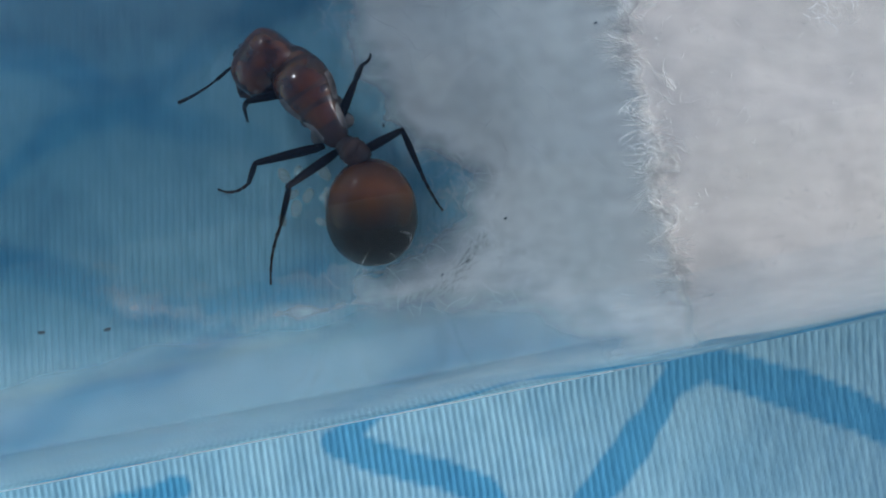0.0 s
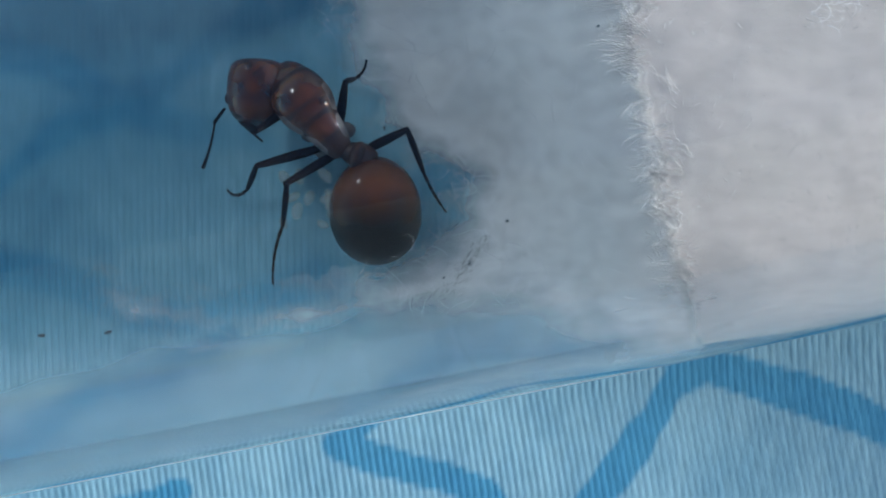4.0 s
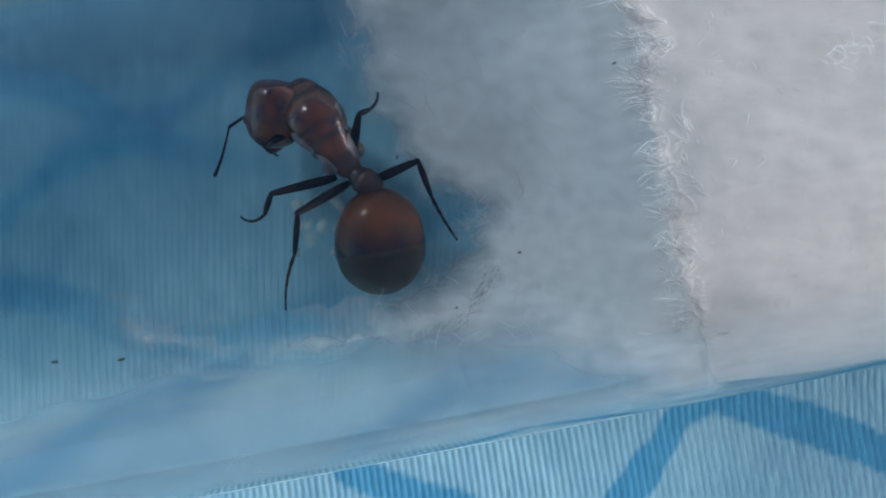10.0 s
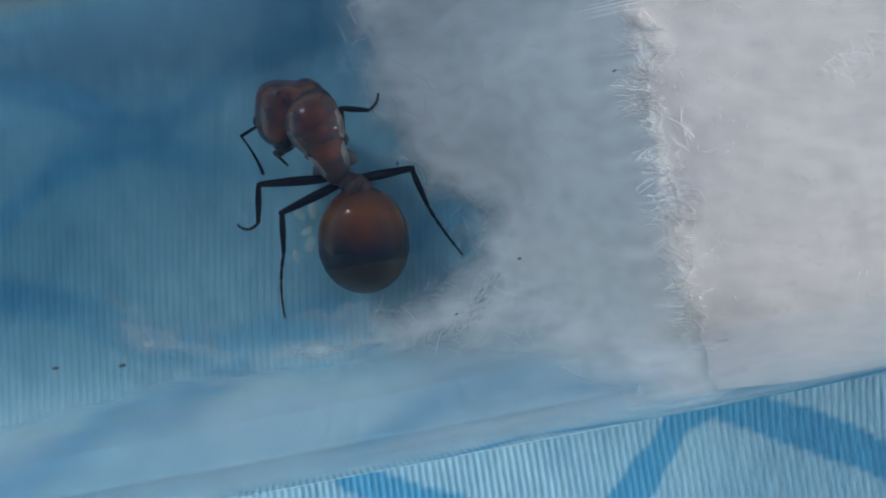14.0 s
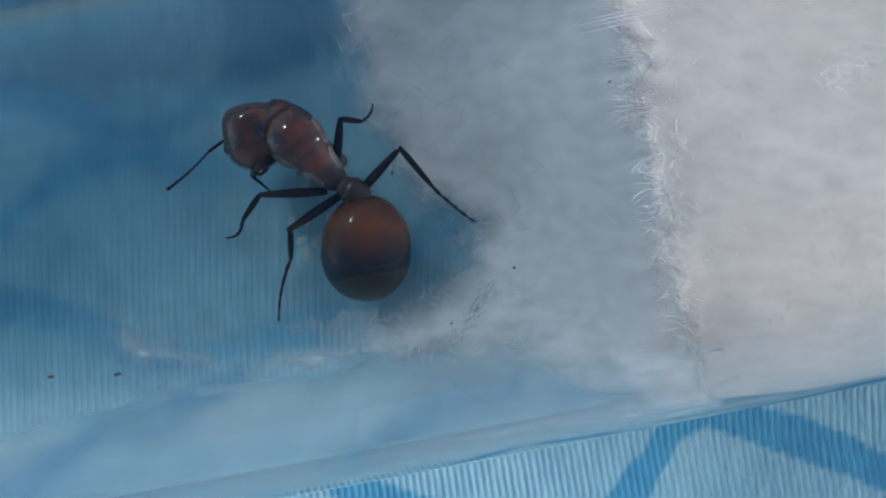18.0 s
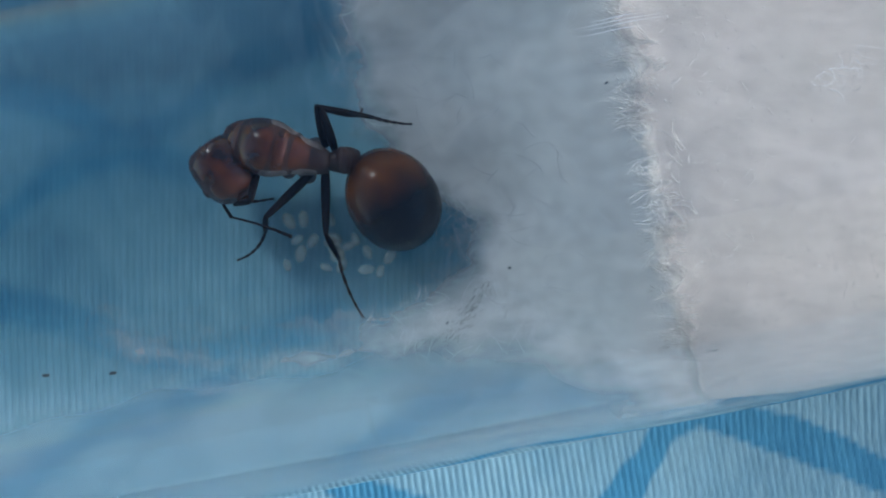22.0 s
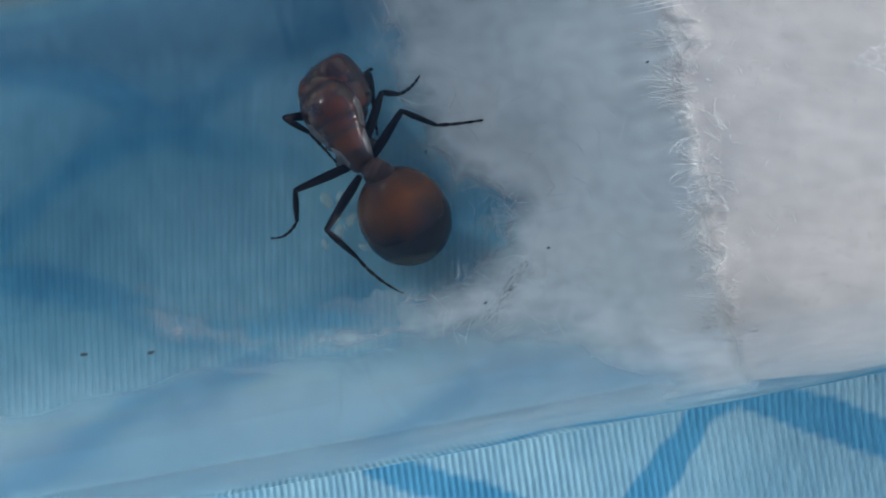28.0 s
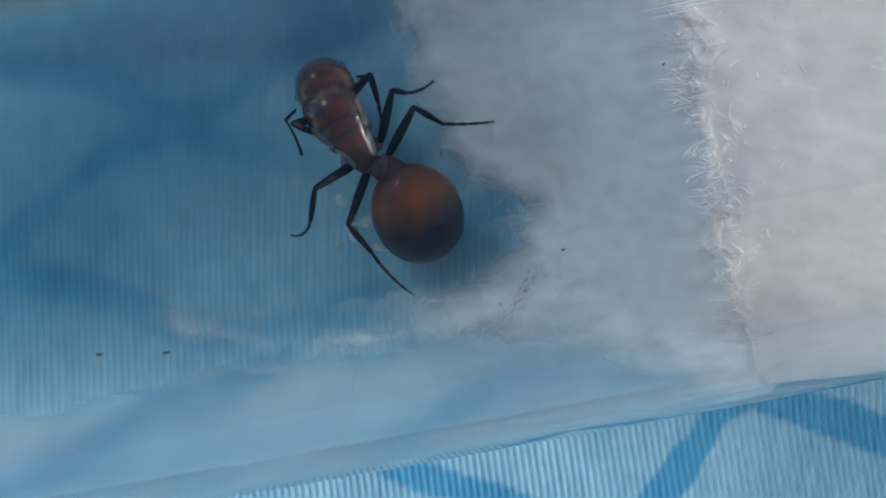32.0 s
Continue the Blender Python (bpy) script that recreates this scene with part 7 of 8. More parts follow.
    walk(R3_T, [
        (0, seg(3.01, 8.53, 4.16, 3.67, 6.90, 2.45)),
        (0.5, seg(3.16, 8.66, 4.10, 3.77, 6.91, 2.50)),
        (1, seg(2.85, 8.60, 4.15, 3.38, 6.85, 2.52)),
        (1.5, seg(2.92, 8.54, 3.51, 3.50, 6.96, 1.73)),
        (2, seg(2.92, 8.54, 3.51, 3.50, 6.96, 1.73)),
        (2.5, seg(3.16, 8.66, 4.10, 3.77, 6.91, 2.50)),
        (3.5, seg(3.16, 8.66, 4.10, 3.77, 6.91, 2.50)),
        (5.5, seg(2.93, 8.71, 4.15, 3.45, 7.34, 2.19)),
        (13.4, seg(2.93, 8.71, 4.15, 3.45, 7.34, 2.19)),
        (13.7, seg(2.90, 8.77, 3.51, 3.50, 7.31, 1.64)),
        (14, seg(2.61, 8.76, 2.81, 3.28, 7.22, 1.03)),
        (15.5, seg(2.61, 8.76, 2.81, 3.28, 7.22, 1.03)),
        (17, seg(2.75, 8.88, 2.91, 3.41, 7.14, 1.32)),
        (17.5, seg(3.07, 8.99, 3.51, 3.59, 7.20, 1.92)),
        (17.75, seg(2.70, 9.47, 3.43, 3.67, 7.76, 1.95)),
        (18, seg(2.33, 10.00, 3.34, 3.70, 8.44, 2.04)),
        (18.25, seg(1.59, 10.23, 4.03, 3.34, 9.05, 2.79)),
        (18.5, seg(0.71, 10.23, 4.61, 2.76, 9.49, 3.48)),
        (19, seg(1.45, 10.34, 4.18, 2.69, 9.07, 2.48)),
        (19.5, seg(1.79, 10.37, 3.99, 2.87, 9.29, 2.07)),
        (20, seg(1.81, 10.35, 3.45, 2.89, 9.20, 1.58)),
        (20.5, seg(1.81, 10.35, 3.45, 2.89, 9.20, 1.58)),
        (21, seg(2.05, 10.57, 3.75, 3.18, 9.07, 2.16)),
        (21.5, seg(2.13, 11.25, 4.45, 2.82, 9.98, 2.47)),
        (21.667, seg(1.43, 11.46, 4.62, 2.58, 10.38, 2.75)),
        (21.833, seg(-0.01, 11.63, 4.69, 1.85, 11.03, 3.22)),
        (22, seg(-0.80, 11.60, 4.58, 1.34, 11.29, 3.42)),
        (22.5, seg(-0.03, 11.79, 4.47, 1.59, 11.00, 2.81)),
        (23, seg(-0.47, 11.77, 3.96, 1.46, 10.89, 2.73)),
        (23.5, seg(0.62, 11.10, 3.83, 2.02, 10.49, 1.91)),
        (24, seg(0.69, 10.93, 3.61, 1.98, 10.38, 1.60)),
        (25, seg(0.89, 10.72, 3.07, 2.38, 10.25, 1.18)),
        (28.2, seg(0.89, 10.72, 3.07, 2.38, 10.25, 1.18)),
        (29, seg(0.77, 10.87, 3.88, 2.01, 10.32, 1.84)),
        (32, seg(0.77, 10.87, 3.88, 2.01, 10.32, 1.84))])
    walk(R3_S, [
        (0, seg(3.67, 6.91, 2.45, 4.60, 5.19, 0.31)),
        (0.5, seg(3.77, 6.91, 2.50, 4.69, 5.24, 0.31)),
        (1, seg(3.38, 6.85, 2.52, 4.61, 5.32, 0.38)),
        (1.5, seg(3.50, 6.96, 1.73, 4.99, 4.85, 0.42)),
        (2, seg(3.50, 6.96, 1.73, 4.99, 4.85, 0.42)),
        (2.5, seg(3.77, 6.91, 2.50, 4.69, 5.24, 0.31)),
        (3.5, seg(3.77, 6.91, 2.50, 4.69, 5.24, 0.31)),
        (5.5, seg(3.45, 7.34, 2.19, 4.69, 5.27, 0.59)),
        (13.4, seg(3.45, 7.34, 2.19, 4.69, 5.27, 0.59)),
        (13.7, seg(3.50, 7.31, 1.64, 5.02, 5.00, 0.80)),
        (14, seg(3.28, 7.22, 1.03, 4.96, 4.87, 1.03)),
        (15.5, seg(3.28, 7.22, 1.03, 4.96, 4.87, 1.03)),
        (17, seg(3.41, 7.14, 1.32, 5.00, 4.78, 0.80)),
        (17.5, seg(3.59, 7.20, 1.92, 4.83, 4.93, 0.62)),
        (17.75, seg(3.67, 7.76, 1.95, 5.33, 5.77, 0.67)),
        (18, seg(3.69, 8.44, 2.04, 5.73, 6.79, 0.81)),
        (18.25, seg(3.34, 9.05, 2.79, 5.32, 7.69, 1.16)),
        (18.5, seg(2.75, 9.49, 3.48, 4.60, 8.47, 1.50)),
        (19, seg(2.69, 9.07, 2.48, 4.81, 7.92, 0.87)),
        (19.5, seg(2.87, 9.30, 2.08, 4.88, 7.94, 0.49)),
        (20, seg(2.89, 9.20, 1.57, 5.09, 7.72, 0.40)),
        (20.5, seg(2.89, 9.20, 1.57, 5.09, 7.72, 0.40)),
        (21, seg(3.17, 9.07, 2.17, 4.97, 7.77, 0.31)),
        (21.5, seg(2.82, 9.98, 2.47, 4.43, 8.19, 0.85)),
        (21.667, seg(2.58, 10.38, 2.75, 4.31, 8.98, 0.88)),
        (21.833, seg(1.85, 11.03, 3.22, 3.67, 10.45, 1.03)),
        (22, seg(1.34, 11.29, 3.42, 3.13, 11.18, 1.14)),
        (22.5, seg(1.59, 11.00, 2.81, 3.91, 10.58, 1.11)),
        (23, seg(1.46, 10.89, 2.73, 3.84, 10.53, 1.12)),
        (23.5, seg(2.02, 10.49, 1.91, 4.74, 10.53, 0.90)),
        (24, seg(1.98, 10.38, 1.60, 4.79, 10.60, 0.94)),
        (25, seg(2.38, 10.25, 1.19, 5.25, 10.66, 1.03)),
        (28.2, seg(2.38, 10.25, 1.19, 5.25, 10.66, 1.03)),
        (29, seg(2.01, 10.32, 1.85, 4.70, 10.57, 0.79)),
        (32, seg(2.01, 10.32, 1.85, 4.70, 10.57, 0.79))])
    walk(AL_B, [
        (0, seg(-4.40, 11.43, 2.60, -4.83, 10.85, 3.30)),
        (0.167, seg(-4.27, 10.98, 2.60, -4.66, 10.42, 3.33)),
        (0.333, seg(-4.03, 10.14, 2.60, -4.35, 9.61, 3.39)),
        (0.5, seg(-3.90, 9.69, 2.60, -4.18, 9.18, 3.41)),
        (0.75, seg(-3.82, 9.62, 2.60, -3.86, 9.07, 3.43)),
        (1, seg(-3.74, 9.55, 2.60, -3.53, 8.99, 3.40)),
        (1.5, seg(-3.33, 9.88, 2.60, -3.47, 9.60, 3.55)),
        (2, seg(-3.28, 10.36, 2.60, -3.74, 10.43, 3.48)),
        (2.167, seg(-3.51, 10.26, 2.60, -4.07, 10.13, 3.42)),
        (2.333, seg(-3.93, 10.07, 2.60, -4.59, 9.59, 3.18)),
        (2.5, seg(-4.16, 9.97, 2.60, -4.81, 9.33, 3.01)),
        (2.667, seg(-4.29, 9.93, 2.60, -4.84, 9.31, 3.16)),
        (2.833, seg(-4.53, 9.85, 2.60, -4.85, 9.31, 3.39)),
        (3, seg(-4.66, 9.80, 2.60, -4.83, 9.34, 3.47)),
        (3.25, seg(-4.68, 9.78, 2.60, -4.94, 9.21, 3.38)),
        (3.5, seg(-4.71, 9.75, 2.60, -5.03, 9.08, 3.27)),
        (5.5, seg(-4.60, 10.16, 2.60, -4.86, 9.61, 3.39)),
        (6, seg(-4.55, 10.30, 2.60, -4.86, 9.71, 3.34)),
        (6.5, seg(-4.57, 10.41, 2.60, -4.93, 9.87, 3.36)),
        (7, seg(-4.59, 10.51, 2.60, -5.00, 10.03, 3.37)),
        (8, seg(-4.52, 10.59, 2.60, -5.03, 10.13, 3.33)),
        (9, seg(-4.45, 10.85, 2.60, -5.00, 10.51, 3.37)),
        (9.5, seg(-4.45, 10.80, 2.60, -5.05, 10.36, 3.27)),
        (10, seg(-4.44, 10.75, 2.60, -5.08, 10.21, 3.15)),
        (11, seg(-4.45, 10.80, 2.60, -5.09, 10.27, 3.15)),
        (12, seg(-4.45, 11.02, 2.60, -5.03, 10.60, 3.30)),
        (12.5, seg(-4.37, 10.70, 2.60, -4.75, 10.01, 3.21)),
        (13, seg(-4.29, 10.38, 2.60, -4.42, 9.51, 3.06)),
        (13.4, seg(-4.15, 10.44, 2.60, -4.45, 9.70, 3.20)),
        (14, seg(-4.05, 10.54, 2.60, -4.56, 10.10, 3.34)),
        (14.25, seg(-3.90, 10.13, 2.60, -4.10, 9.53, 3.38)),
        (14.5, seg(-3.75, 9.71, 2.60, -3.62, 9.03, 3.33)),
        (16.5, seg(-4.01, 10.56, 2.60, -4.28, 10.00, 3.38)),
        (17, seg(-4.02, 10.77, 2.60, -4.39, 10.26, 3.38)),
        (17.25, seg(-4.47, 10.25, 2.60, -4.68, 9.64, 3.37)),
        (17.5, seg(-4.91, 9.72, 2.60, -4.97, 9.04, 3.33)),
        (17.75, seg(-5.05, 10.05, 2.60, -5.38, 9.43, 3.31)),
        (18, seg(-5.19, 10.38, 2.60, -5.76, 9.85, 3.23)),
        (18.167, seg(-4.92, 10.44, 2.60, -5.39, 9.84, 3.24)),
        (18.333, seg(-4.42, 10.55, 2.60, -4.71, 9.83, 3.23)),
        (18.5, seg(-4.16, 10.61, 2.60, -4.33, 9.84, 3.21)),
        (18.75, seg(-4.67, 10.18, 2.60, -4.96, 9.59, 3.36)),
        (19, seg(-5.18, 9.74, 2.60, -5.58, 9.39, 3.45)),
        (19.25, seg(-4.92, 10.64, 2.60, -5.35, 10.29, 3.43)),
        (19.5, seg(-4.65, 11.53, 2.60, -5.12, 11.18, 3.41)),
        (20, seg(-3.28, 10.32, 2.60, -3.94, 10.34, 3.35)),
        (20.25, seg(-3.33, 10.27, 2.60, -3.87, 9.90, 3.36)),
        (20.5, seg(-3.37, 10.22, 2.60, -3.71, 9.53, 3.24)),
        (20.75, seg(-4.21, 9.98, 2.60, -4.29, 9.07, 3.02)),
        (21, seg(-5.04, 9.74, 2.60, -4.85, 8.76, 2.73)),
        (21.25, seg(-5.01, 8.93, 2.60, -4.78, 8.07, 3.05)),
        (21.5, seg(-4.98, 8.13, 2.60, -4.74, 7.48, 3.32)),
        (22, seg(-5.07, 7.60, 2.60, -4.63, 7.03, 3.29)),
        (22.5, seg(-4.18, 6.61, 2.60, -3.73, 6.10, 3.33)),
        (22.6, seg(-4.37, 6.95, 2.60, -4.00, 6.42, 3.37)),
        (22.7, seg(-4.83, 7.76, 2.60, -4.67, 7.22, 3.42)),
        (22.8, seg(-5.37, 8.72, 2.60, -5.47, 8.20, 3.44)),
        (22.9, seg(-5.83, 9.53, 2.60, -6.13, 9.04, 3.42)),
        (23, seg(-6.02, 9.87, 2.60, -6.41, 9.40, 3.40)),
        (23.167, seg(-5.16, 10.36, 2.46, -5.66, 9.79, 3.11)),
        (23.333, seg(-3.57, 11.28, 2.19, -4.21, 10.57, 2.49)),
        (23.5, seg(-2.71, 11.78, 2.05, -3.38, 11.04, 2.13)),
        (23.667, seg(-2.51, 11.74, 2.00, -3.19, 11.01, 1.86)),
        (23.833, seg(-2.15, 11.66, 1.90, -2.75, 11.04, 1.39)),
        (24, seg(-1.96, 11.62, 1.85, -2.47, 11.10, 1.16)),
        (25, seg(-1.98, 11.63, 1.85, -2.49, 11.12, 1.16)),
        (25.5, seg(-2.01, 11.60, 1.85, -2.52, 11.08, 1.16)),
        (28, seg(-1.98, 11.61, 1.85, -2.50, 11.10, 1.16)),
        (28.2, seg(-2.17, 11.60, 1.93, -2.77, 11.01, 1.39)),
        (28.4, seg(-2.60, 11.56, 2.11, -3.33, 10.88, 2.00)),
        (28.6, seg(-3.12, 11.51, 2.34, -3.80, 10.91, 2.75)),
        (28.8, seg(-3.56, 11.48, 2.52, -4.05, 11.07, 3.30)),
        (29, seg(-3.74, 11.46, 2.60, -4.12, 11.17, 3.48)),
        (30, seg(-4.43, 11.43, 2.60, -4.82, 11.06, 3.45)),
        (31, seg(-4.19, 10.96, 2.60, -4.59, 10.56, 3.42)),
        (32, seg(-4.31, 10.80, 2.60, -4.65, 10.31, 3.41))])
    walk(AL_T, [
        (0, seg(-4.83, 10.85, 3.30, -6.83, 10.08, 1.65)),
        (0.167, seg(-4.66, 10.42, 3.33, -6.14, 9.37, 1.32)),
        (0.333, seg(-4.35, 9.61, 3.39, -4.63, 8.25, 1.07)),
        (0.5, seg(-4.18, 9.18, 3.41, -3.78, 7.78, 1.14)),
        (0.75, seg(-3.86, 9.07, 3.43, -3.23, 8.12, 0.99)),
        (1, seg(-3.53, 8.99, 3.40, -2.70, 8.52, 0.88)),
        (1.5, seg(-3.47, 9.60, 3.55, -2.31, 8.64, 1.31)),
        (2, seg(-3.74, 10.43, 3.48, -2.32, 9.04, 1.66)),
        (2.167, seg(-4.07, 10.13, 3.42, -3.43, 8.55, 1.32)),
        (2.333, seg(-4.59, 9.59, 3.18, -5.50, 8.08, 1.14)),
        (2.5, seg(-4.81, 9.33, 3.01, -6.47, 8.08, 1.28)),
        (2.667, seg(-4.84, 9.31, 3.16, -6.20, 7.47, 1.71)),
        (2.833, seg(-4.85, 9.31, 3.39, -5.41, 6.76, 2.71)),
        (3, seg(-4.83, 9.34, 3.47, -4.90, 6.65, 3.29)),
        (3.25, seg(-4.94, 9.21, 3.38, -5.46, 6.76, 2.37)),
        (3.5, seg(-5.03, 9.08, 3.27, -5.95, 7.21, 1.56)),
        (5.5, seg(-4.86, 9.61, 3.39, -4.84, 7.75, 1.43)),
        (6, seg(-4.86, 9.71, 3.34, -4.47, 7.77, 1.51)),
        (6.5, seg(-4.93, 9.87, 3.36, -5.08, 7.64, 1.84)),
        (7, seg(-5.00, 10.03, 3.37, -5.67, 7.66, 2.26)),
        (8, seg(-5.03, 10.13, 3.33, -5.92, 7.97, 1.98)),
        (9, seg(-5.00, 10.51, 3.37, -6.96, 8.96, 2.34)),
        (9.5, seg(-5.05, 10.36, 3.27, -6.49, 8.53, 1.90)),
        (10, seg(-5.08, 10.21, 3.15, -5.92, 8.23, 1.52)),
        (11, seg(-5.09, 10.27, 3.15, -6.13, 8.29, 1.63)),
        (12, seg(-5.03, 10.60, 3.30, -5.47, 9.16, 1.05)),
        (12.5, seg(-4.75, 10.01, 3.21, -4.46, 8.55, 0.96)),
        (13, seg(-4.42, 9.51, 3.06, -3.44, 8.13, 0.95)),
        (13.4, seg(-4.45, 9.70, 3.20, -3.59, 8.28, 1.07)),
        (14, seg(-4.56, 10.10, 3.34, -3.87, 8.62, 1.19)),
        (14.25, seg(-4.10, 9.53, 3.38, -3.13, 8.21, 1.24)),
        (14.5, seg(-3.62, 9.03, 3.33, -2.37, 7.89, 1.22)),
        (16.5, seg(-4.28, 10.00, 3.38, -3.71, 9.14, 0.89)),
        (17, seg(-4.39, 10.26, 3.38, -4.00, 9.48, 0.82)),
        (17.25, seg(-4.68, 9.64, 3.37, -4.38, 8.15, 1.14)),
        (17.5, seg(-4.97, 9.04, 3.33, -4.78, 6.97, 1.62)),
        (17.75, seg(-5.38, 9.43, 3.31, -6.34, 7.41, 1.79)),
        (18, seg(-5.76, 9.85, 3.23, -7.69, 8.27, 2.20)),
        (18.167, seg(-5.39, 9.84, 3.24, -6.75, 8.22, 1.56)),
        (18.333, seg(-4.71, 9.83, 3.23, -4.69, 8.57, 0.84)),
        (18.5, seg(-4.33, 9.84, 3.21, -3.54, 8.97, 0.78)),
        (18.75, seg(-4.96, 9.59, 3.36, -4.55, 7.95, 1.25)),
        (19, seg(-5.58, 9.39, 3.45, -5.58, 7.17, 1.92)),
        (19.25, seg(-5.35, 10.29, 3.43, -5.53, 8.81, 1.18)),
        (19.5, seg(-5.12, 11.18, 3.41, -5.45, 10.67, 0.78)),
        (20, seg(-3.94, 10.34, 3.35, -3.62, 9.33, 0.87)),
        (20.25, seg(-3.87, 9.90, 3.36, -3.33, 8.51, 1.11)),
        (20.5, seg(-3.71, 9.53, 3.24, -2.97, 7.80, 1.30)),
        (20.75, seg(-4.29, 9.07, 3.02, -3.38, 7.07, 1.45)),
        (21, seg(-4.85, 8.76, 2.73, -3.80, 6.55, 1.59)),
        (21.25, seg(-4.78, 8.07, 3.05, -3.10, 6.17, 2.14)),
        (21.5, seg(-4.74, 7.48, 3.32, -2.55, 6.03, 2.70)),
        (22, seg(-4.63, 7.03, 3.29, -2.06, 6.20, 3.09)),
        (22.5, seg(-3.73, 6.10, 3.33, -1.05, 5.78, 3.19)),
        (22.6, seg(-4.00, 6.42, 3.37, -1.40, 5.95, 2.80)),
        (22.7, seg(-4.67, 7.22, 3.42, -2.54, 6.45, 1.94)),
        (22.8, seg(-5.47, 8.20, 3.44, -4.34, 7.24, 1.18)),
        (22.9, seg(-6.13, 9.04, 3.42, -6.05, 8.10, 0.89)),
        (23, seg(-6.41, 9.40, 3.40, -6.78, 8.51, 0.88)),
        (23.167, seg(-5.66, 9.79, 3.11, -5.56, 9.26, 0.46)),
        (23.333, seg(-4.21, 10.57, 2.49, -3.27, 10.80, -0.04)),
        (23.5, seg(-3.38, 11.04, 2.13, -2.06, 11.66, -0.14)),
        (23.667, seg(-3.19, 11.01, 1.86, -1.55, 12.00, -0.04)),
        (23.833, seg(-2.75, 11.04, 1.39, -0.74, 12.56, 0.41)),
        (24, seg(-2.47, 11.10, 1.16, -0.41, 12.80, 0.77)),
        (25, seg(-2.49, 11.12, 1.16, -0.43, 12.81, 0.77)),
        (25.5, seg(-2.52, 11.08, 1.16, -0.46, 12.78, 0.77)),
        (28, seg(-2.50, 11.10, 1.16, -0.43, 12.79, 0.77)),
        (28.2, seg(-2.77, 11.01, 1.39, -0.63, 12.44, 0.59)),
        (28.4, seg(-3.33, 10.88, 2.00, -1.29, 11.53, 0.36)),
        (28.6, seg(-3.80, 10.91, 2.75, -2.36, 10.48, 0.51)),
        (28.8, seg(-4.05, 11.07, 3.30, -3.41, 9.81, 1.00)),
        (29, seg(-4.12, 11.17, 3.48, -3.86, 9.62, 1.29)),
        (30, seg(-4.82, 11.06, 3.45, -4.97, 9.61, 1.18)),
        (31, seg(-4.59, 10.56, 3.42, -4.89, 8.60, 1.58)),
        (32, seg(-4.65, 10.31, 3.41, -4.15, 8.97, 1.12))])
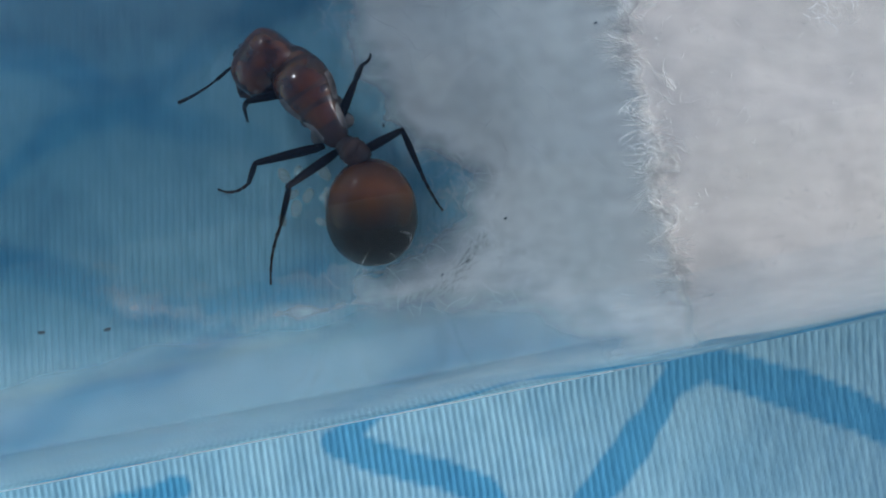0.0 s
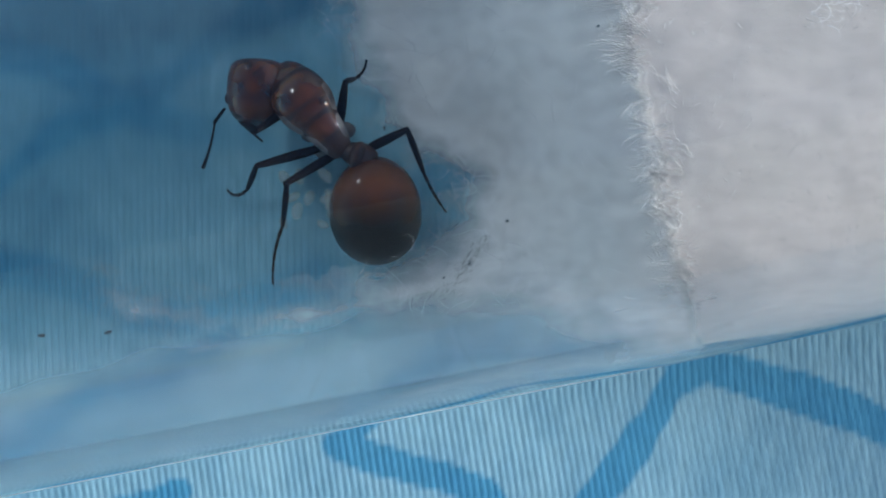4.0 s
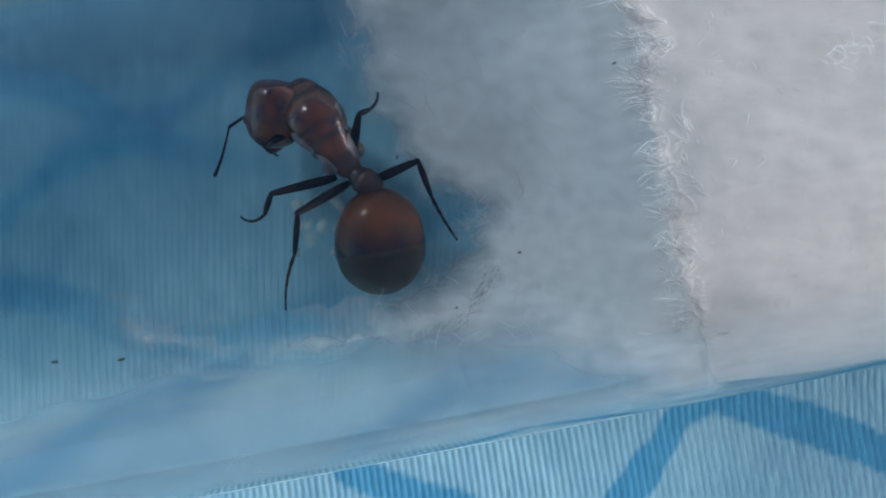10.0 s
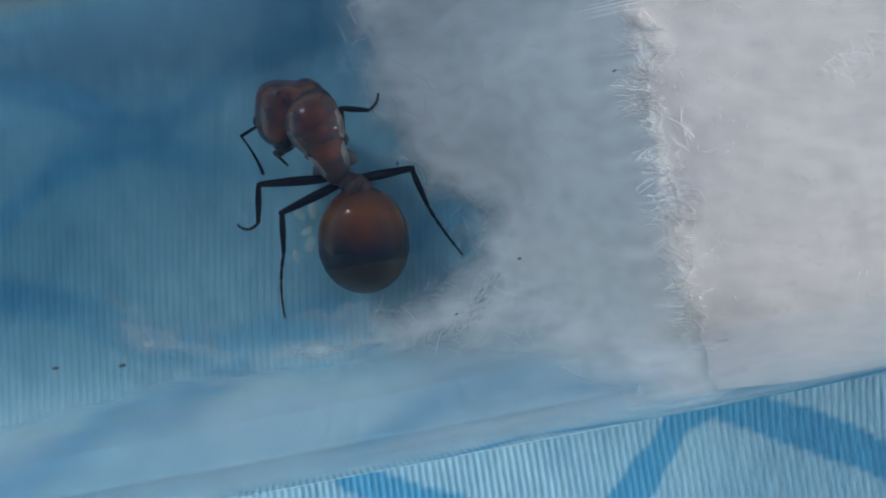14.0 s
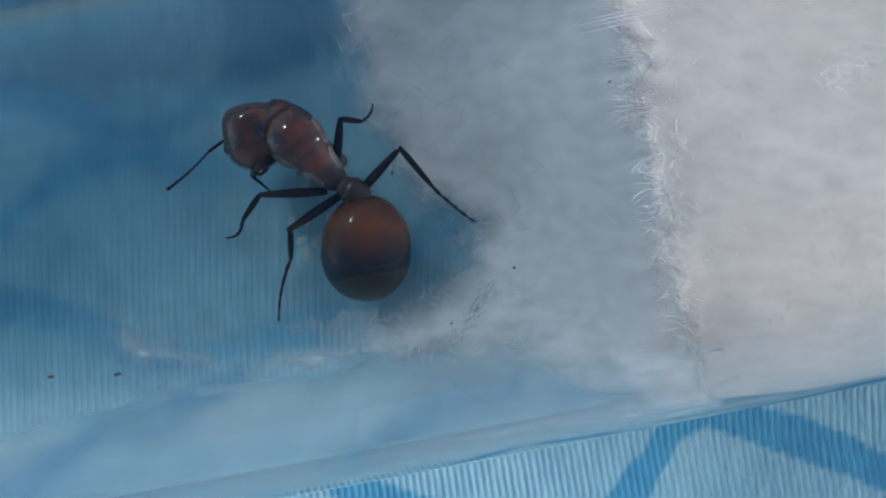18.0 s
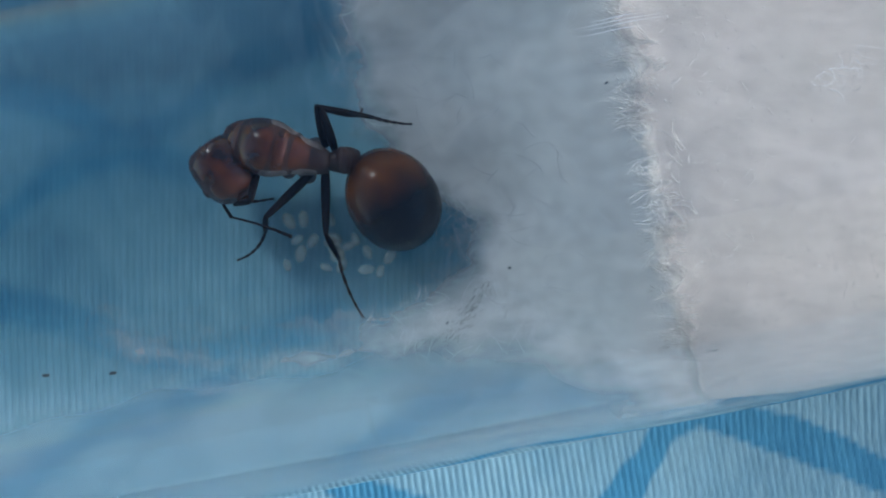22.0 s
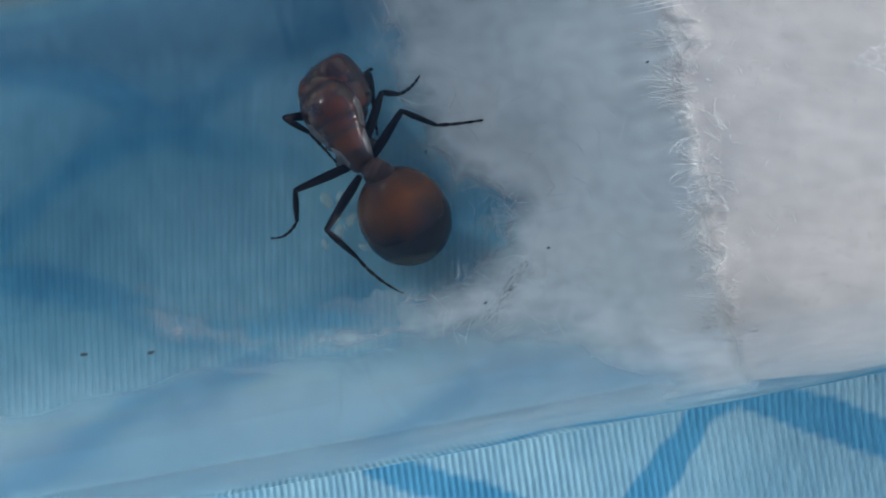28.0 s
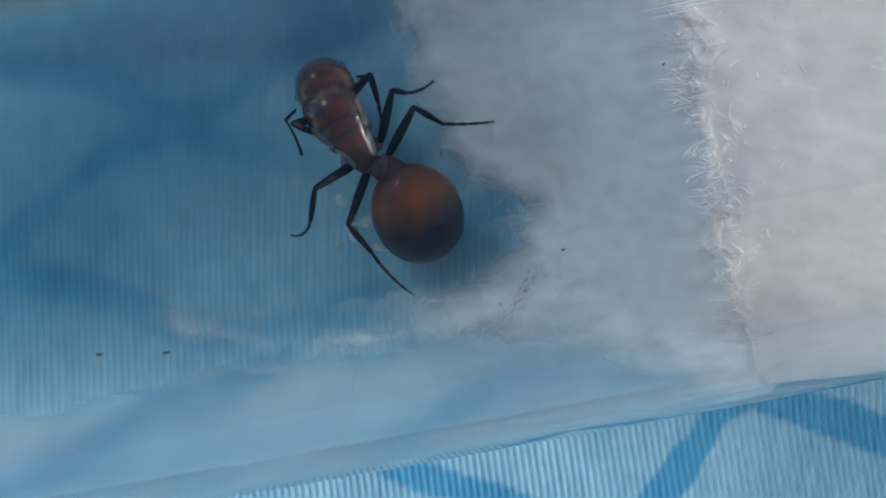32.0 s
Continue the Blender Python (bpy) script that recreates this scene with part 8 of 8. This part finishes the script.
    walk(AR_B, [
        (0, seg(-2.73, 11.48, 2.20, -2.22, 10.97, 1.51)),
        (0.5, seg(-2.35, 10.88, 2.20, -1.84, 10.37, 1.51)),
        (0.6, seg(-2.25, 10.98, 2.24, -1.62, 10.43, 1.69)),
        (0.7, seg(-2.01, 11.21, 2.34, -1.20, 10.65, 2.16)),
        (0.8, seg(-1.72, 11.48, 2.46, -0.88, 11.04, 2.76)),
        (0.9, seg(-1.48, 11.71, 2.56, -0.77, 11.45, 3.21)),
        (1, seg(-1.38, 11.81, 2.60, -0.76, 11.63, 3.37)),
        (1.5, seg(-0.76, 11.63, 2.60, -0.08, 11.47, 3.31)),
        (2, seg(-0.51, 11.61, 2.60, 0.23, 11.46, 3.26)),
        (2.167, seg(-0.82, 11.38, 2.55, 0.00, 11.13, 3.05)),
        (2.333, seg(-1.41, 10.96, 2.45, -0.52, 10.55, 2.62)),
        (2.5, seg(-1.73, 10.74, 2.40, -0.85, 10.27, 2.38)),
        (2.667, seg(-2.10, 10.67, 2.35, -1.27, 10.15, 2.14)),
        (2.833, seg(-2.80, 10.54, 2.25, -2.15, 10.00, 1.71)),
        (3, seg(-3.18, 10.47, 2.20, -2.66, 9.95, 1.51)),
        (3.5, seg(-3.12, 10.39, 2.20, -2.60, 9.88, 1.51)),
        (5.5, seg(-3.03, 10.59, 2.20, -2.52, 10.08, 1.51)),
        (6, seg(-3.00, 10.62, 2.20, -2.49, 10.10, 1.51)),
        (7, seg(-3.05, 10.63, 2.20, -2.54, 10.12, 1.51)),
        (8, seg(-2.97, 10.66, 2.20, -2.46, 10.15, 1.51)),
        (9, seg(-2.96, 10.74, 2.20, -2.45, 10.22, 1.51)),
        (10, seg(-2.95, 10.76, 2.20, -2.44, 10.25, 1.51)),
        (11, seg(-2.96, 10.74, 2.20, -2.45, 10.22, 1.51)),
        (12, seg(-2.96, 10.75, 2.20, -2.45, 10.24, 1.51)),
        (13, seg(-2.87, 10.82, 2.20, -2.36, 10.30, 1.51)),
        (13.4, seg(-2.71, 10.90, 2.20, -2.20, 10.38, 1.51)),
        (14, seg(-2.56, 11.05, 2.20, -2.05, 10.53, 1.51)),
        (14.5, seg(-2.63, 11.17, 2.20, -2.11, 10.66, 1.51)),
        (16.5, seg(-2.60, 11.12, 2.20, -2.08, 10.61, 1.51)),
        (17, seg(-2.54, 11.11, 2.20, -2.03, 10.60, 1.51)),
        (17.5, seg(-3.81, 10.42, 2.20, -3.30, 9.91, 1.51)),
        (18, seg(-3.70, 10.48, 2.20, -3.19, 9.97, 1.51)),
        (18.5, seg(-2.82, 11.36, 2.20, -2.31, 10.85, 1.51)),
        (19, seg(-3.89, 10.55, 2.20, -3.38, 10.04, 1.51)),
        (19.5, seg(-3.29, 11.44, 2.20, -2.77, 10.92, 1.51)),
        (20, seg(-2.68, 11.31, 2.20, -2.16, 10.80, 1.51)),
        (20.5, seg(-2.54, 11.24, 2.20, -2.03, 10.72, 1.51)),
        (21, seg(-3.99, 10.78, 2.20, -3.48, 10.26, 1.51)),
        (21.5, seg(-4.72, 9.44, 2.20, -4.21, 8.93, 1.51)),
        (22, seg(-4.74, 9.01, 2.20, -4.23, 8.50, 1.51)),
        (22.5, seg(-4.44, 7.93, 2.20, -3.92, 7.41, 1.51)),
        (23, seg(-4.54, 10.05, 2.20, -4.02, 9.54, 1.51)),
        (23.1, seg(-4.18, 10.28, 2.24, -3.54, 9.77, 1.67)),
        (23.2, seg(-3.33, 10.82, 2.34, -2.46, 10.40, 2.10)),
        (23.3, seg(-2.32, 11.47, 2.46, -1.37, 11.23, 2.65)),
        (23.4, seg(-1.47, 12.01, 2.56, -0.63, 11.98, 3.09)),
        (23.5, seg(-1.12, 12.23, 2.60, -0.36, 12.29, 3.25)),
        (23.6, seg(-1.16, 12.17, 2.52, -0.32, 12.14, 3.06)),
        (23.7, seg(-1.27, 12.02, 2.34, -0.32, 11.78, 2.53)),
        (23.8, seg(-1.40, 11.83, 2.11, -0.53, 11.41, 1.87)),
        (23.9, seg(-1.51, 11.68, 1.93, -0.87, 11.18, 1.35)),
        (24, seg(-1.56, 11.62, 1.85, -1.04, 11.10, 1.16)),
        (25, seg(-1.58, 11.63, 1.85, -1.07, 11.12, 1.16)),
        (25.5, seg(-1.61, 11.60, 1.85, -1.09, 11.08, 1.16)),
        (28, seg(-1.58, 11.61, 1.85, -1.07, 11.10, 1.16)),
        (28.2, seg(-1.54, 11.74, 1.93, -0.91, 11.20, 1.37)),
        (28.4, seg(-1.43, 12.03, 2.11, -0.60, 11.51, 1.92)),
        (28.6, seg(-1.30, 12.39, 2.34, -0.43, 11.99, 2.61)),
        (28.8, seg(-1.19, 12.68, 2.52, -0.44, 12.47, 3.14)),
        (29, seg(-1.15, 12.80, 2.60, -0.49, 12.68, 3.34)),
        (30, seg(-1.79, 12.41, 2.60, -1.09, 12.44, 3.32)),
        (30.5, seg(-1.67, 12.34, 2.60, -1.14, 12.64, 3.40)),
        (31, seg(-1.54, 12.26, 2.60, -1.25, 12.80, 3.39)),
        (31.5, seg(-1.62, 12.27, 2.60, -1.17, 12.51, 3.46)),
        (32, seg(-1.69, 12.27, 2.60, -1.14, 12.19, 3.43))])
    walk(AR_T, [
        (0, seg(-2.22, 10.97, 1.51, -4.28, 12.66, 1.12)),
        (0.5, seg(-1.84, 10.37, 1.51, -3.90, 12.06, 1.12)),
        (0.6, seg(-1.62, 10.43, 1.69, -3.59, 12.04, 0.79)),
        (0.7, seg(-1.20, 10.65, 2.16, -2.67, 11.84, 0.24)),
        (0.8, seg(-0.88, 11.04, 2.76, -1.38, 11.42, 0.13)),
        (0.9, seg(-0.77, 11.45, 3.21, -0.33, 11.05, 0.58)),
        (1, seg(-0.76, 11.63, 3.37, 0.06, 10.93, 0.89)),
        (1.5, seg(-0.08, 11.47, 3.31, 0.26, 10.31, 0.90)),
        (2, seg(0.23, 11.46, 3.26, 0.08, 9.92, 1.04)),
        (2.167, seg(0.00, 11.13, 3.05, -0.63, 9.95, 0.71)),
        (2.333, seg(-0.52, 10.55, 2.62, -1.94, 10.20, 0.35)),
        (2.5, seg(-0.85, 10.27, 2.38, -2.59, 10.39, 0.32)),
        (2.667, seg(-1.27, 10.15, 2.14, -3.25, 10.75, 0.40)),
        (2.833, seg(-2.15, 10.00, 1.71, -4.29, 11.37, 0.80)),
        (3, seg(-2.66, 9.95, 1.51, -4.73, 11.65, 1.12)),
        (3.5, seg(-2.60, 9.88, 1.51, -4.67, 11.57, 1.12)),
        (5.5, seg(-2.52, 10.08, 1.51, -4.58, 11.77, 1.12)),
        (6, seg(-2.49, 10.10, 1.51, -4.55, 11.80, 1.12)),
        (7, seg(-2.54, 10.12, 1.51, -4.60, 11.81, 1.12)),
        (8, seg(-2.46, 10.15, 1.51, -4.52, 11.84, 1.12)),
        (9, seg(-2.45, 10.22, 1.51, -4.51, 11.92, 1.12)),
        (10, seg(-2.44, 10.25, 1.51, -4.50, 11.94, 1.12)),
        (11, seg(-2.45, 10.22, 1.51, -4.51, 11.92, 1.12)),
        (12, seg(-2.45, 10.24, 1.51, -4.51, 11.93, 1.12)),
        (13, seg(-2.36, 10.30, 1.51, -4.42, 12.00, 1.12)),
        (13.4, seg(-2.20, 10.38, 1.51, -4.26, 12.08, 1.12)),
        (14, seg(-2.05, 10.53, 1.51, -4.11, 12.23, 1.12)),
        (14.5, seg(-2.11, 10.66, 1.51, -4.18, 12.35, 1.12)),
        (16.5, seg(-2.08, 10.61, 1.51, -4.15, 12.30, 1.12)),
        (17, seg(-2.03, 10.60, 1.51, -4.09, 12.29, 1.12)),
        (17.5, seg(-3.30, 9.91, 1.51, -5.36, 11.60, 1.12)),
        (18, seg(-3.19, 9.97, 1.51, -5.25, 11.66, 1.12)),
        (18.5, seg(-2.31, 10.85, 1.51, -4.37, 12.54, 1.12)),
        (19, seg(-3.38, 10.04, 1.51, -5.44, 11.73, 1.12)),
        (19.5, seg(-2.77, 10.92, 1.51, -4.84, 12.62, 1.12)),
        (20, seg(-2.16, 10.80, 1.51, -4.23, 12.49, 1.12)),
        (20.5, seg(-2.03, 10.72, 1.51, -4.09, 12.42, 1.12)),
        (21, seg(-3.48, 10.26, 1.51, -5.54, 11.96, 1.12)),
        (21.5, seg(-4.21, 8.93, 1.51, -6.27, 10.62, 1.12)),
        (22, seg(-4.23, 8.50, 1.51, -6.29, 10.19, 1.12)),
        (22.5, seg(-3.92, 7.41, 1.51, -5.99, 9.11, 1.12)),
        (23, seg(-4.02, 9.54, 1.51, -6.09, 11.23, 1.12)),
        (23.1, seg(-3.54, 9.77, 1.67, -5.64, 11.25, 0.83)),
        (23.2, seg(-2.46, 10.40, 2.10, -4.38, 11.16, 0.35)),
        (23.3, seg(-1.37, 11.23, 2.65, -2.59, 10.97, 0.26)),
        (23.4, seg(-0.63, 11.98, 3.09, -1.01, 10.90, 0.65)),
        (23.5, seg(-0.36, 12.29, 3.25, -0.36, 10.92, 0.92)),
        (23.6, seg(-0.32, 12.14, 3.06, -0.70, 11.06, 0.61)),
        (23.7, seg(-0.32, 11.78, 2.53, -1.55, 11.52, 0.14)),
        (23.8, seg(-0.53, 11.41, 1.87, -2.45, 12.17, 0.12)),
        (23.9, seg(-0.87, 11.18, 1.35, -2.97, 12.65, 0.52)),
        (24, seg(-1.04, 11.10, 1.16, -3.11, 12.80, 0.77)),
        (25, seg(-1.07, 11.12, 1.16, -3.13, 12.81, 0.77)),
        (25.5, seg(-1.09, 11.08, 1.16, -3.16, 12.78, 0.77)),
        (28, seg(-1.07, 11.10, 1.16, -3.13, 12.79, 0.77)),
        (28.2, seg(-0.91, 11.20, 1.37, -2.90, 12.78, 0.47)),
        (28.4, seg(-0.60, 11.51, 1.92, -2.14, 12.59, -0.02)),
        (28.6, seg(-0.43, 11.99, 2.61, -1.01, 12.20, -0.02)),
        (28.8, seg(-0.44, 12.47, 3.14, -0.08, 11.88, 0.53)),
        (29, seg(-0.49, 12.68, 3.34, 0.26, 11.79, 0.90)),
        (30, seg(-1.09, 12.44, 3.32, -1.03, 12.33, 0.62)),
        (30.5, seg(-1.14, 12.64, 3.40, -1.11, 12.52, 0.70)),
        (31, seg(-1.25, 12.80, 3.39, -1.25, 12.68, 0.69)),
        (31.5, seg(-1.17, 12.51, 3.46, -1.18, 12.45, 0.76)),
        (32, seg(-1.14, 12.19, 3.43, -1.15, 12.20, 0.73))])


motions()
